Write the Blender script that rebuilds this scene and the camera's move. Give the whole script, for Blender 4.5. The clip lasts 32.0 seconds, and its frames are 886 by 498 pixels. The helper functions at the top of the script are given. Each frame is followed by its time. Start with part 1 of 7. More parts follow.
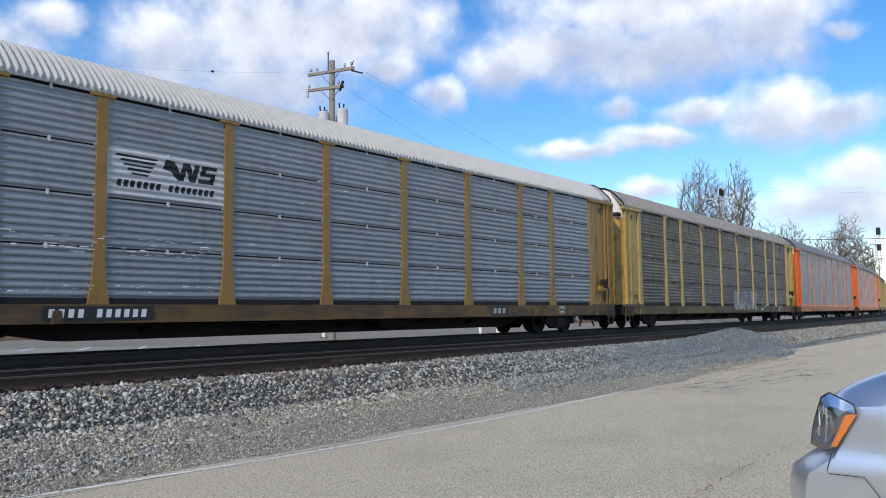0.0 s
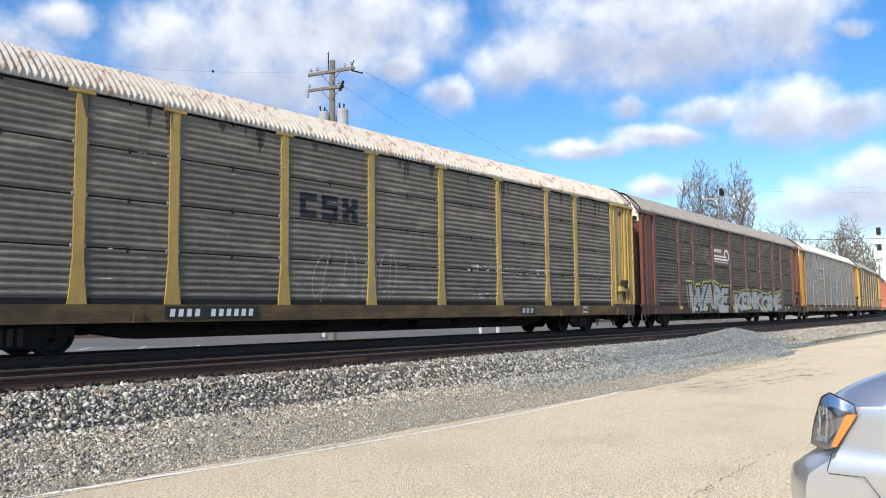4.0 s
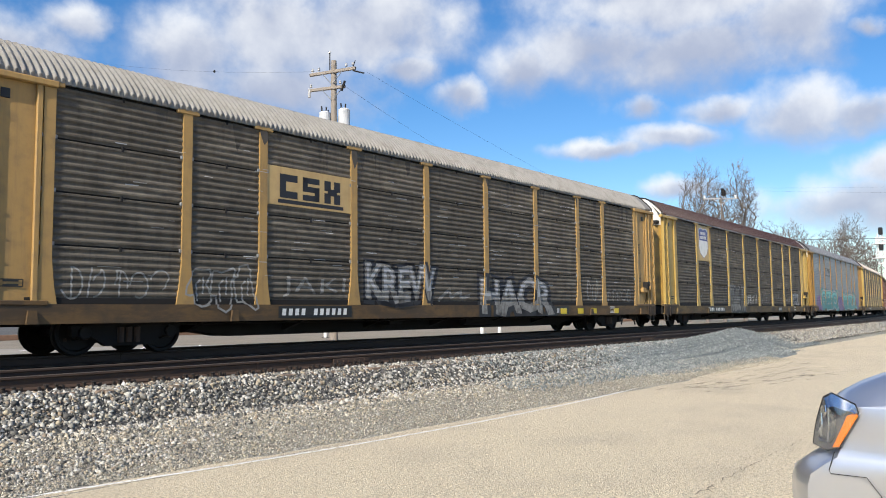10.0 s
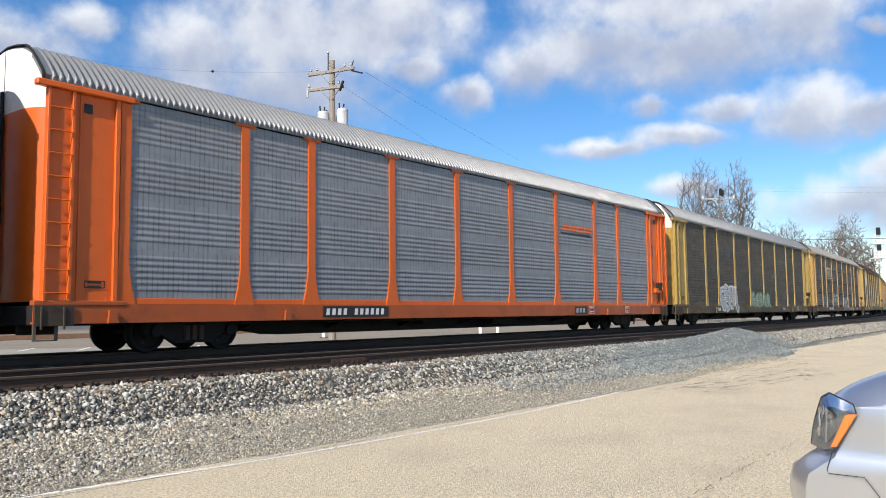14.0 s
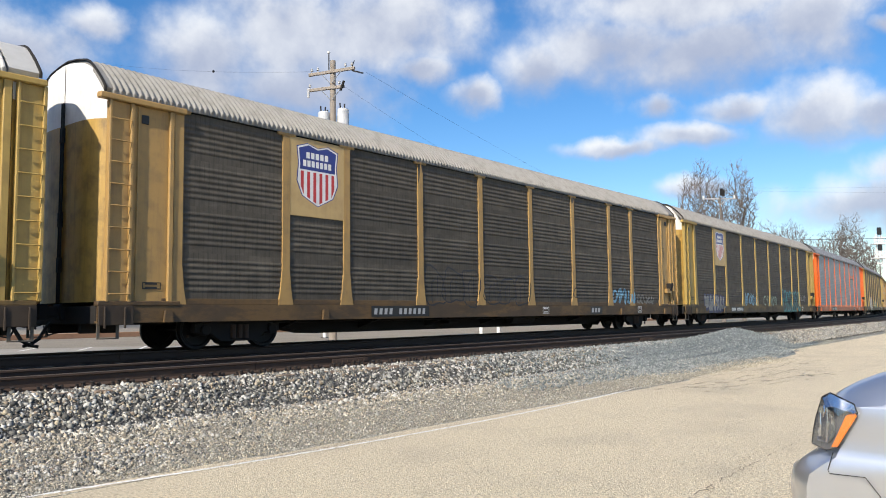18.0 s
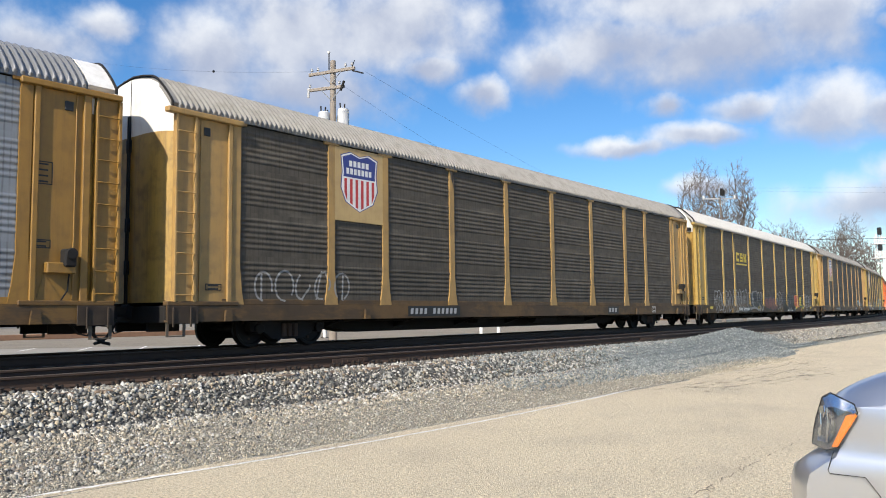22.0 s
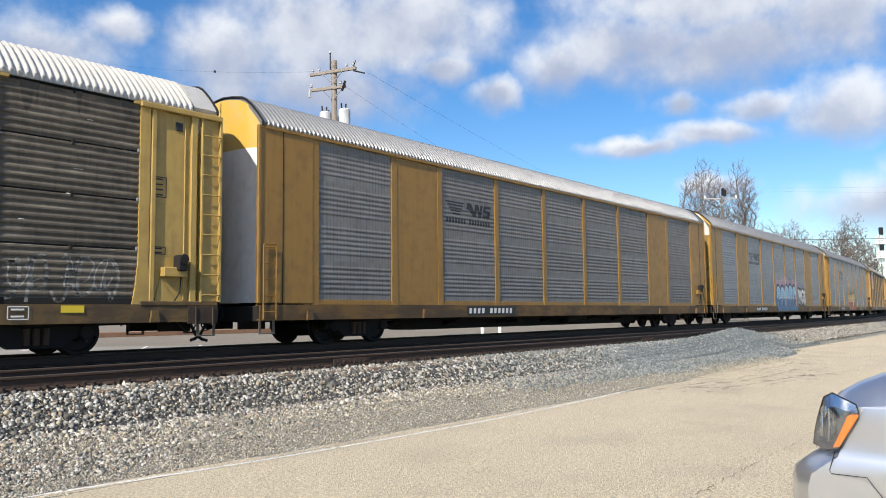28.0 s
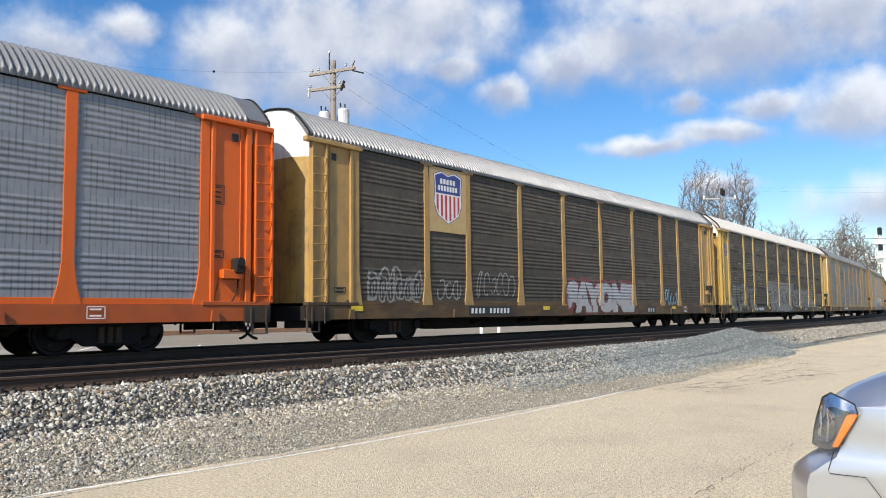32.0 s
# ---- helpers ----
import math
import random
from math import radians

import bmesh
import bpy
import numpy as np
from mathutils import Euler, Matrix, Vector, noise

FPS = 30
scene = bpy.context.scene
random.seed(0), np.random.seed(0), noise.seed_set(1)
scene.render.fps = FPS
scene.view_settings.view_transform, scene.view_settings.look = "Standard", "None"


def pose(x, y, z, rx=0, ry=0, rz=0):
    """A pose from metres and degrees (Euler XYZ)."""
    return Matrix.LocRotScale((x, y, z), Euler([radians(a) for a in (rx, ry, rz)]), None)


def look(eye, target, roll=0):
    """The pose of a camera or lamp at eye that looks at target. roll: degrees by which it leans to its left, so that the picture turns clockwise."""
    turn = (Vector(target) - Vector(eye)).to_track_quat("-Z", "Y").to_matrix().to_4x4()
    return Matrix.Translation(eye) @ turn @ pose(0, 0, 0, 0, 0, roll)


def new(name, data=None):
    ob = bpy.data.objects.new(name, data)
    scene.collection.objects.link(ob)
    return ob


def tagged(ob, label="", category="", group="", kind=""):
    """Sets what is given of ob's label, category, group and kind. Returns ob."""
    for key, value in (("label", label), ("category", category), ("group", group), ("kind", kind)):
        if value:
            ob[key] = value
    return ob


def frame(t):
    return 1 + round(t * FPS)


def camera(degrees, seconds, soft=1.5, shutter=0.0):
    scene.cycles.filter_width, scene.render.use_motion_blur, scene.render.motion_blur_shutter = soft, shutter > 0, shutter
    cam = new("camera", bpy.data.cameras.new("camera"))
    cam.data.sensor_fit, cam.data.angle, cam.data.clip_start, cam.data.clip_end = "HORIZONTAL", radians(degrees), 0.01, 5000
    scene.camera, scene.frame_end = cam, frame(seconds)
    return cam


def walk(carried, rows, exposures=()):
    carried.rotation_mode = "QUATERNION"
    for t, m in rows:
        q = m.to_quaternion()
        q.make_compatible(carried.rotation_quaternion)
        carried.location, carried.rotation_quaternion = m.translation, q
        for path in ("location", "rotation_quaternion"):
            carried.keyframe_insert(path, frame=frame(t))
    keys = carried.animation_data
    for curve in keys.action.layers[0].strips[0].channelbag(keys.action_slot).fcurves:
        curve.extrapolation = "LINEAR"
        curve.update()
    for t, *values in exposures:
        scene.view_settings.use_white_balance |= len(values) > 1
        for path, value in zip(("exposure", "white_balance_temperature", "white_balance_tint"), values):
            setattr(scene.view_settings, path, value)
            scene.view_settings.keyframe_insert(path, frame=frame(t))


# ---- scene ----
EYE = Vector((0, 0, 1.55))
RAIL = 0.854            # height of the rail head over the road
D0, RAD = 14.382, 773.4  # near side of the train, radius of the curve
AIM = Vector((7.5841, 6.4646, 0.8310))
SWAY = {0: -1.2, 1: -.2, 2: -1.2, 3: -1.2, 6: .3, 7: .3, 8: .3, 9: .3, 10: 1.8, 11: .3, 12: .3, 13: -.7, 14: -1.2,
        17: 1.5, 18: .1, 19: -.5, 20: .5, 21: .3, 22: .3, 23: -1.2, 24: -1.2, 25: 1.5, 28: 2.5, 29: .3, 30: 1.7, 31: -.2, 32: .8}


def view(t):
    turned = Matrix.Rotation(SWAY[t] / 1383.0, 3, "Z") @ AIM
    return look(EYE, EYE + turned, -0.66)


cam = camera(59.09, 32.0, soft=1.0)
walk(cam, [(t, view(t)) for t in SWAY], [(0, 0.74), (2, 0.76), (3.3, 0.76), (5.6, 0.48), (32, 0.47)])

# ---- world and light ----
SUN_EL, SUN_AZ = radians(38), radians(195)   # azimuth counted from +x towards +y
world = bpy.data.worlds.new("sky")
scene.world = world
world.use_nodes = True
wn = world.node_tree
sky = wn.nodes.new("ShaderNodeTexSky")
sky.sky_type, sky.sun_disc = "NISHITA", False
sky.sun_elevation, sky.sun_rotation = SUN_EL, math.pi / 2 - SUN_AZ
sky.altitude, sky.air_density, sky.dust_density, sky.ozone_density = 200, 1.0, 0.3, 2.5
deep = wn.nodes.new("ShaderNodeHueSaturation")
deep.inputs["Saturation"].default_value = 1.32
deep.inputs["Hue"].default_value = 0.504
wn.links.new(sky.outputs[0], deep.inputs["Color"])
wn.links.new(deep.outputs[0], wn.nodes["Background"].inputs[0])
wn.nodes["Background"].inputs[1].default_value = 0.112
sun = new("sun", bpy.data.lights.new("sun", "SUN"))
sun.data.energy, sun.data.angle, sun.data.color = 5.0, radians(0.35), (1.0, 0.91, 0.78)
SUN_DIR = Vector((math.cos(SUN_EL) * math.cos(SUN_AZ), math.cos(SUN_EL) * math.sin(SUN_AZ), math.sin(SUN_EL)))
sun.matrix_world = look((0, 0, 60), Vector((0, 0, 60)) - SUN_DIR)


# ---- node helpers ----
class Nodes:
    def __init__(self, name):
        self.m = bpy.data.materials.new(name)
        self.m.use_nodes = True
        self.t = self.m.node_tree
        self.b = self.t.nodes["Principled BSDF"]

    def n(self, kind, **inputs):
        node = self.t.nodes.new(kind)
        for k, v in inputs.items():
            self.put(node, k, v)
        return node

    def put(self, node, k, v):
        socket = node.inputs[int(k[1:])] if k[0] == "i" and k[1:].isdigit() else node.inputs[k]
        if isinstance(v, bpy.types.NodeSocket):
            self.t.links.new(v, socket)
        else:
            socket.default_value = v

    def math(self, op, a, b=0.0, c=0.0):
        node = self.n("ShaderNodeMath", i0=a, i1=b, i2=c)
        node.operation = op
        return node.outputs[0]

    def mix(self, fac, a, b):
        node = self.n("ShaderNodeMixRGB", i0=fac, i1=a, i2=b)
        return node.outputs[0]

    def ramp(self, fac, lo, hi):
        node = self.n("ShaderNodeMapRange", i0=fac, i1=lo, i2=hi)
        node.interpolation_type = "SMOOTHSTEP"
        return node.outputs[0]

    def noise(self, vec, scale, detail=4, rough=0.6):
        node = self.n("ShaderNodeTexNoise", Vector=vec, Scale=scale, Detail=detail, Roughness=rough)
        return node.outputs["Fac"]

    def coords(self, loose=True, stretch=(1, 1, 1)):
        vec = self.n("ShaderNodeTexCoord").outputs["Object"]
        if loose:
            r = self.math("MULTIPLY", self.n("ShaderNodeObjectInfo").outputs["Random"], 37.0)
            add = self.n("ShaderNodeVectorMath", i0=vec, i1=r)
            vec = add.outputs[0]
        if stretch != (1, 1, 1):
            mul = self.n("ShaderNodeVectorMath", i0=vec, i1=stretch)
            mul.operation = "MULTIPLY"
            vec = mul.outputs[0]
        return vec

    def bump(self, height, strength, distance):
        self.put(self.b, "Normal", self.n("ShaderNodeBump", Strength=strength, Distance=distance, Height=height).outputs[0])


def rgb(c):
    return (*c, 1.0)


def surface(name, base, rough=0.6, metal=0.0, dirt=None, dirt_amount=0.35, scale=3.0, vary=0.12, streak=False, bump=0.15, loose=True, grid=False, rust=0.0, tone=0.0, grime=None, bleach=0.0):
    """A painted or bare surface with grain, patches of dirt and, if wanted, upright streaks."""
    k = Nodes(name)
    vec = k.coords(loose)
    fine = k.noise(vec, 60, 3)
    broad = k.noise(vec, scale, 5)
    col = k.mix(k.math("MULTIPLY", fine, 0.6), rgb([v * (1 - vary) for v in base]), rgb([min(1, v * (1 + vary)) for v in base]))
    dirt = dirt or [v * 0.45 + 0.01 for v in base]
    patch = k.math("MULTIPLY", k.ramp(broad, 0.42, 0.72), dirt_amount)
    col = k.mix(patch, col, rgb(dirt))
    if streak:
        down = k.noise(k.coords(loose, (9, 9, 0.7)), 1.0, 5, 0.7)
        col = k.mix(k.math("MULTIPLY", k.ramp(down, 0.45, 0.75), dirt_amount), col, rgb(dirt))
    if rust:
        spots = k.ramp(k.noise(k.coords(loose, (1, 1, 0.5)), 5, 8, 0.75), 0.70 - rust, 0.78 - rust)
        col = k.mix(k.math("MULTIPLY", spots, 0.75), col, rgb((0.19, 0.075, 0.035)))
    if grid:
        sep = k.n("ShaderNodeSeparateXYZ", i0=k.n("ShaderNodeTexCoord").outputs["Object"])
        wave = k.math("SINE", k.math("MULTIPLY", sep.outputs[0], 2 * math.pi / 0.115))
        worn = k.ramp(k.noise(k.coords(loose, (7, 1, 1.6)), 1.5, 4), 0.35, 0.65)
        lines = k.math("MULTIPLY", k.math("MULTIPLY", k.ramp(wave, 0.45, 0.9), worn), 0.75)
        col = k.mix(lines, col, rgb([v * 0.45 for v in base]))
    if bleach:
        smear = k.ramp(k.noise(k.coords(loose, (0.45, 1, 1.5)), 1.6, 7, 0.68), 0.50, 0.72)
        col = k.mix(k.math("MULTIPLY", smear, bleach), col, rgb([min(1, v * 2.3) for v in base]))
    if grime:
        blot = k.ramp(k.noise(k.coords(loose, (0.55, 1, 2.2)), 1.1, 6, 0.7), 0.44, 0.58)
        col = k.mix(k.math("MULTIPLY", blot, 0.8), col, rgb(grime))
    if tone:
        pick = k.n("ShaderNodeObjectInfo").outputs["Random"]
        col = k.mix(k.math("MULTIPLY", pick, tone), col, rgb([v * 0.3 for v in base]))
    k.put(k.b, "Base Color", col)
    k.put(k.b, "Roughness", k.math("ADD", k.math("MULTIPLY", broad, 0.25), rough - 0.12))
    k.put(k.b, "Metallic", metal)
    if bump:
        k.bump(k.math("ADD", fine, broad), bump, 0.01)
    return k.m


def plain(name, base, rough=0.5, metal=0.0):
    return surface(name, base, rough, metal, dirt_amount=0.25, bump=0.08)


YELLOW = (0.42, 0.285, 0.078)
M = {
    "yellow": surface("yellow_paint", YELLOW, 0.5, dirt=(0.23, 0.15, 0.05), dirt_amount=0.45, streak=True),
    "gold": surface("golden_paint", (0.275, 0.150, 0.029), 0.5, dirt=(0.120, 0.068, 0.024), dirt_amount=0.35, streak=True),
    "pale": surface("pale_yellow_paint", (0.37, 0.25, 0.064), 0.55, dirt=(0.19, 0.135, 0.05), dirt_amount=0.45, streak=True),
    "tan": surface("tan_paint", (0.39, 0.24, 0.080), 0.55, dirt=(0.20, 0.135, 0.065), dirt_amount=0.5, streak=True),
    "orange": surface("orange_paint", (0.60, 0.105, 0.006), 0.45, dirt=(0.44, 0.085, 0.010), dirt_amount=0.3, streak=True),
    "brown": surface("oxide_brown_paint", (0.135, 0.042, 0.028), 0.55, dirt=(0.06, 0.03, 0.02), dirt_amount=0.4, streak=True),
    "white": surface("white_paint", (0.74, 0.73, 0.70), 0.5, dirt=(0.42, 0.38, 0.32), dirt_amount=0.3, streak=True),
    "galv": surface("clean_galvanised_steel", (0.262, 0.281, 0.306), 0.5, 0.3, dirt=(0.176, 0.184, 0.192), dirt_amount=0.4, streak=True, grid=True, tone=0.14),
    "galv_plain": surface("galvanised_steel", (0.30, 0.32, 0.345), 0.5, 0.3, dirt=(0.176, 0.184, 0.192), dirt_amount=0.4, streak=True, tone=0.16),
    "galv_dull": surface("dulled_galvanised_steel", (0.205, 0.205, 0.203), 0.6, 0.2, dirt=(0.13, 0.125, 0.115), dirt_amount=0.5, streak=True, grid=True, tone=0.16),
    "dirty": surface("weathered_galvanised_steel", (0.136, 0.117, 0.091), 0.75, 0.0, dirt=(0.048, 0.040, 0.032), dirt_amount=0.65, streak=True, tone=0.40, bleach=0.55, vary=0.3),
    "dirty_grid": surface("weathered_perforated_steel", (0.092, 0.079, 0.060), 0.75, 0.0, dirt=(0.038, 0.032, 0.025), dirt_amount=0.6, streak=True, grid=True, tone=0.34, bleach=0.32, vary=0.3),
    "grey": surface("grey_galvanised_steel", (0.1943, 0.1744, 0.1414), 0.7, 0.05, dirt=(0.099, 0.092, 0.083), dirt_amount=0.55, streak=True, tone=0.34, bleach=0.5),
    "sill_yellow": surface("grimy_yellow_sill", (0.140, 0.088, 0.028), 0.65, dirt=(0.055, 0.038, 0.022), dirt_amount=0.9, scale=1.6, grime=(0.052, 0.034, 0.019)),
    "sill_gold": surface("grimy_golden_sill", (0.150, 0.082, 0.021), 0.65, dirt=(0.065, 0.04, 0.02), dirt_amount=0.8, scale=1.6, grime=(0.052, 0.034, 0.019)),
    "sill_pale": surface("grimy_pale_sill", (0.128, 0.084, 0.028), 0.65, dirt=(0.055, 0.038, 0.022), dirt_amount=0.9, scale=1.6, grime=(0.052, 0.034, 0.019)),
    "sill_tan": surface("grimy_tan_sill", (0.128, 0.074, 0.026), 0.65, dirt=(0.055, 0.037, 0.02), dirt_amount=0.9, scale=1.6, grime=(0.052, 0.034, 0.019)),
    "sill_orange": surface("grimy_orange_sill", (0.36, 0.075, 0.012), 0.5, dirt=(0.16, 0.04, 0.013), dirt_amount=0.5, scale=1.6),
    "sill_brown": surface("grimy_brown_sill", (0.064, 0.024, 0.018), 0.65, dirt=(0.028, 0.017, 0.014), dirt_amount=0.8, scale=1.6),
    "roof_galv": surface("roof_galvanised", (0.195, 0.202, 0.215), 0.45, 0.3, dirt=(0.14, 0.145, 0.15), dirt_amount=0.4),
    "roof_white": surface("roof_white_paint", (0.44, 0.435, 0.42), 0.6, dirt=(0.30, 0.29, 0.27), dirt_amount=0.3),
    "roof_grey": surface("roof_dull_grey", (0.235, 0.226, 0.21), 0.65, 0.05, dirt=(0.13, 0.12, 0.105), dirt_amount=0.55),
    "roof_rust": surface("roof_white_rusting", (0.50, 0.47, 0.42), 0.6, dirt=(0.40, 0.26, 0.16), dirt_amount=0.5, rust=0.17),
    "roof_brown": surface("roof_brown_paint", (0.034, 0.013, 0.010), 0.55, dirt=(0.045, 0.022, 0.017), dirt_amount=0.4),
    # rusty grime, darkened further for the shade at the wagons' lower ends
    "end_shade_grime": surface("shaded_rusty_steel", (0.045, 0.030, 0.018), 0.75, dirt=(0.018, 0.012, 0.009), dirt_amount=0.7, scale=2.5),
    # underframe and wheels near black: shade beneath the wagons put into their colour
    "under": surface("shade_black_underframe", (0.007, 0.006, 0.006), 0.85, dirt=(0.013, 0.010, 0.007), dirt_amount=0.5),
    "wheel": surface("worn_wheel_steel", (0.006, 0.005, 0.0045), 0.65, 0.3, dirt=(0.012, 0.009, 0.008), dirt_amount=0.5),
    "black": plain("black_paint", (0.012, 0.012, 0.013)),
    "hose": plain("black_rubber", (0.02, 0.02, 0.02), 0.7),
    "faded_white": surface("faded_white_board_paint", (0.50, 0.51, 0.52), 0.6, dirt=(0.36, 0.37, 0.38), dirt_amount=0.5, streak=True),
    "paint_white": plain("white_stencil_paint", (0.75, 0.75, 0.73), 0.6),
    "step_steel": plain("dull_step_steel", (0.10, 0.085, 0.065), 0.6),
    "paint_grey": plain("grey_spray_paint", (0.42, 0.42, 0.42), 0.6),
    "paint_teal": plain("teal_spray_paint", (0.015, 0.25, 0.27), 0.5),
    "paint_teal_light": plain("light_teal_spray_paint", (0.16, 0.50, 0.50), 0.5),
    "paint_purple": plain("purple_spray_paint", (0.20, 0.13, 0.30), 0.55),
    "paint_black": plain("black_spray_paint", (0.012, 0.012, 0.018), 0.5),
    "paint_navy": plain("navy_spray_paint", (0.02, 0.025, 0.10), 0.5),
    "paint_orange": plain("orange_spray_paint", (0.62, 0.20, 0.03), 0.5),
    "paint_maroon": plain("maroon_spray_paint", (0.16, 0.035, 0.03), 0.5),
    "paint_red": plain("red_spray_paint", (0.45, 0.05, 0.03), 0.5),
    "paint_yellow": plain("yellow_spray_paint", (0.70, 0.52, 0.03), 0.5),
    "paint_green": plain("green_spray_paint", (0.045, 0.12, 0.055), 0.55),
    "paint_pale_green": plain("pale_green_spray_paint", (0.27, 0.35, 0.27), 0.55),
    "paint_green_pale": plain("yellow_green_spray_paint", (0.42, 0.46, 0.10), 0.55),
    "paint_plum": plain("dark_plum_spray_paint", (0.055, 0.02, 0.05), 0.5),
    "paint_rust": plain("rust_orange_spray_paint", (0.40, 0.085, 0.03), 0.5),
    "paint_ochre": plain("ochre_spray_paint", (0.52, 0.33, 0.05), 0.5),
    "haze_green": surface("thin_green_overspray", (0.16, 0.26, 0.19), 0.6, dirt=(0.27, 0.29, 0.31), dirt_amount=0.9, scale=7),
    "haze_pink": surface("thin_pink_overspray", (0.42, 0.27, 0.31), 0.6, dirt=(0.30, 0.30, 0.32), dirt_amount=0.8, scale=7),
    "rust_run": surface("rust_run", (0.20, 0.075, 0.03), 0.8, dirt=(0.28, 0.15, 0.05), dirt_amount=0.6, scale=8),
    "paint_blue": plain("blue_spray_paint", (0.045, 0.16, 0.33), 0.5),
    "paint_sky": plain("light_blue_spray_paint", (0.22, 0.46, 0.62), 0.5),
    "paint_pink": plain("pink_spray_paint", (0.6, 0.25, 0.3), 0.5),
    "shield_blue": plain("shield_blue_paint", (0.03, 0.045, 0.22), 0.45),
    "shield_red": plain("shield_red_paint", (0.50, 0.035, 0.035), 0.45),
    "rail": surface("rusty_rail_side", (0.050, 0.029, 0.019), 0.8, 0.0, dirt=(0.065, 0.042, 0.031), dirt_amount=0.5),
    "plate": surface("blackened_plate_steel", (0.022, 0.018, 0.016), 0.75, 0.2, dirt=(0.04, 0.028, 0.02), dirt_amount=0.5),
    "grime": surface("thin_dark_grime", (0.075, 0.066, 0.055), 0.8, dirt=(0.05, 0.042, 0.035), dirt_amount=0.6, scale=6),
    # posts' yellow again, shifted brighter and warmer to lift the shaded end doors
    "door_yellow": surface("door_yellow_paint", (0.44, 0.275, 0.065), 0.5, dirt=(0.15, 0.095, 0.04), dirt_amount=0.65, streak=True),
    "board_buff": surface("buff_board_paint", (0.50, 0.35, 0.15), 0.55, dirt=(0.34, 0.22, 0.10), dirt_amount=0.4, streak=True),
    # the sides' yellow paint again, lightened for the sun on the caps
    "sunlit_cap_yellow": surface("sunlit_yellow_cap_paint", (0.56, 0.36, 0.055), 0.5, dirt=(0.45, 0.36, 0.2), dirt_amount=0.4),
    "rail_top": plain("dull_rail_head", (0.10, 0.078, 0.062), 0.6, 0.3),
    "tie": surface("old_creosote_timber", (0.20, 0.145, 0.105), 0.85, dirt=(0.12, 0.085, 0.06), dirt_amount=0.6, scale=6, bump=0.5),
}


# ---- mesh helpers ----
class Mesh:
    """Collects vertices, faces and material slots for one mesh."""

    def __init__(self):
        self.v, self.f, self.k, self.mats = [], [], [], []

    def slot(self, mat):
        if mat not in self.mats:
            self.mats.append(mat)
        return self.mats.index(mat)

    def add(self, verts, faces, mat):
        base, s = len(self.v), self.slot(mat)
        self.v += [tuple(p) for p in verts]
        self.f += [tuple(base + i for i in f) for f in faces]
        self.k += [s] * len(faces)
        return self

    def box(self, x0, x1, y0, y1, z0, z1, mat, chamfer=0.0):
        c = min(chamfer, (x1 - x0) / 2.1, (y1 - y0) / 2.1, (z1 - z0) / 2.1)
        if c <= 0:
            v = [(x, y, z) for x in (x0, x1) for y in (y0, y1) for z in (z0, z1)]
            return self.add(v, [(0, 1, 3, 2), (4, 6, 7, 5), (0, 4, 5, 1), (2, 3, 7, 6), (0, 2, 6, 4), (1, 5, 7, 3)], mat)
        bm = bmesh.new()
        bmesh.ops.create_cube(bm, size=1.0, matrix=Matrix.Translation(((x0 + x1) / 2, (y0 + y1) / 2, (z0 + z1) / 2)) @ Matrix.Diagonal((x1 - x0, y1 - y0, z1 - z0, 1)))
        bmesh.ops.bevel(bm, geom=bm.edges[:], offset=c, segments=1, affect="EDGES")
        return self.take(bm, mat)

    def take(self, bm, mat):
        bm.verts.index_update()
        self.add([v.co[:] for v in bm.verts], [[v.index for v in f.verts] for f in bm.faces], mat)
        bm.free()
        return self

    def sweep(self, outline, a, b, mat, axis="x", closed=True, caps=True):
        """An outline in the two other axes, run along one axis from a to b."""
        n = len(outline)
        place = {"x": lambda t, p: (t, p[0], p[1]), "y": lambda t, p: (p[0], t, p[1]), "z": lambda t, p: (p[0], p[1], t)}[axis]
        v = [place(a, p) for p in outline] + [place(b, p) for p in outline]
        f = [(i, (i + 1) % n, n + (i + 1) % n, n + i) for i in range(n if closed else n - 1)]
        if caps and closed:
            f += [tuple(range(n))[::-1], tuple(range(n, 2 * n))]
        return self.add(v, f, mat)

    def tube(self, points, r, mat, sides=6, taper=None):
        """A round bar along points."""
        v, f, pts = [], [], [Vector(p) for p in points]
        for i, p in enumerate(pts):
            d = (pts[min(i + 1, len(pts) - 1)] - pts[max(i - 1, 0)]).normalized()
            side = d.orthogonal().normalized() if i == 0 else (side - d * side.dot(d)).normalized()
            up = d.cross(side)
            rad = r if taper is None else r + (taper - r) * i / (len(pts) - 1)
            v += [p + (side * math.cos(a) + up * math.sin(a)) * rad for a in (2 * math.pi * j / sides for j in range(sides))]
        for i in range(len(pts) - 1):
            f += [(i * sides + j, i * sides + (j + 1) % sides, (i + 1) * sides + (j + 1) % sides, (i + 1) * sides + j) for j in range(sides)]
        f += [tuple(range(sides))[::-1], tuple(range((len(pts) - 1) * sides, len(pts) * sides))]
        return self.add(v, f, mat)

    def disc(self, cx, cz, rings, mat, n=24):
        """A turned body round an axle along y: rings of (y, radius)."""
        v = [(cx + r * math.cos(2 * math.pi * j / n), y, cz + r * math.sin(2 * math.pi * j / n)) for y, r in rings for j in range(n)]
        f = [(i * n + j, i * n + (j + 1) % n, (i + 1) * n + (j + 1) % n, (i + 1) * n + j) for i in range(len(rings) - 1) for j in range(n)]
        f += [tuple(range(n))[::-1], tuple(range((len(rings) - 1) * n, len(rings) * n))]
        return self.add(v, f, mat)

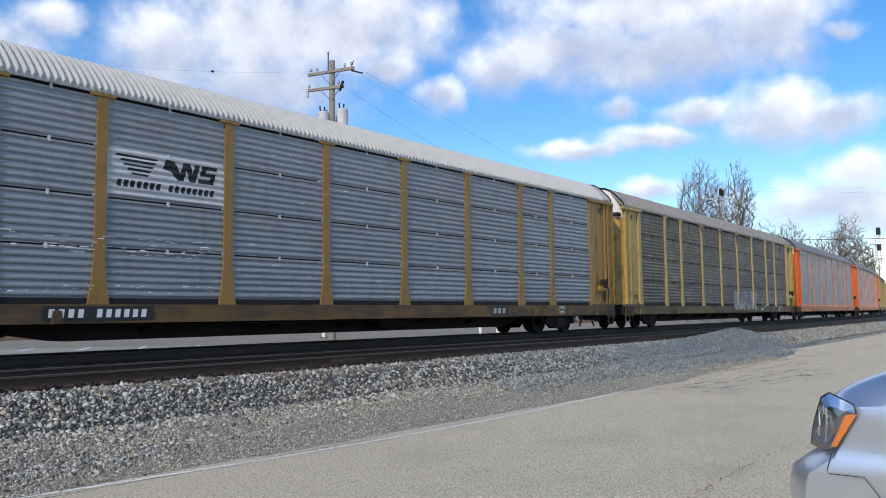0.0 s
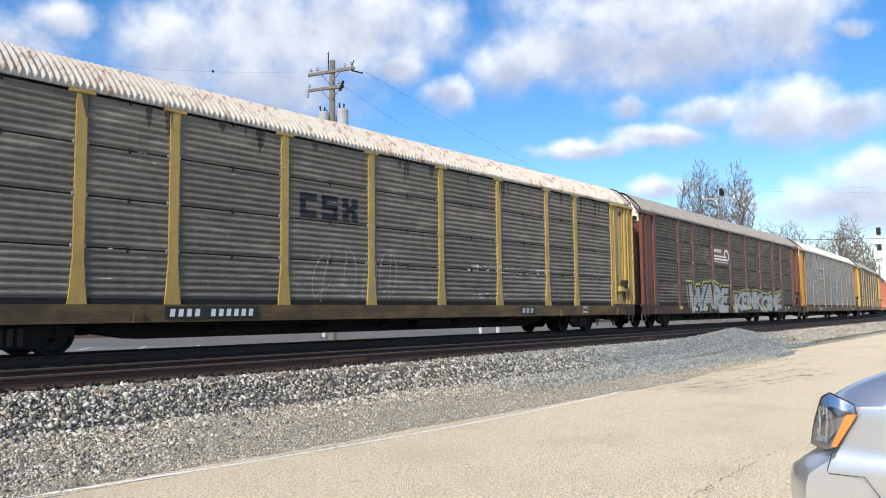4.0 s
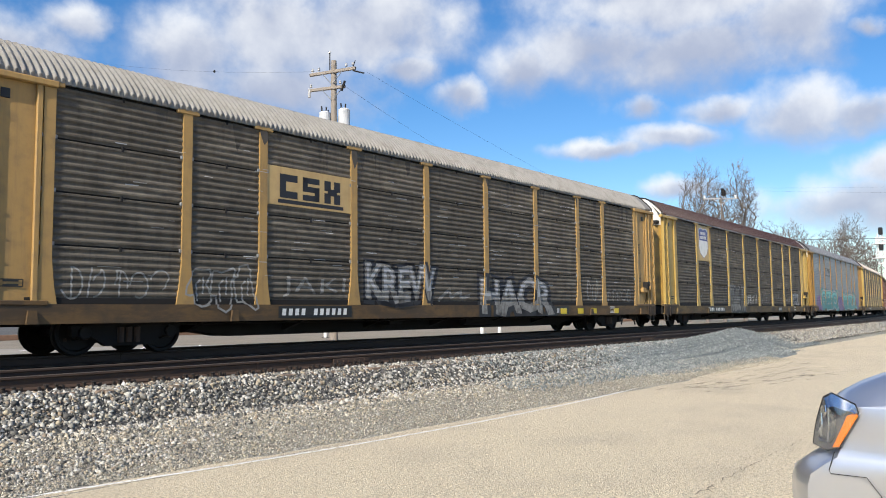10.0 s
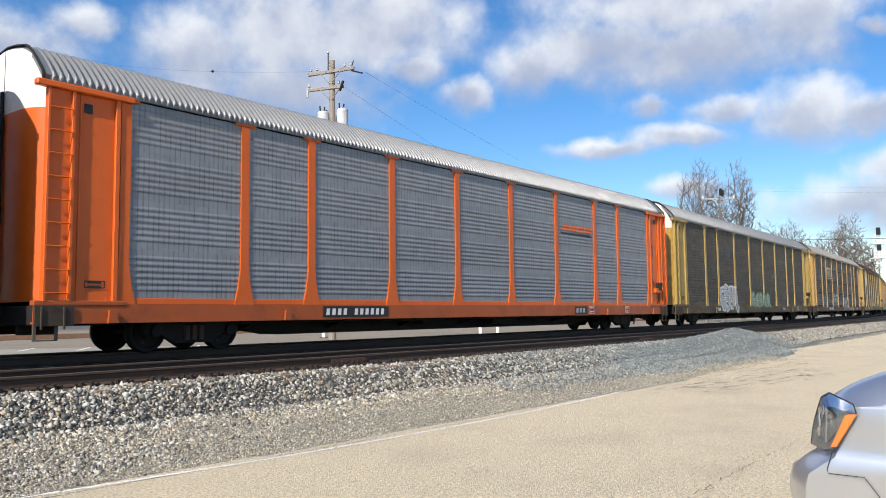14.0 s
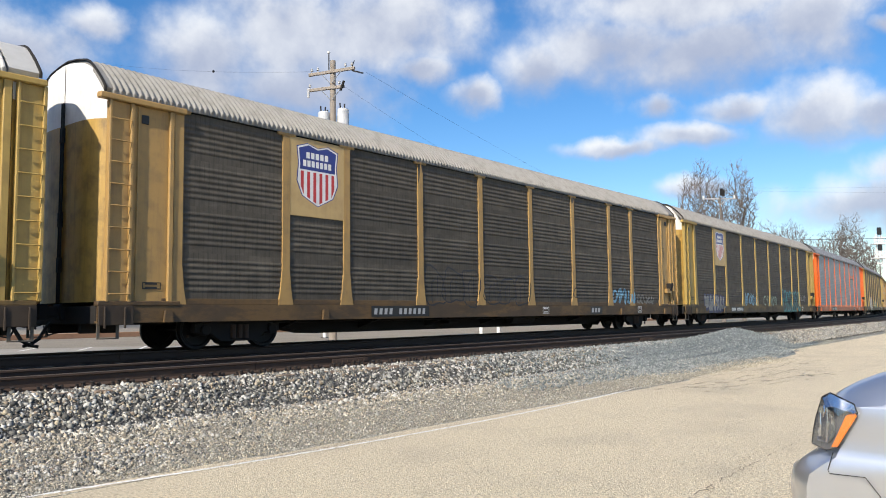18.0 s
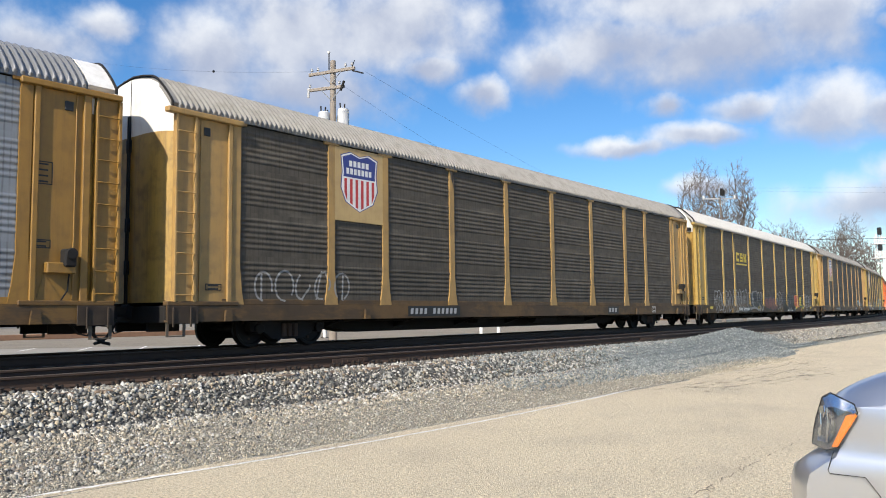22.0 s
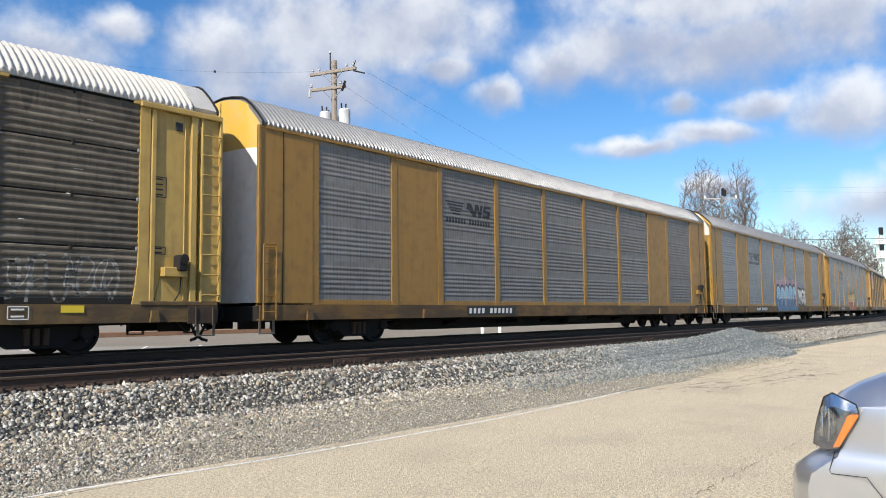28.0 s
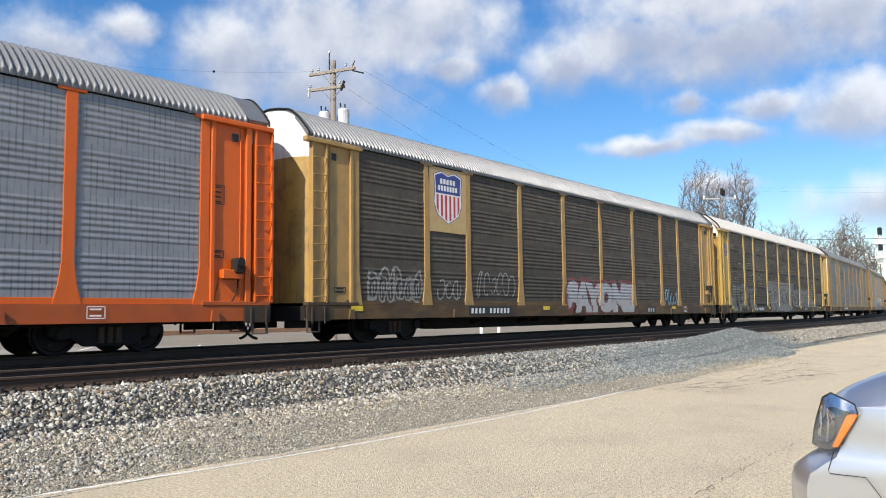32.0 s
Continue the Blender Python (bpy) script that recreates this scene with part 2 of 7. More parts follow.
    def data(self, name, smooth=False):
        me = bpy.data.meshes.new(name)
        me.from_pydata(self.v, [], self.f)
        for m in self.mats:
            me.materials.append(m)
        me.polygons.foreach_set("material_index", self.k)
        if smooth:
            me.polygons.foreach_set("use_smooth", [True] * len(self.f))
        me.update()
        bm = bmesh.new()
        bm.from_mesh(me)
        bmesh.ops.recalc_face_normals(bm, faces=bm.faces[:])
        bm.to_mesh(me)
        bm.free()
        return me


def part(name, data, parent, at=(0, 0, 0), label=""):
    """Links a mesh as one part under a thing or a part."""
    ob = new(name, data.data(name) if isinstance(data, Mesh) else data)
    ob.parent = parent
    ob.location = at
    if label:
        ob["label"] = label
    return ob


def thing(name, label, category, group="", m=None):
    ob = new(name)
    ob.empty_display_size = 0.3
    if m is not None:
        ob.matrix_basis = m
    return tagged(ob, label, category, group)


def along(s, lat=0.0, h=0.0):
    """A place on the line: s metres along the near side of the train, lat metres across, h over the rail. Curved between 0 and 140 m."""
    a = min(max(s, 0.0), 140.0) / RAD
    r = RAD - lat
    p = Vector((math.sin(a) * r, D0 + RAD - math.cos(a) * r, RAIL + h))
    rest = s - min(max(s, 0.0), 140.0)
    return p + Vector((math.cos(a), math.sin(a), 0)) * rest, a


def on_track(s, lat=1.5, h=0.0):
    p, a = along(s, lat, h)
    return Matrix.Translation(p) @ Matrix.Rotation(a, 4, "Z")


# ---- ground, road and track ----
def ground_material(name, a, b, scale, bump, distance, spots=None, rough=0.9):
    k = Nodes(name)
    vec = k.coords(False)
    big = k.noise(vec, 0.35, 5)
    mid = k.noise(vec, scale * 0.22, 4)
    tiny = k.noise(vec, scale, 3, 0.7)
    col = k.mix(k.ramp(tiny, 0.3, 0.7), rgb(a), rgb(b))
    col = k.mix(k.math("MULTIPLY", k.ramp(big, 0.35, 0.7), 0.35), col, rgb([v * 0.72 for v in a]))
    if spots:
        cells = k.n("ShaderNodeTexVoronoi", Vector=vec, Scale=scale)
        col = k.mix(k.math("MULTIPLY", k.ramp(cells.outputs["Color"], 0.55, 0.9), 0.8), col, rgb(spots))
        k.bump(k.math("ADD", cells.outputs["Distance"], tiny), bump, distance)
    else:
        k.bump(k.math("ADD", tiny, k.math("MULTIPLY", mid, 0.4)), bump, distance)
    k.put(k.b, "Base Color", col)
    k.put(k.b, "Roughness", rough)
    return k.m


def asphalt_material():
    k = Nodes("worn_asphalt")
    vec = k.coords(False)
    grain = k.noise(vec, 34, 7, 0.9)
    speck = k.n("ShaderNodeTexVoronoi", Vector=vec, Scale=80)
    patch = k.noise(vec, 0.55, 6, 0.6)
    drift = k.noise(k.coords(False, (0.25, 1.4, 1)), 1.2, 5, 0.6)
    col = k.mix(k.ramp(grain, 0.38, 0.62), rgb((0.26, 0.216, 0.146)), rgb((0.86, 0.735, 0.515)))
    col = k.mix(k.math("MULTIPLY", k.ramp(speck.outputs["Color"], 0.62, 0.9), 0.75), col, rgb((0.71, 0.645, 0.50)))
    col = k.mix(k.math("MULTIPLY", k.ramp(patch, 0.45, 0.72), 0.35), col, rgb((0.325, 0.28, 0.215)))
    col = k.mix(k.math("MULTIPLY", k.ramp(drift, 0.52, 0.75), 0.3), col, rgb((0.58, 0.49, 0.35)))
    pits = k.noise(vec, 11, 6, 0.75)
    col = k.mix(k.math("MULTIPLY", k.ramp(pits, 0.55, 0.66), 0.6), col, rgb((0.25, 0.21, 0.15)))
    k.put(k.b, "Base Color", col)
    k.put(k.b, "Roughness", 0.88)
    k.bump(k.math("ADD", grain, k.math("MULTIPLY", speck.outputs["Distance"], 0.8)), 0.9, 0.012)
    return k.m


ASPHALT = asphalt_material()
GRAVEL = ground_material("fine_gravel", (0.11, 0.10, 0.078), (0.53, 0.50, 0.41), 44, 1.0, 0.045, spots=(0.72, 0.69, 0.60))
# near bed coloured darker than its stones to deepen the shadows between them
BALLAST = ground_material("gap_shade_ballast_bed", (0.02, 0.02, 0.019), (0.10, 0.098, 0.092), 22, 1.0, 0.05, spots=(0.12, 0.118, 0.112))
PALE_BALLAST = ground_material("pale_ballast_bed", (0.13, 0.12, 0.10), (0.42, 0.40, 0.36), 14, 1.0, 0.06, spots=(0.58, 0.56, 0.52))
STRIP = ground_material("rusty_brown_fines", (0.105, 0.072, 0.052), (0.20, 0.145, 0.108), 30, 0.9, 0.03, spots=(0.24, 0.185, 0.145))
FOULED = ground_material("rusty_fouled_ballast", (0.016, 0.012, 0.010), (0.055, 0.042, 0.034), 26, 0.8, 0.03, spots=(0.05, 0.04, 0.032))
EARTH = ground_material("dry_earth", (0.17, 0.14, 0.10), (0.28, 0.24, 0.18), 14, 0.6, 0.03)
LOT = ground_material("pale_concrete", (0.24, 0.215, 0.175), (0.31, 0.28, 0.235), 20, 0.3, 0.01)

g = Mesh()
g.add([(-4000, -4000, -0.02), (4000, -4000, -0.02), (4000, 4000, -0.02), (-4000, 4000, -0.02)], [(0, 1, 2, 3)], EARTH)
tagged(new("ground", g.data("ground")), "dry brown earth under road and railway", "ground", kind="structure")


def ribbon(lats, mat, s0=-60.0, s1=330.0, step=4.0, wave=0.0, mesh=None, bend=None):
    """A sheet along the line: pairs of (lat, height over the road)."""
    m = mesh or Mesh()
    n = int((s1 - s0) / step)
    v = []
    for i in range(n + 1):
        s = s0 + i * (s1 - s0) / n
        for j, (lat, z) in enumerate(lats):
            w = wave * noise.noise((s * 0.35, j * 3.1, 0)) if 0 < j < len(lats) - 1 else 0
            p, _ = along(s, (bend(s, lat) if bend else lat) + w)
            v.append((p.x, p.y, z + w * 0.12))
    c = len(lats)
    f = [(i * c + j, i * c + j + 1, (i + 1) * c + j + 1, (i + 1) * c + j) for i in range(n) for j in range(c - 1)]
    return m.add(v, f, mat)


ROAD_LAT = -7.2
road = Mesh()
road.add([(-60, -30, 0.0), (330, -30, 0.0), (330, 7.2, 0.0), (-60, 7.2, 0.0)], [(0, 1, 2, 3)], ASPHALT)
tagged(new("road", road.data("road")), "sun-bleached cracked asphalt street beside the railway", "road", kind="structure")


def gravel_edge(x):
    """Where the asphalt ends: further from the road line once the line has stopped."""
    return 7.3 + 0.12 * noise.noise((x * 0.8, 3, 0)) + 3.2 * max(0, min(1, (x - 17) / 9)) - 0.0


apron = Mesh()
xs = [(-60 + i * 0.5) for i in range(780)]
apron.add([(x, 7.15, 0.003) for x in xs] + [(x, gravel_edge(x) + max(0, x - 26) * 0.055, 0.006) for x in xs],
          [(i, i + 1, len(xs) + i + 1, len(xs) + i) for i in range(len(xs) - 1)], ASPHALT)
tagged(new("pavement", apron.data("pavement")), "worn asphalt apron widening beside the street", "pavement", kind="structure")

def verge_bend(s, lat):
    """The verge narrows where the asphalt apron begins."""
    f = min(1.0, max(0.0, (s - 17) / 14))
    return -4.75 + (lat + 4.75) * (1 - 0.74 * f)


bed = Mesh()
ribbon([(-7.6, -0.012), (-6.6, 0.025), (-5.6, 0.10), (-4.7, 0.215)], GRAVEL, wave=0.10, step=1.0, mesh=bed, bend=verge_bend)
tagged(new("gravel_verge", bed.data("gravel_verge")), "strip of fine pale gravel between street and track", "gravel", kind="structure")
SHOULDER = [(-4.95, 0.12), (-4.75, 0.255), (-4.5, 0.42), (-4.28, 0.56), (-4.05, 0.612), (-3.9, 0.615)]
bed = Mesh()
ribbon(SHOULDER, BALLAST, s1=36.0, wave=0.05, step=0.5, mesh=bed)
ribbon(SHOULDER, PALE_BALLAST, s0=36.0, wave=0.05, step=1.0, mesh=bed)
ribbon([(-3.99, 0.598), (-3.93, 0.617), (-3.75, 0.618), (-3.6, 0.612)], STRIP, wave=0.02, step=0.5, mesh=bed)
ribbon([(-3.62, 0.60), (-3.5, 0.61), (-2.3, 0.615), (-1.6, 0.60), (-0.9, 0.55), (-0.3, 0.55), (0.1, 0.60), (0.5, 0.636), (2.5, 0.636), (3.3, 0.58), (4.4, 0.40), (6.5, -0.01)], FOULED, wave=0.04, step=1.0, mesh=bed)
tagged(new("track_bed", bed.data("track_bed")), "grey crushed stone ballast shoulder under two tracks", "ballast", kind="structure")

# road edge line: worn white paint
k = Nodes("worn_road_paint")
vec = k.coords(False)
k.put(k.b, "Base Color", k.mix(k.ramp(k.noise(vec, 16, 7, 0.8), 0.50, 0.60), rgb((0.78, 0.77, 0.73)), rgb((0.44, 0.39, 0.305))))
k.put(k.b, "Roughness", 0.8)
PAINT = k.m
line = Mesh()
pts = []
for i in range(480):
    x = -20 + i * 0.075
    y = 7.0 + 0.014 * (x - 7.6) ** 2 if x < 7.6 else 7.0 + 0.0095 * (x - 7.6) ** 2
    pts.append((x, min(y, 7.9)))
line.add([(x, y - 0.034 - 0.02 * noise.noise((x * 9, 0, 0)), 0.007) for x, y in pts] + [(x, y + 0.034 + 0.022 * noise.noise((x * 9, 5, 0)), 0.007) for x, y in pts],
         [(i, i + 1, 481 + i, 480 + i) for i in range(479)], PAINT)
tagged(new("road_line", line.data("road_line")), "worn white edge line on the asphalt", "road marking", kind="structure")

TAR = surface("dark_crack_fill", (0.23, 0.195, 0.145), 0.9, dirt_amount=0.4)


def crack(pts, width, seed):
    """A ragged crack across the asphalt."""
    rng = random.Random(seed)
    fine = []
    for (x0, y0), (x1, y1) in zip(pts[:-1], pts[1:]):
        for i in range(7):
            t = i / 7
            fine.append((x0 + (x1 - x0) * t + rng.uniform(-.03, .03), y0 + (y1 - y0) * t + rng.uniform(-.03, .03)))
    m = Mesh()
    for (x0, y0), (x1, y1) in zip(fine[:-1], fine[1:]):
        if rng.random() < 0.25:
            continue
        d = math.hypot(x1 - x0, y1 - y0) or 1
        w = width * rng.uniform(.15, .75)
        nx, ny = -(y1 - y0) / d * w, (x1 - x0) / d * w
        m.add([(x0 + nx, y0 + ny, .006), (x0 - nx, y0 - ny, .006), (x1 - nx * .7, y1 - ny * .7, .006), (x1 + nx * .7, y1 + ny * .7, .006)], [(0, 1, 2, 3)], TAR)
    return tagged(new("road_crack", m.data("road_crack")), "thin ragged dark crack in the asphalt", "crack", "cracks in the road", "structure")


for pts, w, sd in (([(11.6, 3.05), (10.56, 3.0), (9.85, 2.94), (9.11, 2.91), (8.41, 2.88), (7.74, 2.85), (7.0, 2.82), (6.4, 2.78), (5.2, 2.6)], .013, 1), ([(7.74, 2.85), (8.2, 3.02), (8.49, 3.05), (8.91, 3.05), (9.4, 3.25)], .008, 2),
                   ([(7.0, 2.82), (6.51, 2.68), (6.0, 2.4)], .008, 3), ([(9.11, 2.91), (9.5, 2.7), (10.2, 2.6)], .007, 9), ([(7.74, 2.85), (7.9, 3.2), (7.6, 3.5)], .006, 10),
                   ([(5.0, 5.6), (5.4, 5.23), (5.7, 5.06), (6.4, 4.9), (7.2, 4.95)], .004, 4), ([(4.4, 6.2), (5.0, 6.4), (6.0, 6.35)], .004, 5), ([(3.4, 4.6), (3.9, 4.3), (4.6, 4.4)], .004, 11),
                   ([(14.85, 6.85), (15.9, 6.59), (17.3, 6.4), (18.81, 6.3), (20.9, 6.4), (24.0, 6.6)], .035, 6), ([(15.5, 6.1), (17.2, 5.9), (19.15, 5.77), (20.22, 5.4), (22.2, 5.3)], .03, 7), ([(17.5, 7.5), (19.5, 7.3), (22, 7.0), (25, 7.4)], .035, 8),
                   ([(18.81, 6.3), (19.15, 5.77), (19.0, 5.2)], .022, 12), ([(16.6, 6.5), (17.2, 5.9), (17.0, 5.3)], .02, 13), ([(20.9, 6.4), (21.4, 7.05), (21.0, 7.6)], .025, 14)):
    crack(pts, w, sd)

k = Nodes("worn_asphalt_patch")
vec = k.coords(False)
k.put(k.b, "Base Color", k.mix(k.noise(vec, 40, 4), rgb((0.10, 0.088, 0.070)), rgb((0.26, 0.225, 0.165))))
k.put(k.b, "Roughness", 0.9)
ragged = k.ramp(k.noise(k.coords(False, (0.55, 1.3, 1)), 2.6, 8, 0.72), 0.53, 0.62)
faint = k.math("MULTIPLY", ragged, 0.42)
shown = k.n("ShaderNodeMixShader", i0=faint, i1=k.n("ShaderNodeBsdfTransparent").outputs[0], i2=k.b.outputs[0])
k.t.links.new(shown.outputs[0], k.t.nodes["Material Output"].inputs[0])
WORN_PATCH = k.m
for x, y, w, h, turn in ((18.6, 6.25, 4.6, 0.75, -.02), (20.6, 5.3, 2.6, 0.45, -.03), (23.5, 7.1, 3.2, 0.5, .05), (15.4, 6.75, 1.8, 0.35, -.05)):
    rng = random.Random(int(x * 10))
    ring = [(x + w * math.cos(a) * rng.uniform(.75, 1.1), y + h * math.sin(a) * rng.uniform(.75, 1.1) + turn * w * math.cos(a)) for a in (2 * math.pi * i / 22 for i in range(22))]
    patch_ = Mesh().add([(px, py, 0.0045) for px, py in ring], [tuple(range(22))], WORN_PATCH)
    tagged(new("road_patch", patch_.data("road_patch")), "dark ravelled patch worn into the asphalt", "road patch", "worn patches of the road", "structure")

# rails, ties
RAIL_OUT = [(-0.075, -0.185), (0.075, -0.185), (0.075, -0.172), (0.012, -0.145), (0.010, -0.045), (0.036, -0.032), (0.036, -0.006),
            (-0.036, -0.006), (-0.036, -0.032), (-0.010, -0.045), (-0.012, -0.145), (-0.075, -0.172)]
RAIL_TOP = [(-0.034, -0.006), (-0.026, 0.0), (0.026, 0.0), (0.034, -0.006)]
SIDING, LOW = -2.93, -0.038     # middle of the empty track in front, and its rail head under that of the train's track


def lay_rail(lat, drop, bars_, label):
    whole = thing("rail", label, "rail", "rails of the tracks")
    for q in range(20):
        r = Mesh()
        s0, n = -30 + q * 12.6, 6
        c = len(RAIL_OUT)
        v = [along(s0 + 12.592 * i / n, lat + a, h + drop)[0] for i in range(n + 1) for a, h in RAIL_OUT]
        r.add(v, [(i * c + j, i * c + (j + 1) % c, (i + 1) * c + (j + 1) % c, (i + 1) * c + j) for i in range(n) for j in range(c)] + [tuple(range(c)), tuple(range(n * c, n * c + c))], M["rail"])
        v = [along(s0 + 12.592 * i / n, lat + a, h + drop)[0] for i in range(n + 1) for a, h in RAIL_TOP]
        r.add(v, [(i * 4 + j, i * 4 + j + 1, (i + 1) * 4 + j + 1, (i + 1) * 4 + j) for i in range(n) for j in range(3)], M["rail_top"])
        part("rail_section", r, whole)
        if bars_:
            jb = Mesh()
            jb.box(-0.45, 0.45, -0.035, -0.012, -0.15 + drop, -0.05 + drop, M["rail"], 0.006)
            for x in (-.34, -.2, -.07, .07, .2, .34):
                jb.box(x - .016, x + .016, -0.055, -0.035, -0.115 + drop, -0.085 + drop, M["rail"])
            part("joint_bar", jb, whole).matrix_basis = on_track(s0 + 2.1, lat)


for lat in (0.78, 2.22):
    lay_rail(lat, 0.0, False, "dark steel rail with a polished head under the train")
for lat in (SIDING - 0.73, SIDING + 0.73):
    lay_rail(lat, LOW, lat < SIDING, "rusty brown steel rail of the empty siding")

tie = Mesh()
tie.box(-0.115, 0.115, -1.30, 1.30, -0.385, -0.205, M["tie"], 0.012)
tie_me = tie.data("tie")
plate = Mesh()
plate.box(-0.10, 0.10, -0.19, 0.19, 0, 0.018, M["plate"], 0.004)
plate_me = plate.data("tie_plate")
spike = Mesh()
spike.box(-0.018, 0.018, -0.022, 0.022, 0, 0.05, M["plate"], 0.004)
spike.box(-0.026, 0.026, -0.03, 0.045, 0.045, 0.066, M["plate"], 0.006)
spike_me = spike.data("spike")
anchor = Mesh()
anchor.box(-0.02, 0.02, -0.10, 0.06, -0.02, 0.018, M["plate"], 0.006)
anchor.box(-0.02, 0.02, -0.115, -0.085, -0.02, 0.05, M["plate"], 0.006)
anchor_me = anchor.data("rail_anchor")
rnd = random.Random(4)
for mid, drop, count, label in ((SIDING, LOW, 130, "weathered brown timber ties of the siding with spiked steel plates"), (1.5, 0.0, 110, "dark timber ties under the train")):
    ties = thing("railway_ties", label, "railway ties", "ties of the tracks")
    for i in range(count):
        s = -2 + i * 0.50 + rnd.uniform(-0.03, 0.03)
        o = part("tie", tie_me, ties)
        turned = on_track(s, mid + rnd.uniform(-0.06, 0.06), drop + rnd.uniform(-0.015, 0.0)) @ Matrix.Rotation(rnd.uniform(-0.02, 0.02), 4, "Z")
        o.matrix_basis = turned
        if mid < 0 and i < 80:
            o = part("tie_plate", plate_me, ties)
            o.matrix_basis = on_track(s, SIDING - 0.73, LOW - 0.204)
            for dx in (-0.065, 0.065):
                o = part("spike", spike_me, ties)
                o.matrix_basis = on_track(s + dx, SIDING - 0.83, LOW - 0.186)
            for dx in (-0.15, 0.15):
                o = part("rail_anchor", anchor_me, ties)
                o.matrix_basis = on_track(s + dx, SIDING - 0.73, LOW - 0.19)


def stones(name, label, count, where, size, mats, seed):
    """Loose stones as one mesh: where(rng) gives place arrays."""
    rng = np.random.default_rng(seed)
    base = np.array([(0, 0, 1), (0.9, 0, .15), (.25, .85, 0.1), (-.75, .5, .2), (-.7, -.55, -.1), (.3, -.9, .1), (0, 0, -0.8)])
    tri = np.array([(0, 1, 2), (0, 2, 3), (0, 3, 4), (0, 4, 5), (0, 5, 1), (6, 2, 1), (6, 3, 2), (6, 4, 3), (6, 5, 4), (6, 1, 5)])
    p = where(rng, count)
    q = rng.normal(size=(count, 4))
    q /= np.linalg.norm(q, axis=1, keepdims=True)
    w, x, y, z = q.T
    rot = np.stack([1 - 2 * (y * y + z * z), 2 * (x * y - z * w), 2 * (x * z + y * w), 2 * (x * y + z * w), 1 - 2 * (x * x + z * z), 2 * (y * z - x * w),
                    2 * (x * z - y * w), 2 * (y * z + x * w), 1 - 2 * (x * x + y * y)], axis=1).reshape(count, 3, 3)
    dims = rng.uniform(size[0], size[1], (count, 1)) * rng.uniform(0.38, 1.5, (count, 3))
    shape = base[None] * (1 + rng.uniform(-.38, .32, (count, 7, 1))) * dims[:, None, :]
    v = np.einsum("nij,nkj->nki", rot, shape) + p[:, None, :]
    f = (tri[None] + (np.arange(count) * 7)[:, None, None]).reshape(-1, 3)
    me = bpy.data.meshes.new(name)
    me.vertices.add(count * 7)
    me.vertices.foreach_set("co", v.reshape(-1))
    me.loops.add(f.size)
    me.loops.foreach_set("vertex_index", f.reshape(-1))
    me.polygons.add(len(f))
    me.polygons.foreach_set("loop_start", np.arange(len(f)) * 3)
    me.update(calc_edges=True)
    for m in mats:
        me.materials.append(m)
    if len(mats) > 1:
        me.polygons.foreach_set("material_index", np.repeat(rng.integers(0, len(mats), count), 10))
    return tagged(new(name, me), label, "gravel", kind="stuff")


def stone_material(name, cols):
    k = Nodes(name)
    r = k.n("ShaderNodeNewGeometry").outputs["Random Per Island"]
    ramp = k.n("ShaderNodeValToRGB", i0=r)
    ramp.color_ramp.interpolation = "CONSTANT"
    els = ramp.color_ramp.elements
    while len(els) < len(cols):
        els.new(0.5)
    for i, c in enumerate(cols):
        els[i].position, els[i].color = i / len(cols), rgb(c)
    grain = k.noise(k.coords(False), 90, 3)
    k.put(k.b, "Base Color", k.mix(k.math("MULTIPLY", grain, 0.5), ramp.outputs[0], rgb((0.10, 0.097, 0.09))))
    k.put(k.b, "Roughness", 0.85)
    return k.m


STONE = stone_material("crushed_stone", [(0.123, 0.120, 0.107), (0.263, 0.254, 0.222), (0.515, 0.496, 0.429), (0.073, 0.071, 0.064), (0.66, 0.645, 0.60), (0.048, 0.047, 0.044), (0.465, 0.398, 0.280), (0.288, 0.226, 0.159), (0.149, 0.148, 0.133), (0.56, 0.54, 0.48), (0.40, 0.388, 0.345), (0.25, 0.242, 0.218)])
PEBBLE = stone_material("pale_pebbles", [(0.511, 0.448, 0.331), (0.292, 0.260, 0.200), (0.629, 0.561, 0.427), (0.207, 0.186, 0.146), (0.741, 0.701, 0.586), (0.427, 0.366, 0.265), (0.359, 0.327, 0.262)])
PILE_STONE = stone_material("blue_grey_chippings", [(0.17, 0.205, 0.208), (0.25, 0.285, 0.285), (0.10, 0.12, 0.122), (0.33, 0.36, 0.355), (0.14, 0.165, 0.165), (0.42, 0.435, 0.425)])


def lat_height(lat):
    xs = [-7.6, -6.6, -5.6, -4.8, -4.75, -4.5, -4.28, -4.05, -3.6]
    zs = [-0.012, 0.025, 0.10, 0.20, 0.255, 0.42, 0.56, 0.612, 0.618]
    return np.interp(lat, xs, zs)


def spread(lo, hi, near, far, power=1.6):
    def where(rng, n):
        s = near + (far - near) * rng.random(n) ** power
        lat = lo + (hi - lo) * rng.random(n)
        a = s / RAD
        r = RAD - lat
        return np.stack([np.sin(a) * r, D0 + RAD - np.cos(a) * r, lat_height(lat) + rng.uniform(-.012, .018, n)], axis=1)
    return where


stones("ballast_stones", "grey and white crushed ballast stones, loose", 38000, spread(-5.05, -3.96, 1.0, 62, 1.5), (0.014, 0.044), [STONE], 11)
def patch_place(rng, n):
    x = rng.normal(3.6, 1.2, n)
    y = 8.15 + 0.10 * (x - 3) + rng.normal(0, 0.28, n)
    return np.stack([x, y, lat_height(y - D0) + rng.uniform(-.01, .012, n)], axis=1)


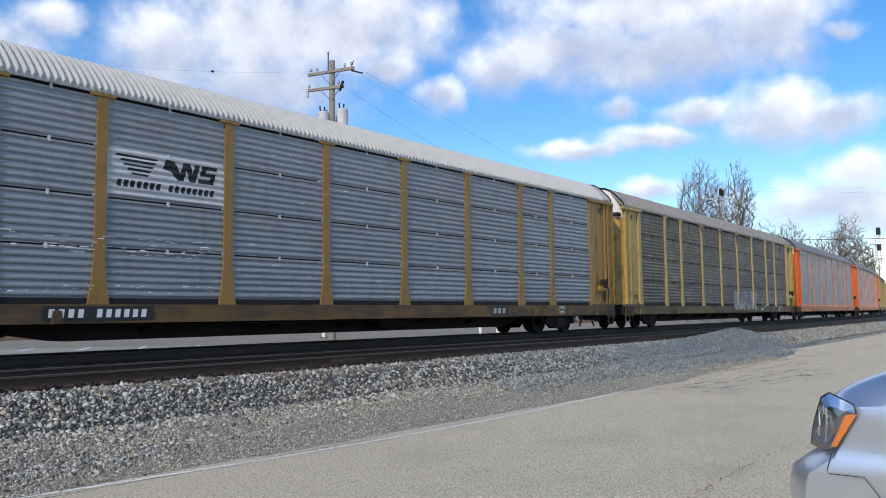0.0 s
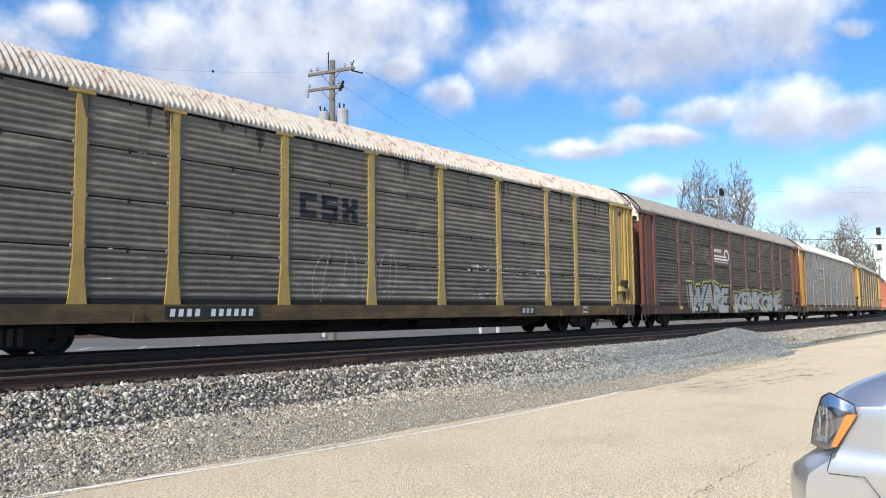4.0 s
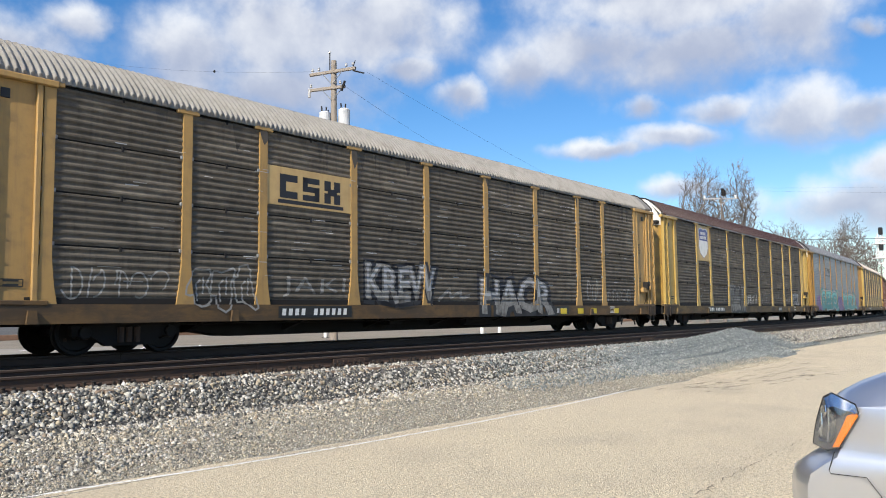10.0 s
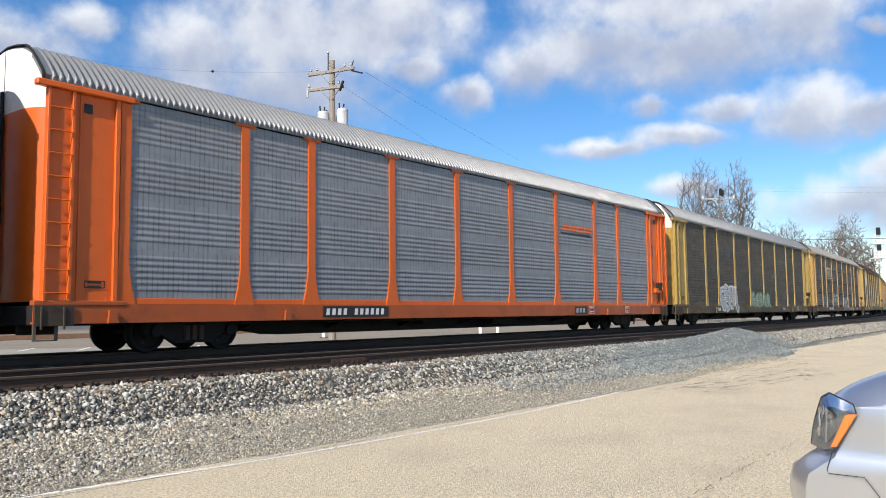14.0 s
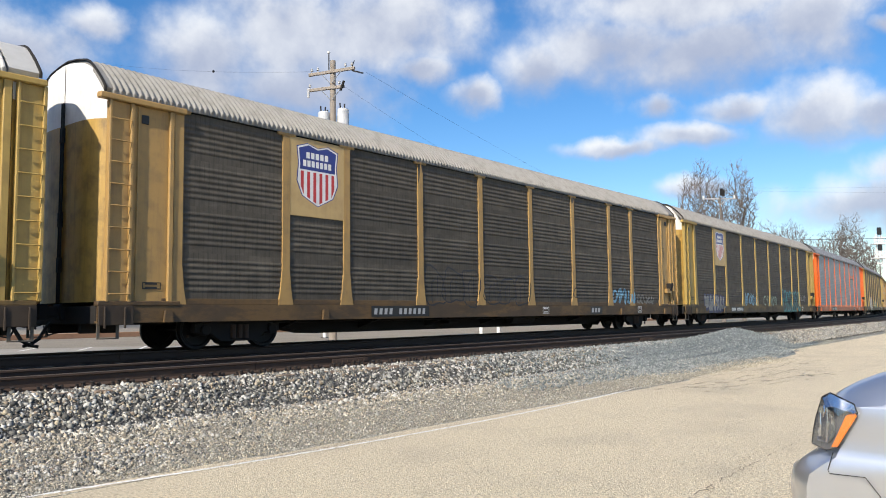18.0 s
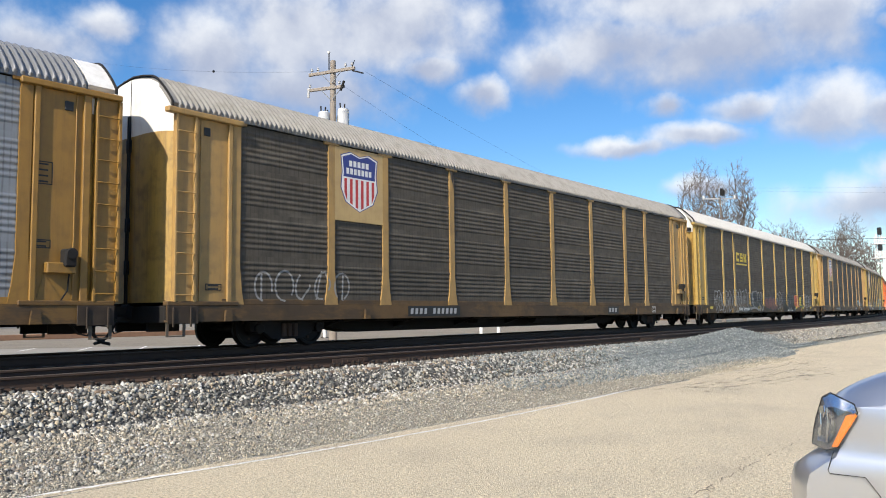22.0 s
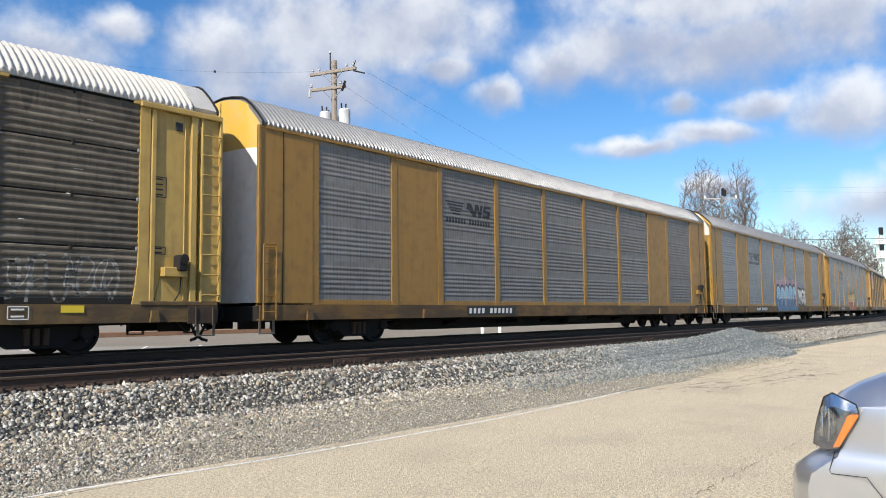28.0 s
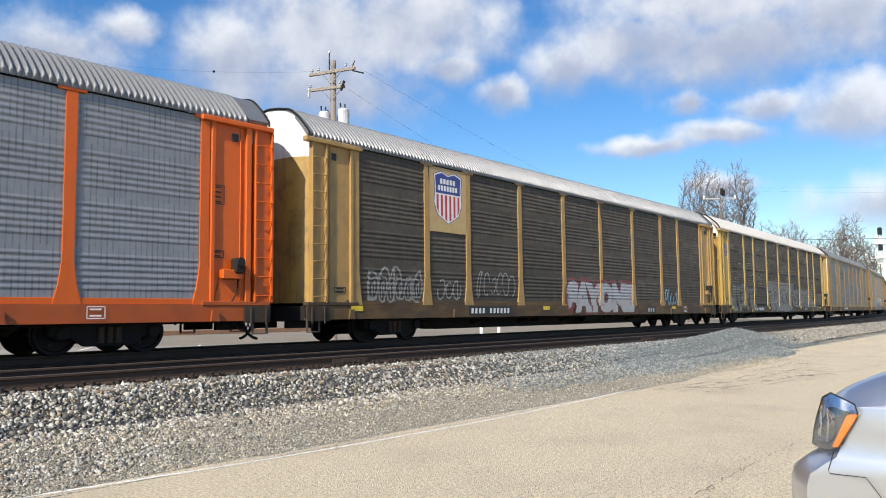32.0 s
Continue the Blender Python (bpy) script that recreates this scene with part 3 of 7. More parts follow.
def mix_place(rng, n):
    """Coarse stones strewn down from the shoulder over the fine gravel."""
    s = 1.0 + 30 * rng.random(n) ** 1.4
    lat = -4.9 - np.abs(rng.normal(0, 0.42, n))
    a, r = s / RAD, RAD - lat
    return np.stack([np.sin(a) * r, D0 + RAD - np.cos(a) * r, lat_height(lat) + rng.uniform(-.01, .015, n)], axis=1)


stones("patch_stones", "patch of coarse grey stones at the street's edge", 2600, patch_place, (0.010, 0.032), [STONE], 16)
stones("strewn_stones", "coarse stones strewn over the fine gravel", 9000, mix_place, (0.012, 0.036), [STONE, PEBBLE], 17)
stones("verge_stones", "scattered pale stones on the verge", 52000, spread(-7.1, -4.6, 1.0, 26, 1.5), (0.005, 0.017), [PEBBLE], 12)

def chip_place(rng, n):
    s = 12 + 18 * rng.random(n) ** 0.7
    lat = -6.2 + 2.3 * rng.random(n) ** 0.8
    a, r = s / RAD, RAD - lat
    return np.stack([np.sin(a) * r, D0 + RAD - np.cos(a) * r, lat_height(lat) + 0.015 + rng.uniform(0, .02, n)], axis=1)


stones("loose_chippings", "blue-grey chippings strewn over the ballast shoulder", 20000, chip_place, (0.012, 0.028), [PILE_STONE], 13)
# heap of blue-grey chippings
heap = Mesh()
n1, n2 = 70, 30
v = []
for i in range(n1 + 1):
    for j in range(n2 + 1):
        s, lat = 12 + 25.5 * i / n1, -7.2 + 3.3 * j / n2
        peak = 0.50 * math.exp(-abs((s - 28.9) / (2.9 if s < 28.9 else 2.7)) ** 1.5 - ((lat + 4.72) / 0.85) ** 2)
        tail = 0.10 * math.exp(-((s - 22.5) / 5.5) ** 4 - ((lat + 5.1) / 1.25) ** 2) * min(1.0, (s - 12) / 4)
        edge_ = -0.06 if j in (0, n2) or i in (0, n1) else -0.035
        h = float(lat_height(lat)) * (1 if s < 20 or lat > -5.2 else 0.5) + edge_ + peak + tail - max(0.0, s - 29) * (0.03 if lat < -5.3 else 0.0)
        p, _ = along(s, lat)
        v.append((p.x, p.y, h + 0.04 * noise.noise((s * 2, lat * 2, 4)) * (peak + tail) / 0.3))
heap.add(v, [(i * (n2 + 1) + j, i * (n2 + 1) + j + 1, (i + 1) * (n2 + 1) + j + 1, (i + 1) * (n2 + 1) + j) for i in range(n1) for j in range(n2)],
         ground_material("blue_grey_chipping_heap", (0.09, 0.105, 0.105), (0.26, 0.29, 0.285), 25, 1.0, 0.04, spots=(0.32, 0.345, 0.34)))
tagged(new("gravel_mound", heap.data("gravel_mound", True)), "low heap of blue-grey stone chippings by the track", "gravel heap")


HEAP = v


def heap_place(rng, n):
    p = np.array(HEAP)[rng.integers(0, len(HEAP), n)]
    p = p + np.stack([rng.uniform(-.19, .19, n), rng.uniform(-.06, .06, n), rng.uniform(-.01, .015, n)], axis=1)
    p[:, 2] = np.where(p[:, 2] < 0.03, -0.3, p[:, 2])
    return p


stones("heap_chippings", "blue-grey chippings on the heap", 26000, heap_place, (0.014, 0.032), [PILE_STONE], 14)


# ---- autorack wagons ----
HALF = 14.18
POSTS = [-11.87, -9.06, -7.12, -4.27, -1.42, 1.42, 4.27, 7.12, 9.06, 11.87]
PW = 0.21
Z0, Z1 = 1.06, 4.94
SHEETS = 4
CACHE = {}


def cached(key, make):
    if key not in CACHE:
        CACHE[key] = make()
    return CACHE[key]


RIB = {"ribbed": (7, 0.0, 0.1386, (0.0, 0.22, 0.50, 0.74, 1.0), 0.024), "new": (6, 0.12, 0.122, (0.0, 0.18, 0.50, 0.68, 1.0), 0.0125)}
FACE = {"ribbed": 1.490, "new": 1.476}      # outer face of the side posts


def rib_profile(style):
    """Pieces of one sheet's section from bottom to top: lower and upper height, depth at each."""
    n, start, p, (f0, f1, f2, f3, f4), d = RIB[style]
    out = [(0.0, start, 0, 0)] if start else []
    for i in range(n):
        a = start + i * p
        out += [(a, a + f1 * p, 0, 0), (a + f1 * p, a + f2 * p, 0, -d), (a + f2 * p, a + f3 * p, -d, -d), (a + f3 * p, a + f4 * p, -d, 0)]
    h = (Z1 - Z0) / SHEETS
    if start + n * p < h - 0.002:
        out.append((start + n * p, h, 0, 0))
    return out


def sheet_mesh(width, mat, style):
    """One pressed steel side sheet with its ribs, hung between two posts."""
    h = (Z1 - Z0) / SHEETS
    bands = rib_profile(style)
    prof = [(bands[0][2], bands[0][0])] + [(y1, z1) for _, z1, _, y1 in bands]
    if style == "ribbed":
        prof = [(0.014, 0.012), (0.0, 0.012)] + [p for p in prof if 0.012 < p[1] < h - 0.03] + [(0.0, h - 0.024), (0.014, h - 0.02)]
    m = Mesh()
    w = width / 2
    m.sweep(prof, -w, w, mat, "x", closed=False)
    if style == "ribbed":
        m.box(-0.025, 0.025, -0.035, 0.01, h - 0.075, h + 0.03, M["faded_white"] if mat == M["galv_plain"] else M["under"], 0.006)
    else:
        m.sweep([(0.014, 0.0), (0.014, h)], -w, w, mat, "x", closed=False)
    return m.data("side_sheet")


def post_mesh(mat, foot, head, style):
    """A side post with a flared foot, a head plate and the clips that hold the sheets."""
    m = Mesh()
    w, d = PW / 2, FACE[style] - 1.43
    out = [(-foot / 2, 0.93), (foot / 2, 0.93), (foot / 2 - .02, 1.04), (w + (foot / 2 - w) * .42, 1.30), (w + 0.02, 1.60), (w, 1.78)]
    out = out + [(w, 4.93), (-w, 4.93)] + [(-x, z) for x, z in out[:1:-1]]
    m.sweep(out, -d, 0.0, mat, "y")
    m.box(-head / 2, head / 2, -d - 0.016, 0.0, 4.90, 5.0, mat, 0.015)
    if style == "ribbed":
        for z in (2.04, 3.01, 3.98):
            for sx in (-1, 1):
                m.box(sx * (w + .02) - 0.026, sx * (w + .02) + 0.026, -d + .012, -0.005, z - 0.035, z + 0.035, M["galv_plain"], 0.008)
    return m.data("side_post")


ARCH = [(-1.50, 4.96), (-1.50, 5.05), (-1.45, 5.12), (-1.30, 5.29), (-1.10, 5.485), (-0.90, 5.65), (-0.74, 5.725), (-0.37, 5.80), (0.0, 5.84)]
ARCH = ARCH + [(-y, z) for y, z in ARCH[-2::-1]]


def roof_mesh(mat, hood):
    """Arched roof pressed into ribs that run across the wagon, with a plain hood over each end."""
    x0, x1, period = -13.36, 13.02, 0.1355
    n = int((x1 - x0) / period)
    nrm = []
    for i, (y, z) in enumerate(ARCH):
        a, b = ARCH[max(i - 1, 0)], ARCH[min(i + 1, len(ARCH) - 1)]
        t = Vector((b[0] - a[0], b[1] - a[1])).normalized()
        nrm.append((-t.y, t.x))
    v, c = [], len(ARCH)
    for i in range(n):
        for frac, lift in ((0.0, 0.0), (0.20, 0.0), (0.36, 0.045), (0.46, 0.056), (0.60, 0.056), (0.72, 0.040), (0.88, 0.0)):
            x = x0 + (i + frac) * period
            for j, (y, z) in enumerate(ARCH):
                k_ = lift * (0.0 if j in (0, c - 1) else 0.72 if j in (1, c - 2) else 1.0)
                v.append((x, y + nrm[j][0] * k_, z + nrm[j][1] * k_))
    rows = n * 7
    m = Mesh()
    m.add(v, [(i * c + j, i * c + j + 1, (i + 1) * c + j + 1, (i + 1) * c + j) for i in range(rows - 1) for j in range(c - 1)], mat)
    for a, b in ((-13.47, -13.33), (12.95, 13.47)):
        m.sweep([(y * 1.004, z + 0.03) for y, z in ARCH[1:-1]] + [(y * 0.96, z - 0.06) for y, z in ARCH[-2:0:-1]], a, b, hood)
    return m.data("roof")


def leaf_mesh(side, low, high, slots, split=4.55):
    """One leaf of the curved end doors: flat in the middle, turned in at the wagon's side."""
    m = Mesh()
    ny = 14
    for a, b, mat in ((1.0, split, low), (split, 9.9, high)):
        v, f = [], []
        nz = 8
        for j in range(ny + 1):
            y = 0.015 + 1.43 * j / ny
            top = float(np.interp(-y, [p[0] for p in ARCH[:9]], [p[1] for p in ARCH[:9]])) - 0.03
            for i in range(nz + 1):
                z = a + (min(b, top) - a) * i / nz
                x = -13.54 + 0.5 * (y / 1.45) ** 5
                v.append((x, y * side, z))
        f = [(j * (nz + 1) + i, j * (nz + 1) + i + 1, (j + 1) * (nz + 1) + i + 1, (j + 1) * (nz + 1) + i) for j in range(ny) for i in range(nz)]
        m.add(v, f, mat)
    for y in (0.03, 1.36):
        x = -13.54 + 0.5 * (y / 1.45) ** 5
        m.tube([(x - 0.03, y * side, 1.0), (x - 0.03, y * side, 5.0)], 0.024, low if y > 1 else M["under"], 6)
    for z, y0, y1 in ((3.05, .30, 1.0), (4.60, .62, 1.28)) if slots else ():
        a, b = sorted((side * y0, side * y1))
        m.box(-13.55, -13.48 + 0.5 * (y1 / 1.45) ** 5, a, b, z, z + .15, M["under"], 0.008)
    for z in (1.6, 2.5, 4.2):
        m.box(-13.60, -13.53, side * 0.03 - 0.035, side * 0.03 + 0.035, z, z + 0.3, M["under"], 0.01)
    return m.data("end_door", True)


def ladder_mesh(mat):
    return Mesh().box(-0.24, 0.24, 0.035, 0.055, 1.0, 4.86, mat, 0.004).data("ladder")


def stile_mesh(mat, w):
    return Mesh().box(-w / 2, w / 2, -0.03, 0.10, 1.0, 4.86, mat, 0.008).data("stile")


def rung_mesh(mat):
    m = Mesh()
    m.tube([(-0.21, 0.02, 0), (-0.205, -0.045, 0), (0.205, -0.045, 0), (0.21, 0.02, 0)], 0.014, mat, 5)
    return m.data("rung")


def recess_mesh(mat, edge):
    """The plain bay beside the ladder, set back, with a channel up its edge."""
    m = Mesh()
    m.box(-edge, 0.42, 0.06, 0.09, 0.98, 4.90, mat, 0.01)
    return m.data("end_panel")


def flush_end_mesh(mat):
    """Flush end bay of the newer wagons: a flat plate with a seam and a low ladder."""
    m = Mesh()
    m.box(-1.24, 0.42, 0.015, 0.06, 0.98, 4.96, mat, 0.012)
    m.box(-0.52, -0.505, 0.004, 0.02, 0.98, 4.96, M["under"])
    m.box(-1.24, -1.16, -0.02, 0.05, 0.98, 5.0, mat, 0.012)
    return m.data("end_panel")


def low_ladder_mesh(mat):
    m = Mesh()
    m.tube([(-1.1, -0.04, 0.62), (-1.1, -0.04, 2.28), (-1.06, -0.04, 2.32), (-0.78, -0.04, 2.32), (-0.74, -0.04, 2.28), (-0.74, -0.04, 0.62)], 0.016, mat, 5)
    return m.data("ladder")


def rail_mesh(mat):
    m = Mesh()
    m.box(-13.38, 13.38, -1.52, -1.44, 4.935, 5.02, mat, 0.01)
    return m.data("top_rail")


def sill_mesh(mat, base):
    m = Mesh()
    out = [(-1.50, 0.62), (-1.50, 0.955), (-1.36, 0.955), (-1.36, 0.93), (-1.475, 0.93), (-1.475, 0.64), (-1.40, 0.64), (-1.40, 0.60), (-1.515, 0.60), (-1.515, 0.62)]
    m.sweep(out, -13.53, 13.53, mat)
    for x in np.arange(-12.8, 12.9, 1.42):
        m.box(x - 0.012, x + 0.012, -1.47, -1.40, 0.64, 0.93, mat)
    m.box(-12.2, 12.2, -1.458, -1.43, 0.955, 1.075, base, 0.006)
    return m.data("side_sill")


def under_mesh():
    m = Mesh()
    u = M["under"]
    m.add([(x, y, z) for y in (-0.38, 0.38) for x, z in ((-13.25, .84), (-13.25, .56), (-8.9, .52), (-7.2, .25), (7.2, .25), (8.9, .52), (13.25, .56), (13.25, .84))],
          [tuple(range(8)), tuple(range(15, 7, -1))] + [(i, (i + 1) % 8, 8 + (i + 1) % 8, 8 + i) for i in range(8)], u)
    m.box(-13.48, 13.48, -1.40, 1.40, 0.84, 0.93, u, 0.01)
    for x in np.arange(-8.4, 8.5, 2.8):
        m.sweep([(-1.38, 0.80), (1.38, 0.80), (1.38, 0.70), (0.4, 0.36), (-0.4, 0.36), (-1.38, 0.66)], x - 0.06, x + 0.06, u)
    for y in (-0.95, 0.95):
        m.tube([(-9, y, 0.56), (9, y, 0.56)], 0.03, u, 6)
    m.tube([(1.0, -0.8, 0.52), (2.4, -0.8, 0.52)], 0.17, u, 10)
    m.box(-2.4, -1.9, -0.95, -0.55, 0.42, 0.78, u, 0.03)
    return m.data("underframe")


def inner_mesh():
    """Dark lining behind the side sheets, and the decks inside."""
    m = Mesh()
    for y in (-1.40, 1.40):
        m.box(-11.9, 11.9, y - 0.008, y + 0.008, 0.95, 4.97, M["under"])
    m.box(-13.0, 13.0, -1.2, 1.2, 2.70, 2.78, M["under"])
    return m.data("deck")


def coupler_mesh():
    m = Mesh()
    u = M["under"]
    m.box(12.75, 13.60, -0.16, 0.16, 0.66, 0.98, u, 0.03)
    m.box(13.55, 13.87, -0.10, 0.10, 0.72, 0.94, u, 0.03)
    m.sweep([(13.83, -0.17), (13.99, -0.19), (14.07, -0.10), (14.01, -0.03), (14.07, 0.10), (13.99, 0.18), (13.83, 0.15)], 0.68, 0.98, u, "z")
    return m.data("coupler")


def hose_mesh():
    m = Mesh()
    pts = [(13.35, -0.45, 0.72), (13.55, -0.46, 0.55), (13.71, -0.44, 0.30), (13.90, -0.38, 0.20), (14.06, -0.30, 0.17)]
    m.tube(pts, 0.036, M["hose"], 6)
    m.tube([(12.95, -0.9, 0.62), (13.15, -0.9, 0.40), (13.35, -0.85, 0.36), (13.47, -0.8, 0.55)], 0.018, M["hose"], 5)
    return m.data("air_hose")


def end_sill_mesh():
    """Cross beam under the end doors, shade put into its near-black colour, with its draught plates and the uncoupling
    lever.
    """
    m = Mesh()
    u = M["under"]
    m.box(12.98, 13.50, -1.39, 1.39, 0.58, 0.93, u, 0.02)
    for y in (-0.62, 0.62):
        m.box(12.7, 13.44, y - 0.05, y + 0.05, 0.40, 0.60, u, 0.015)
    m.tube([(13.52, -1.40, 0.66), (13.60, -1.34, 0.52), (13.62, -0.62, 0.56), (13.66, -0.2, 0.70)], 0.016, u, 5)
    return m.data("end_sill")


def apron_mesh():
    """Dark plate added over the end of the side sill, below the ladder; its colour holds shade and grime."""
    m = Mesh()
    m.box(-0.46, 0.24, -0.024, 0.0, 0.56, 0.93, M["end_shade_grime"], 0.008)
    m.box(-0.30, -0.26, -0.05, -0.02, 0.50, 0.90, M["end_shade_grime"], 0.008)
    m.box(0.10, 0.14, -0.05, -0.02, 0.50, 0.90, M["end_shade_grime"], 0.008)
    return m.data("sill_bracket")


def step_mesh():
    m = Mesh()
    for x in (-0.19, 0.19):
        m.box(x - .03, x + .03, -0.012, 0.012, 0.30, 0.64, M["step_steel"], 0.004)
    m.box(-0.19, 0.19, -0.03, 0.03, 0.30, 0.325, M["step_steel"], 0.004)
    return m.data("sill_step")


def brake_mesh(mat):
    m = Mesh()
    m.box(-0.30, 0.22, -0.16, 0.12, 1.50, 1.70, mat, 0.02)
    m.box(-0.02, 0.20, -0.22, 0.0, 1.62, 1.95, M["under"], 0.03)
    m.disc(0.1, 1.86, [(-0.25, 0.09), (-0.235, 0.11), (-0.22, 0.09)], M["under"], 14)
    m.tube([(0.12, -0.10, 1.6), (0.1, -0.08, 1.2), (-0.05, 0.0, 0.9)], 0.015, M["under"], 5)
    m.add([(-0.42, -0.02, 1.0), (0.05, -0.02, 1.0), (-0.30, -0.02, 1.5), (-0.42, 0.1, 1.0), (0.05, 0.1, 1.0), (-0.30, 0.1, 1.5)],
          [(0, 1, 2), (3, 5, 4), (0, 2, 5, 3), (1, 4, 5, 2)], mat)
    return m.data("hand_brake")


WHEEL_R = 0.42


def wheelset_mesh():
    m = Mesh()
    for sy in (-1, 1):
        rings = [(0.66, 0.08), (0.66, 0.30), (0.69, 0.33), (0.665, 0.37), (0.665, WHEEL_R + 0.028), (0.70, WHEEL_R + 0.026), (0.71, WHEEL_R), (0.80, WHEEL_R - 0.006),
                 (0.80, 0.36), (0.76, 0.33), (0.75, 0.16), (0.82, 0.13), (0.82, 0.08)]
        m.disc(0, 0, [(sy * y, r) for y, r in rings], M["wheel"], 28)
        for a in range(3):
            c, s = math.cos(a * 2.094), math.sin(a * 2.094)
            m.box(0.24 * c - 0.03, 0.24 * c + 0.03, min(sy * 0.752, sy * 0.77), max(sy * 0.752, sy * 0.77), 0.24 * s - 0.03, 0.24 * s + 0.03, M["rail"])
    m.tube([(0, -1.02, 0), (0, 1.02, 0)], 0.075, M["wheel"], 12)
    return m.data("wheelset")


def frame_mesh():
    m = Mesh()
    u = M["under"]
    out = [(-1.12, 0.36), (-1.12, 0.56), (-0.72, 0.60), (-0.42, 0.76), (0.42, 0.76), (0.72, 0.60), (1.12, 0.56), (1.12, 0.36), (0.72, 0.34), (0.45, 0.16), (-0.45, 0.16), (-0.72, 0.34)]
    m.sweep(out, -0.08, 0.08, u, "y")
    for x in (-0.89, 0.89):
        m.disc(x, WHEEL_R, [(-0.16, 0.10), (-0.15, 0.12), (0.08, 0.12)], u, 12)
    for x in (-0.17, 0.0, 0.17):
        m.tube([(x, -0.10, 0.22), (x, -0.10, 0.52)], 0.065, M["rail"], 8)
    return m.data("side_frame")


def bolster_mesh():
    m = Mesh()
    m.box(-0.2, 0.2, -1.05, 1.05, 0.46, 0.78, M["under"], 0.03)
    for x in (-0.45, 0.45):
        m.box(x - 0.07, x + 0.07, -0.85, 0.85, 0.32, 0.46, M["under"], 0.02)
    return m.data("bolster")


def clip(poly, axis, lo, hi):
    for keep, sign in ((lo, 1), (hi, -1)):
        out = []
        for i, p in enumerate(poly):
            q = poly[i - 1]
            a, b = sign * (p[axis] - keep), sign * (q[axis] - keep)
            if (a >= 0) != (b >= 0):
                t = b / (b - a)
                out.append((q[0] + (p[0] - q[0]) * t, q[1] + (p[1] - q[1]) * t))
            if a >= 0:
                out.append(p)
        poly = out
        if len(poly) < 3:
            return []
    return poly


def rib_bands(style):
    """The section of all sheets, one above the other."""
    h = (Z1 - Z0) / SHEETS
    return [(Z0 + j * h + a, Z0 + j * h + b, c, d) for j in range(SHEETS) for a, b, c, d in rib_profile(style)]


BANDS = {s: rib_bands(s) for s in ("ribbed", "new")}
STYLE, FOOT = ["ribbed"], [0.46]
EDGES_X = [-13.12] + sorted(e for p in POSTS for e in (p - PW / 2, p + PW / 2)) + [13.12]


def paint(m, poly, mat, layer=0):
    """Lays a painted shape on the wagon side, following sill, posts and the ribs of the sheets."""
    lift = 0.0012 + 0.0006 * layer
    lo, hi = min(p[1] for p in poly), max(p[1] for p in poly)
    low = clip(poly, 1, 0.6, 0.955)
    if low:
        m.add([(x, -1.5165 - lift, z) for x, z in low], [tuple(range(len(low)))], mat)
    strip = clip(poly, 1, 0.957, 1.073)
    if strip:
        m.add([(x, -1.4585 - lift, z) for x, z in strip], [tuple(range(len(strip)))], mat)
    up = clip(poly, 1, 1.0, 4.95)
    if not up:
        return
    if lo < 1.6:
        for p in POSTS:
            for sg in (-1, 1):
                side = [(sg * (x - p), z) for x, z in poly]
                wing = clip(clip(side, 0, PW / 2, FOOT[0] / 2), 1, 0.957, 1.62)
                lean_ = (FOOT[0] / 2 - PW / 2) / 0.60
                wing = clip([(x + lean_ * (z - 1.02), z) for x, z in wing], 0, -9, FOOT[0] / 2) if wing else []
                if len(wing) >= 3:
                    m.add([(p + sg * (x - lean_ * (z - 1.02)), -FACE[STYLE[0]] - .001 - lift, z) for x, z in wing], [tuple(range(len(wing)))], mat)
    for i, (a, b) in enumerate(zip(EDGES_X[:-1], EDGES_X[1:])):
        piece = clip(up, 0, a, b)
        if len(piece) < 3:
            continue
        if i % 2:
            m.add([(x, -FACE[STYLE[0]] - .001 - lift, z) for x, z in piece], [tuple(range(len(piece)))], mat)
            continue
        if i in (0, len(EDGES_X) - 2):
            m.add([(x, -1.442 - lift, z) for x, z in piece], [tuple(range(len(piece)))], mat)
            continue
        for z0, z1, y0, y1 in BANDS[STYLE[0]]:
            if z1 < lo or z0 > hi:
                continue
            band = clip(piece, 1, z0, z1)
            if len(band) >= 3:
                k_ = (y1 - y0) / (z1 - z0)
                m.add([(x, -1.4335 - lift + y0 + k_ * (z - z0), z) for x, z in band], [tuple(range(len(band)))], mat)


def blob(cx, cz, w, h, rng, lean=0.0, square=3.0, rough=0.06, n=26):
    pts = []
    ph = [rng.uniform(0, 6.28) for _ in range(3)]
    for i in range(n):
        a = 2 * math.pi * i / n
        c, s = math.cos(a), math.sin(a)
        r = 1 + rough * (math.sin(2 * a + ph[0]) + math.sin(3 * a + ph[1]) + 0.7 * math.sin(5 * a + ph[2]))
        x = math.copysign(abs(c) ** (2 / square), c) * w / 2 * r
        z = math.copysign(abs(s) ** (2 / square), s) * h / 2 * r
        pts.append((cx + x + lean * z, cz + z))
    return pts


def stroke(m, pts, w, mat, layer):
    for (x0, z0), (x1, z1) in zip(pts[:-1], pts[1:]):
        d = math.hypot(x1 - x0, z1 - z0) or 1
        nx, nz = -(z1 - z0) / d * w / 2, (x1 - x0) / d * w / 2
        ex, ez = (x1 - x0) / d * w * 0.3, (z1 - z0) / d * w * 0.3
        paint(m, [(x0 + nx - ex, z0 + nz - ez), (x0 - nx - ex, z0 - nz - ez), (x1 - nx + ex, z1 - nz + ez), (x1 + nx + ex, z1 + nz + ez)], mat, layer)


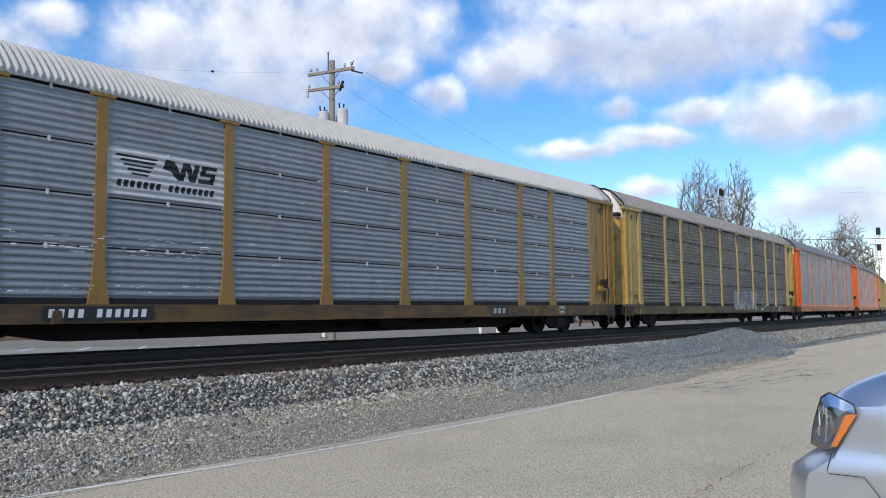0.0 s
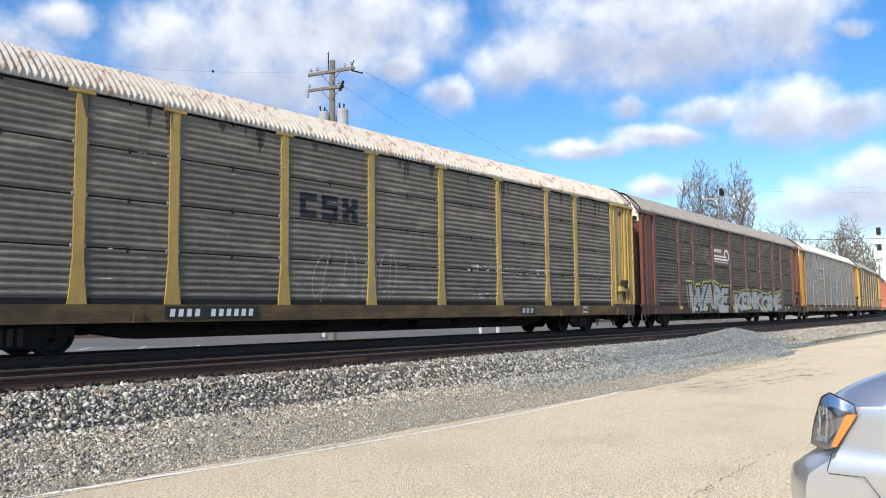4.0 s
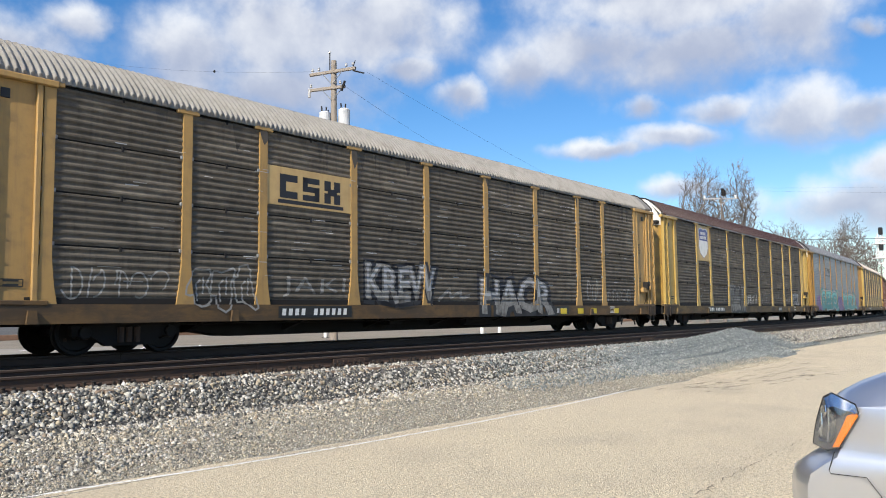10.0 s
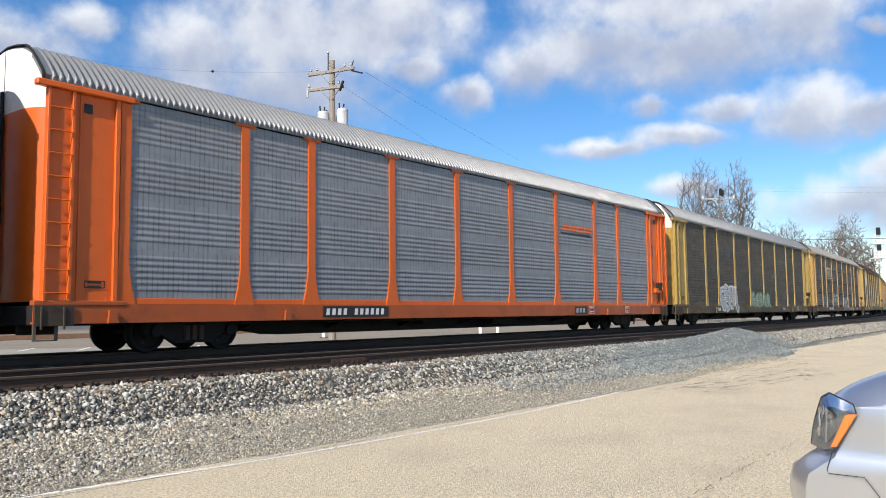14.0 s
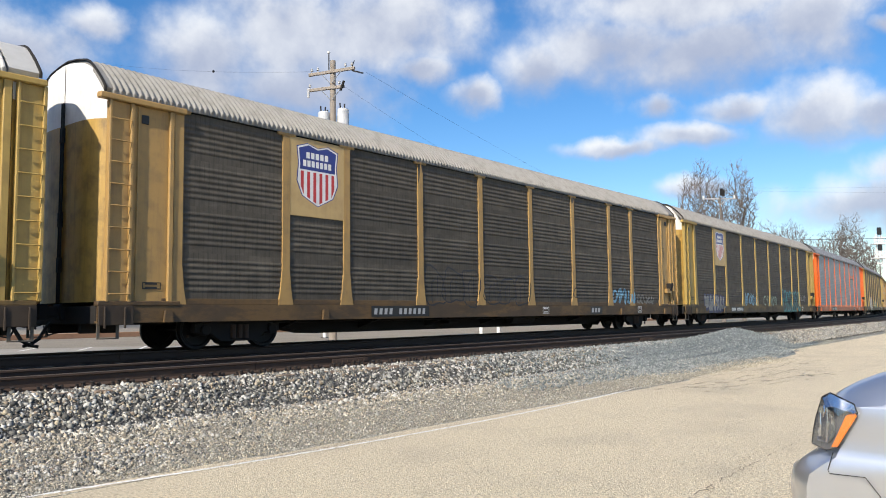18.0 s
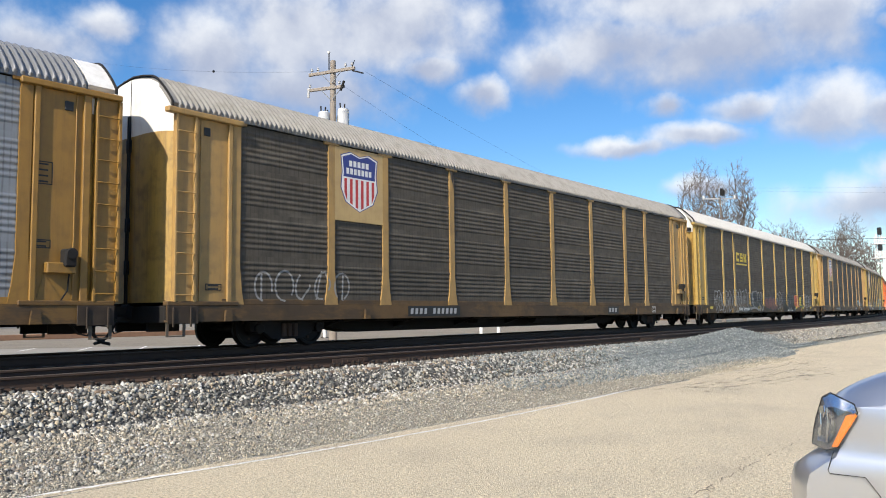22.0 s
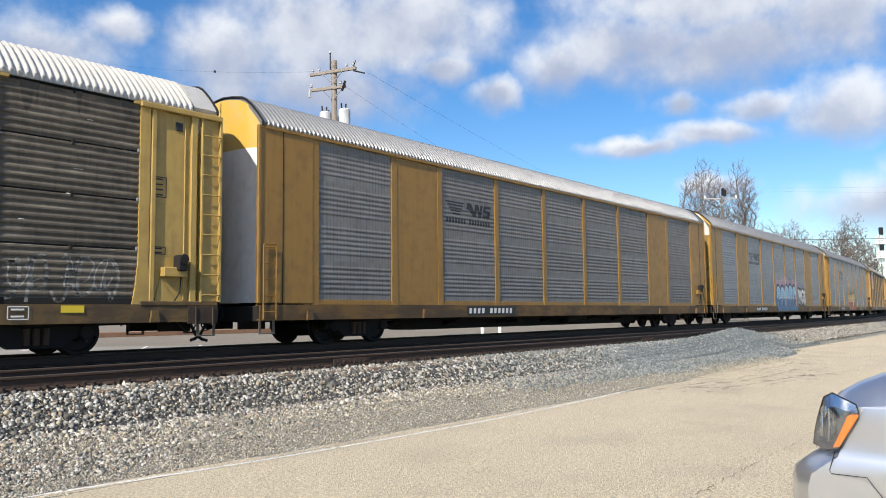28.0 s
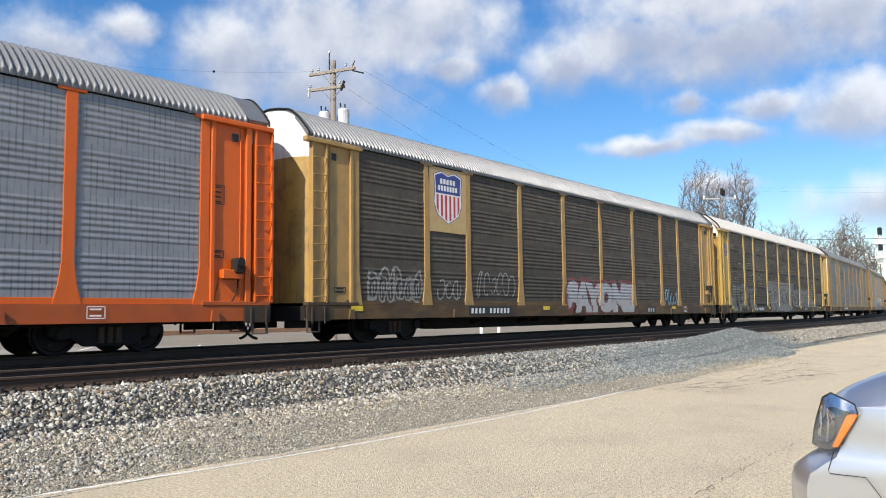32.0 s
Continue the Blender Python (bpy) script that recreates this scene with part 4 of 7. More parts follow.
def slab(x0, z0, x1, z1, w, grow=0.0):
    """A fat bar with cut corners between two points."""
    d = math.hypot(x1 - x0, z1 - z0) or 1
    ux, uz = (x1 - x0) / d, (z1 - z0) / d
    a, b, c = w / 2 + grow, w * .28, w / 2 + grow
    x0, z0, x1, z1 = x0 - ux * c, z0 - uz * c, x1 + ux * c, z1 + uz * c
    pts = []
    for t, n_ in ((0, -a + b), (0, a - b), (b, a), (-b, a), (0, a - b), (0, -a + b), (-b, -a), (b, -a)):
        start = len(pts) in (0, 1, 2, 7)
        bx, bz = (x0, z0) if start else (x1, z1)
        pts.append((bx + ux * t - uz * n_, bz + uz * t + ux * n_))
    return pts


GLYPHS = [
    [(.1, 0, .15, 1), (.15, 1, .85, .9), (.15, .5, .7, .5), (.1, 0, .9, .08)],
    [(.1, 0, .4, 1), (.4, 1, .9, 0), (.25, .38, .7, .38)],
    [(.15, 0, .1, 1), (.85, 0, .9, 1), (.1, .9, .85, .15)],
    [(.1, .95, .9, 1), (.5, 0, .5, .95)],
    [(.9, .9, .2, 1), (.2, 1, .15, .55), (.15, .55, .85, .45), (.85, .45, .8, .02), (.8, .02, .1, .1)],
    [(.15, 0, .15, 1), (.15, .45, .9, 1), (.3, .5, .9, 0)],
    [(.15, .1, .1, .9), (.1, .9, .85, .95), (.85, .95, .9, .1), (.9, .1, .15, .05)],
    [(.15, 0, .12, 1), (.12, 1, .85, .75), (.85, .75, .2, .5), (.4, .45, .9, 0)],
]


def graffiti(car, x0, x1, z0, z1, n, fill, edge, shine=None, glow=None, seed=0, fill2=None, rough=0.07, label=""):
    """A row of sprayed shapes: fat stems and bars with glow, dark edge, fill and shine; with no fill, bubbles in outline only."""
    rng = random.Random(seed)
    m = Mesh()
    w, tall = (x1 - x0) / n, z1 - z0
    for i in range(n):
        cx, cz = x0 + (i + 0.5) * w, (z0 + z1) / 2 + rng.uniform(-.03, .03) * tall
        a, b, lean = w * rng.uniform(.98, 1.12), tall * rng.uniform(.88, 1.0), rng.uniform(-.12, .2)
        if fill is None or rough > .3:
            ring = blob(cx, cz, a, b, rng, lean, 2.8, rough, 22)
            stroke(m, ring + ring[:1], .045, edge, 1)
            stroke(m, [(cx - .1 * a, cz - .42 * b), (cx - .14 * a, cz + .1 * b), (cx + .02 * a, cz + .22 * b)], .04, edge, 1)
            stroke(m, [(cx + .16 * a, cz + .3 * b), (cx + .14 * a, cz - .2 * b)], .04, edge, 1)
            continue
        thick = min(a * .42, b * .30)
        glyph = [(p if rng.random() < .5 else (p[2], 1 - p[3], p[0], 1 - p[1])) for p in rng.choice(GLYPHS)]
        if rng.random() < .5:
            glyph = [(1 - p[0], p[1], 1 - p[2], p[3]) for p in glyph]
        pad_x, pad_z = thick * .5, thick * .5

        def at(u_, v_):
            z = cz - b / 2 + pad_z + v_ * (b - 2 * pad_z)
            return cx - a / 2 + pad_x + u_ * (a - 2 * pad_x) + lean * (z - cz) + rough * .6 * math.sin(7 * u_ + 5 * v_ + seed) * a * .2, z

        bars_ = [(*at(p[0], p[1]), *at(p[2], p[3]), thick * rng.uniform(.85, 1.25)) for p in glyph]
        if glow:
            for p in bars_:
                paint(m, slab(*p[:4], p[4], .13), glow, 0)
        for p in bars_:
            paint(m, slab(p[0] + .04, p[1] - .05, p[2] + .04, p[3] - .05, p[4], .06), edge, 1)
        for p in bars_:
            paint(m, slab(*p[:4], p[4], .05), edge, 2)
        for p in bars_:
            paint(m, slab(*p[:4], p[4], -.012), fill, 3)
        if fill2:
            for p in bars_:
                low = clip(slab(*p[:4], p[4], -.012), 1, 0, cz - b * .02)
                if len(low) >= 3:
                    paint(m, low, fill2, 4)
        for p in bars_[:2]:
            if rng.random() < .7:
                stroke(m, [(p[0] * .5 + p[2] * .5, p[1] * .5 + p[3] * .5 - p[4] * .5), (p[0] * .45 + p[2] * .55, p[1] * .45 + p[3] * .55 + p[4] * .1)], .03, edge, 5)
        if shine:
            p = bars_[0]
            stroke(m, [(p[0] * .8 + p[2] * .2 - p[4] * .22, p[1] * .8 + p[3] * .2 + p[4] * .1), (p[0] * .3 + p[2] * .7 - p[4] * .22, p[1] * .3 + p[3] * .7 + p[4] * .1)], .035, shine, 6)
    return part("graffiti", m, car, label=label)


def bubble(car, x0, x1, z0, z1, n, fill, edge, rim=None, shine=None, glow=None, seed=0, fill2=None, label=""):
    """Fat rounded sprayed letters that swell into one another: glow, edge, pale rim, fill, slits and counters."""
    rng = random.Random(seed)
    m = Mesh()
    w, tall = (x1 - x0) / n, z1 - z0
    shapes = []
    for i in range(n):
        shapes.append((x0 + (i + .5) * w, (z0 + z1) / 2 + rng.uniform(-.04, .04) * tall, w * rng.uniform(1.0, 1.2), tall * rng.uniform(.86, 1.0), rng.uniform(-.15, .15), rng.randrange(9999)))

    top = 3 * n + 1
    if glow:
        for cx, cz, a, b, l, s in shapes:
            paint(m, blob(cx, cz + .08, a * 1.06 + .10, b * 1.04 + .16, random.Random(s + 5), l, 2.2, .16, 30), glow, 0)
    for i, (cx, cz, a, b, l, s) in enumerate(shapes):
        for grow_, mat, layer in ((.13, edge, 1 + 3 * i), (.06, rim, 2 + 3 * i)):
            if mat:
                paint(m, blob(cx, cz, a + grow_, b + grow_, random.Random(s), l, 2.9, .075, 30), mat, layer)
        outline = blob(cx, cz, a - .05, b - .05, random.Random(s), l, 2.9, .075, 30)
        paint(m, outline, fill, 3 + 3 * i)
    for i, (cx, cz, a, b, l, s) in enumerate(shapes):
        r = random.Random(s + 1)
        outline = blob(cx, cz, a - .05, b - .05, random.Random(s), l, 2.9, .075, 30)
        if fill2:
            low = clip(outline, 1, 0, cz - b * .02)
            if len(low) >= 3:
                paint(m, low, fill2, top)
        for _ in range(2):
            px, pz = cx + r.uniform(-.18, .22) * a, cz + r.choice((-.24, .2)) * b
            if rim:
                paint(m, blob(px, pz, a * .30, b * .22, r, l, 2.2, .14, 16), rim, top + 1)
            paint(m, blob(px + .02, pz - .02, a * .17, b * .12, r, l, 2.2, .14, 14), edge, top + 2)
        bend = r.uniform(-.1, .1) * a
        stroke(m, [(cx - .34 * a, cz - .46 * b), (cx - .28 * a + bend, cz - .2 * b), (cx - .36 * a, cz + .05 * b)], .045, rim or edge, top + 1)
        stroke(m, [(cx + .06 * a, cz - .46 * b), (cx + .10 * a + bend, cz - .3 * b)], .05, edge, top + 2)
        stroke(m, [(cx + .22 * a, cz + .44 * b), (cx + .16 * a + bend, cz + .24 * b)], .05, edge, top + 2)
        if shine:
            stroke(m, [(cx - .36 * a, cz + .12 * b), (cx - .26 * a, cz + .33 * b), (cx - .08 * a, cz + .40 * b)], .05, shine, top + 3)
    return part("graffiti", m, car, label=label)


def glyphs(text, grow, gap):
    """Outlines of the built-in font as flat faces."""
    cu = bpy.data.curves.new("lettering", "FONT")
    cu.body, cu.resolution_u, cu.offset, cu.space_character, cu.fill_mode = text, 2, grow, gap, "FRONT"
    ob = bpy.data.objects.new("lettering", cu)
    me = ob.to_mesh()
    faces = [[(me.vertices[i].co.x, me.vertices[i].co.y) for i in p.vertices] for p in me.polygons]
    ob.to_mesh_clear()
    bpy.data.objects.remove(ob)
    bpy.data.curves.remove(cu)
    return faces


def letters(car, text, x0, x1, z0, z1, layers, gap=0.86, lean=0.0, sway=0.05, lines=None, seed=0, label="", over=0):
    """Sprayed letters: layers of (growth, material, shift across, shift up, lowest, highest share of the height)."""
    base = glyphs(text, 0.05, gap)
    ax, bx = min(p[0] for f in base for p in f), max(p[0] for f in base for p in f)
    az, bz = min(p[1] for f in base for p in f), max(p[1] for f in base for p in f)
    m, tall, wide = Mesh(), z1 - z0, x1 - x0

    def at(p, dx, dz):
        u_, v_ = (p[0] - ax) / (bx - ax), (p[1] - az) / (bz - az)
        z = z0 + tall * (v_ + sway * math.sin(u_ * 9 + seed) + sway * .6 * math.sin(u_ * 23 + 2 * seed)) + dz
        return x0 + wide * u_ + lean * (v_ - .5) * tall + .03 * wide / len(text) * math.sin(v_ * 5 + u_ * 17 + seed) + dx, z

    for i, (grow_, mat, dx, dz, lo, hi) in enumerate(layers):
        for f in glyphs(text, grow_, gap):
            poly = [at(p, dx, dz) for p in f]
            if lo > 0 or hi < 1:
                poly = clip(poly, 1, z0 + lo * tall, z0 + hi * tall)
            if len(poly) >= 3:
                paint(m, poly, mat, i + over)
    if lines:
        rng = random.Random(seed)
        n = len(text) * 2
        for i in range(n):
            cx = x0 + wide * (i + rng.uniform(.3, .7)) / n
            cz = z0 + tall * rng.uniform(.2, .7)
            stroke(m, [(cx - .10, cz - tall * .16), (cx + .02, cz), (cx + .04, cz + tall * .17)], .035, lines, len(layers) + over)
    return part("graffiti", m, car, label=label)


def arches(car, x0, x1, z0, z1, n, edge, low, high, line, seed, label):
    """Sprayed piece of narrow arches that lean on one another: dark edge with a drop shadow, two-tone fill, pale lines and dark wedges."""
    rng = random.Random(seed)
    m, w, tall = Mesh(), (x1 - x0) / n, z1 - z0
    forms = []
    for i in range(n):
        cx, top, a = x0 + (i + .5) * w, z1 - tall * rng.uniform(0, .10), w * rng.uniform(.46, .54)
        forms.append((cx, top, a))

    def arch(cx, top, a, grow_, dx=0.0, dz=0.0):
        r = a + grow_
        mid_ = top - a * .95
        pts = [(cx - r * 1.02 + dx, z0 - grow_ * .4 + dz), (cx + r * 1.02 + dx, z0 - grow_ * .4 + dz)]
        return pts + [(cx + r * math.cos(t) + dx, mid_ + (a * .95 + grow_) * math.sin(t) + dz) for t in (math.pi * j / 10 for j in range(11))]

    for f in forms:
        paint(m, arch(*f, .09, -.05, .06), edge, 1)
    for cx, sg in ((x0 - .05, -1), (x1 + .05, 1)):
        paint(m, [(cx - sg * .2, z0), (cx + sg * .12, z0 + tall * .08), (cx + sg * .22, z0 + tall * .32), (cx + sg * .05, z0 + tall * .62), (cx - sg * .2, z0 + tall * .66)], edge, 1)
        paint(m, [(cx - sg * .2, z0 + .06), (cx + sg * .06, z0 + tall * .12), (cx + sg * .14, z0 + tall * .32), (cx, z0 + tall * .54), (cx - sg * .2, z0 + tall * .58)], low, 2)
    for i, f in enumerate(forms):
        body = arch(*f, -.02)
        paint(m, body, low, 3)
        up = clip(body, 1, z0 + tall * .48, 99)
        if len(up) >= 3:
            paint(m, up, high, 4)
        cx, top, a = f
        ring = arch(cx, top, a, -.10)[2:]
        stroke(m, ring, .04, line, 5)
        stroke(m, [(cx - a * .9, z0 + tall * .46), (cx - a * .2, z0 + tall * .52), (cx + a * .3, z0 + tall * .44), (cx + a * .9, z0 + tall * .5)], .045, line, 5)
        paint(m, [(cx - a * .30, z0 + tall * .14), (cx + a * .34, z0 + tall * .14), (cx + a * .10, z0 + tall * .60), (cx - a * .12, z0 + tall * .60)], edge, 6)
        stroke(m, [(cx - a * .34, z0 + tall * .12), (cx - a * .14, z0 + tall * .62), (cx + a * .12, z0 + tall * .62)], .03, line, 7)
        stroke(m, [(cx + a * .95, z0 + tall * .02), (cx + a * .72, z0 + tall * .28)], .06, edge, 6)
    return part("graffiti", m, car, label=label)


def halo(car, x0, x1, z0, z1, n, mat, seed, label):
    """A cloud of overspray behind a piece."""
    rng = random.Random(seed)
    m = Mesh()
    for i in range(n):
        w = (x1 - x0) / n
        paint(m, blob(x0 + (i + .5) * w, z0 + (z1 - z0) * rng.uniform(.45, .55), w * rng.uniform(1.2, 1.6), (z1 - z0) * rng.uniform(.85, 1.1), rng, 0, 2.4, .12, 22), mat, 0)
    return part("overspray", m, car, label=label)


def tag(car, x0, x1, z0, z1, mat, seed, w=0.04, label="", dense=5):
    """A sprayed scrawl of rounded loops and hooks."""
    rng = random.Random(seed)
    m = Mesh()
    n = max(2, min(dense, int((x1 - x0) / 0.42) + 1))
    step, h = (x1 - x0) / n, z1 - z0
    for i in range(n):
        cx, cz = x0 + (i + .5) * step, z0 + h * (.5 + rng.uniform(-.06, .06))
        a, b, lean = step * rng.uniform(.38, .52), h * rng.uniform(.38, .5), rng.uniform(-.05, .25)
        start, turn = rng.uniform(0, 6.28), rng.choice((-1, 1)) * rng.uniform(3.6, 5.8)
        arc = [(cx + a * math.cos(start + turn * j / 12) + lean * b * math.sin(start + turn * j / 12), cz + b * math.sin(start + turn * j / 12)) for j in range(13)]
        if rng.random() < .55:
            arc = arc[:8] + [(p[0] * .45 + cx * .55 + a * .2, p[1] * .5 + cz * .5) for p in arc[8:]]
        stroke(m, arc, w, mat, 1)
        if rng.random() < .6:
            x = cx + rng.uniform(-.4, .1) * step
            stroke(m, [(x, cz - b), (x + lean * h * .4, cz), (x + lean * h, cz + b)], w, mat, 1)
    return part("graffiti_tag", m, car, label=label)


def bars(car, x, z, width, height, n, mat, back=None, name="marking", gap=0.3, label=""):
    """Painted characters as plain bars on an optional dark field."""
    m = Mesh()
    if back:
        paint(m, [(x - .10, z - height * .38), (x + width + .10, z - height * .38), (x + width + .10, z + height * 1.38), (x - .10, z + height * 1.38)], back, 1)
    w = width / n
    for i in range(n):
        if n > 7 and i == 4:
            continue
        a, b = x + i * w, x + (i + 1) * w - w * gap
        sl = height * 0.12
        paint(m, [(a, z), (b, z), (b + sl, z + height), (a + sl, z + height)], mat, 2)
    return part(name, m, car, label=label)


BOARD = 1.470      # face of the flat boards hung over the ribs


def flat(m, poly, mat, layer):
    """A painted shape on a flat board."""
    m.add([(x, -BOARD - .0008 * layer, z) for x, z in poly], [tuple(range(len(poly)))], mat)


def hang_board(car, bay, z0, z1, mat):
    a, b = POSTS[bay] + PW / 2, POSTS[bay + 1] - PW / 2
    return part("board", Mesh().box(a - .004, b + .004, -BOARD, -1.432, z0, z1, mat, 0.006), car), a, b


def shield(car, bay, full=True):
    """A shield-shaped emblem on a buff board."""
    z0, z1 = (3.05, 4.93) if full else (3.18, 4.93)
    plate_, a, b = hang_board(car, bay, z0, z1, M["board_buff"])
    cx = (a + b) / 2
    m = Mesh()
    w, t, l = 0.60, 4.80, 3.36
    body = [(cx - w, t - .12), (cx - w * .5, t - .02), (cx, t - .10), (cx + w * .5, t - .02), (cx + w, t - .12), (cx + w * .93, t - .5), (cx + w, l + .55), (cx + w * .75, l + .22), (cx, l), (cx - w * .75, l + .22), (cx - w, l + .55), (cx - w * .93, t - .5)]
    flat(m, [(cx + (x - cx) * 1.12, 4.08 + (z - 4.08) * 1.075) for x, z in body], M["shield_blue"], 1)
    flat(m, [(cx + (x - cx) * 1.07, 4.08 + (z - 4.08) * 1.05) for x, z in body], M["paint_white"], 2)
    flat(m, clip(body, 1, t - .62, 9), M["shield_blue"], 3)
    if full:
        for i in range(6):
            x = cx - w * .9 + i * w * 1.8 / 5.5
            stripe = clip(clip(body, 1, 0, t - .66), 0, x, x + w * .155)
            if stripe:
                flat(m, stripe, M["shield_red"], 3)
    for row, n, wid in ((t - .34, 5, .74), (t - .54, 7, .94)):
        for i in range(n):
            x = cx - wid / 2 + i * wid / n
            flat(m, [(x, row), (x + wid / n * .72, row), (x + wid / n * .72, row + .15), (x, row + .15)], M["paint_white"], 4)
    return part("emblem", m, plate_, label="shield emblem in blue, red and white on a buff board")


def horse(car, bay, z, scale=1.0, board=False):
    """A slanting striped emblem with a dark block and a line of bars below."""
    a, b = POSTS[bay] + PW / 2, POSTS[bay + 1] - PW / 2
    m = Mesh()
    k, x = M["black"], a + (b - a) * 0.08
    w = (b - a) * 0.84 * scale
    if board:
        paint(m, [(a, z - .40), (b, z - .40), (b, z + .54), (a, z + .54)], M["faded_white"], 1)
    for i in range(5):
        zz = z + .40 - i * .085
        paint(m, [(x + .08 * i - .0, zz), (x + w * .40 - .05 * i, zz - .012), (x + w * .40 - .05 * i - .05, zz - .055), (x + .08 * i - .03, zz - .045)], k, 2)
    paint(m, [(x + w * .47, z + .42), (x + w * .56, z + .40), (x + w * .64, z + .10), (x + w * .60, z + .0), (x + w * .52, z + .18), (x + w * .44, z + .22)], k, 2)
    px, sl = x + w * .60, .05 * w
    for u0, u1, v0, v1 in ((0, .055, 0, 1), (.125, .18, 0, 1)):
        paint(m, [(px + w * u0, z + .02), (px + w * u1, z + .02), (px + w * u1 + sl, z + .40), (px + w * u0 + sl, z + .40)], k, 2)
    paint(m, [(px + w * .02 + sl, z + .40), (px + w * .075 + sl, z + .40), (px + w * .17, z + .02), (px + w * .115, z + .02)], k, 3)
    px += w * .205
    for u0, u1, v0, v1 in ((0, .17, 0, .09), (0, .17, .155, .235), (0, .17, .30, .38), (.115, .17, 0, .235), (0, .055, .155, .38)):
        paint(m, [(px + w * u0 + sl * v0 / .4, z + .02 + v0), (px + w * u1 + sl * v0 / .4, z + .02 + v0), (px + w * u1 + sl * v1 / .4, z + .02 + v1), (px + w * u0 + sl * v1 / .4, z + .02 + v1)], k, 3)
    for i in range(16):
        if i == 7:
            continue
        px = x + i * w / 16
        paint(m, [(px, z - .24), (px + w / 24, z - .24), (px + w / 24 + .015, z - .10), (px + .015, z - .10)], k, 2)
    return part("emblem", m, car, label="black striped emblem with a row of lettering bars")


def truck(car, x):
    t = part("truck", cached("bolster", bolster_mesh), car, (x, 0, 0))
    for y in (-1.0, 1.0):
        o = part("side_frame", cached("frame", frame_mesh), t, (0, y, 0))
        if y > 0:
            o.rotation_euler = (0, 0, math.pi)
    out = []
    for dx in (-0.89, 0.89):
        out.append(part("wheelset", cached("wheelset", wheelset_mesh), t, (dx, 0, WHEEL_R)))
    return out


TRAIN = []


def roof_stains(car, seed, mat, n=26):
    """Dark runs of grime from the roof edge down over the top sheets."""
    rng = random.Random(seed)
    m = Mesh()
    for _ in range(n):
        x, w, l = rng.uniform(-11.6, 11.6), rng.uniform(.05, .30), rng.uniform(.15, .75)
        paint(m, [(x, 4.93), (x + w, 4.93), (x + w * .8, 4.93 - l * .7), (x + w * .5, 4.93 - l), (x + w * .25, 4.93 - l * .6)], mat, 0)
    return tagged(part("grime", m, car), kind="stuff")


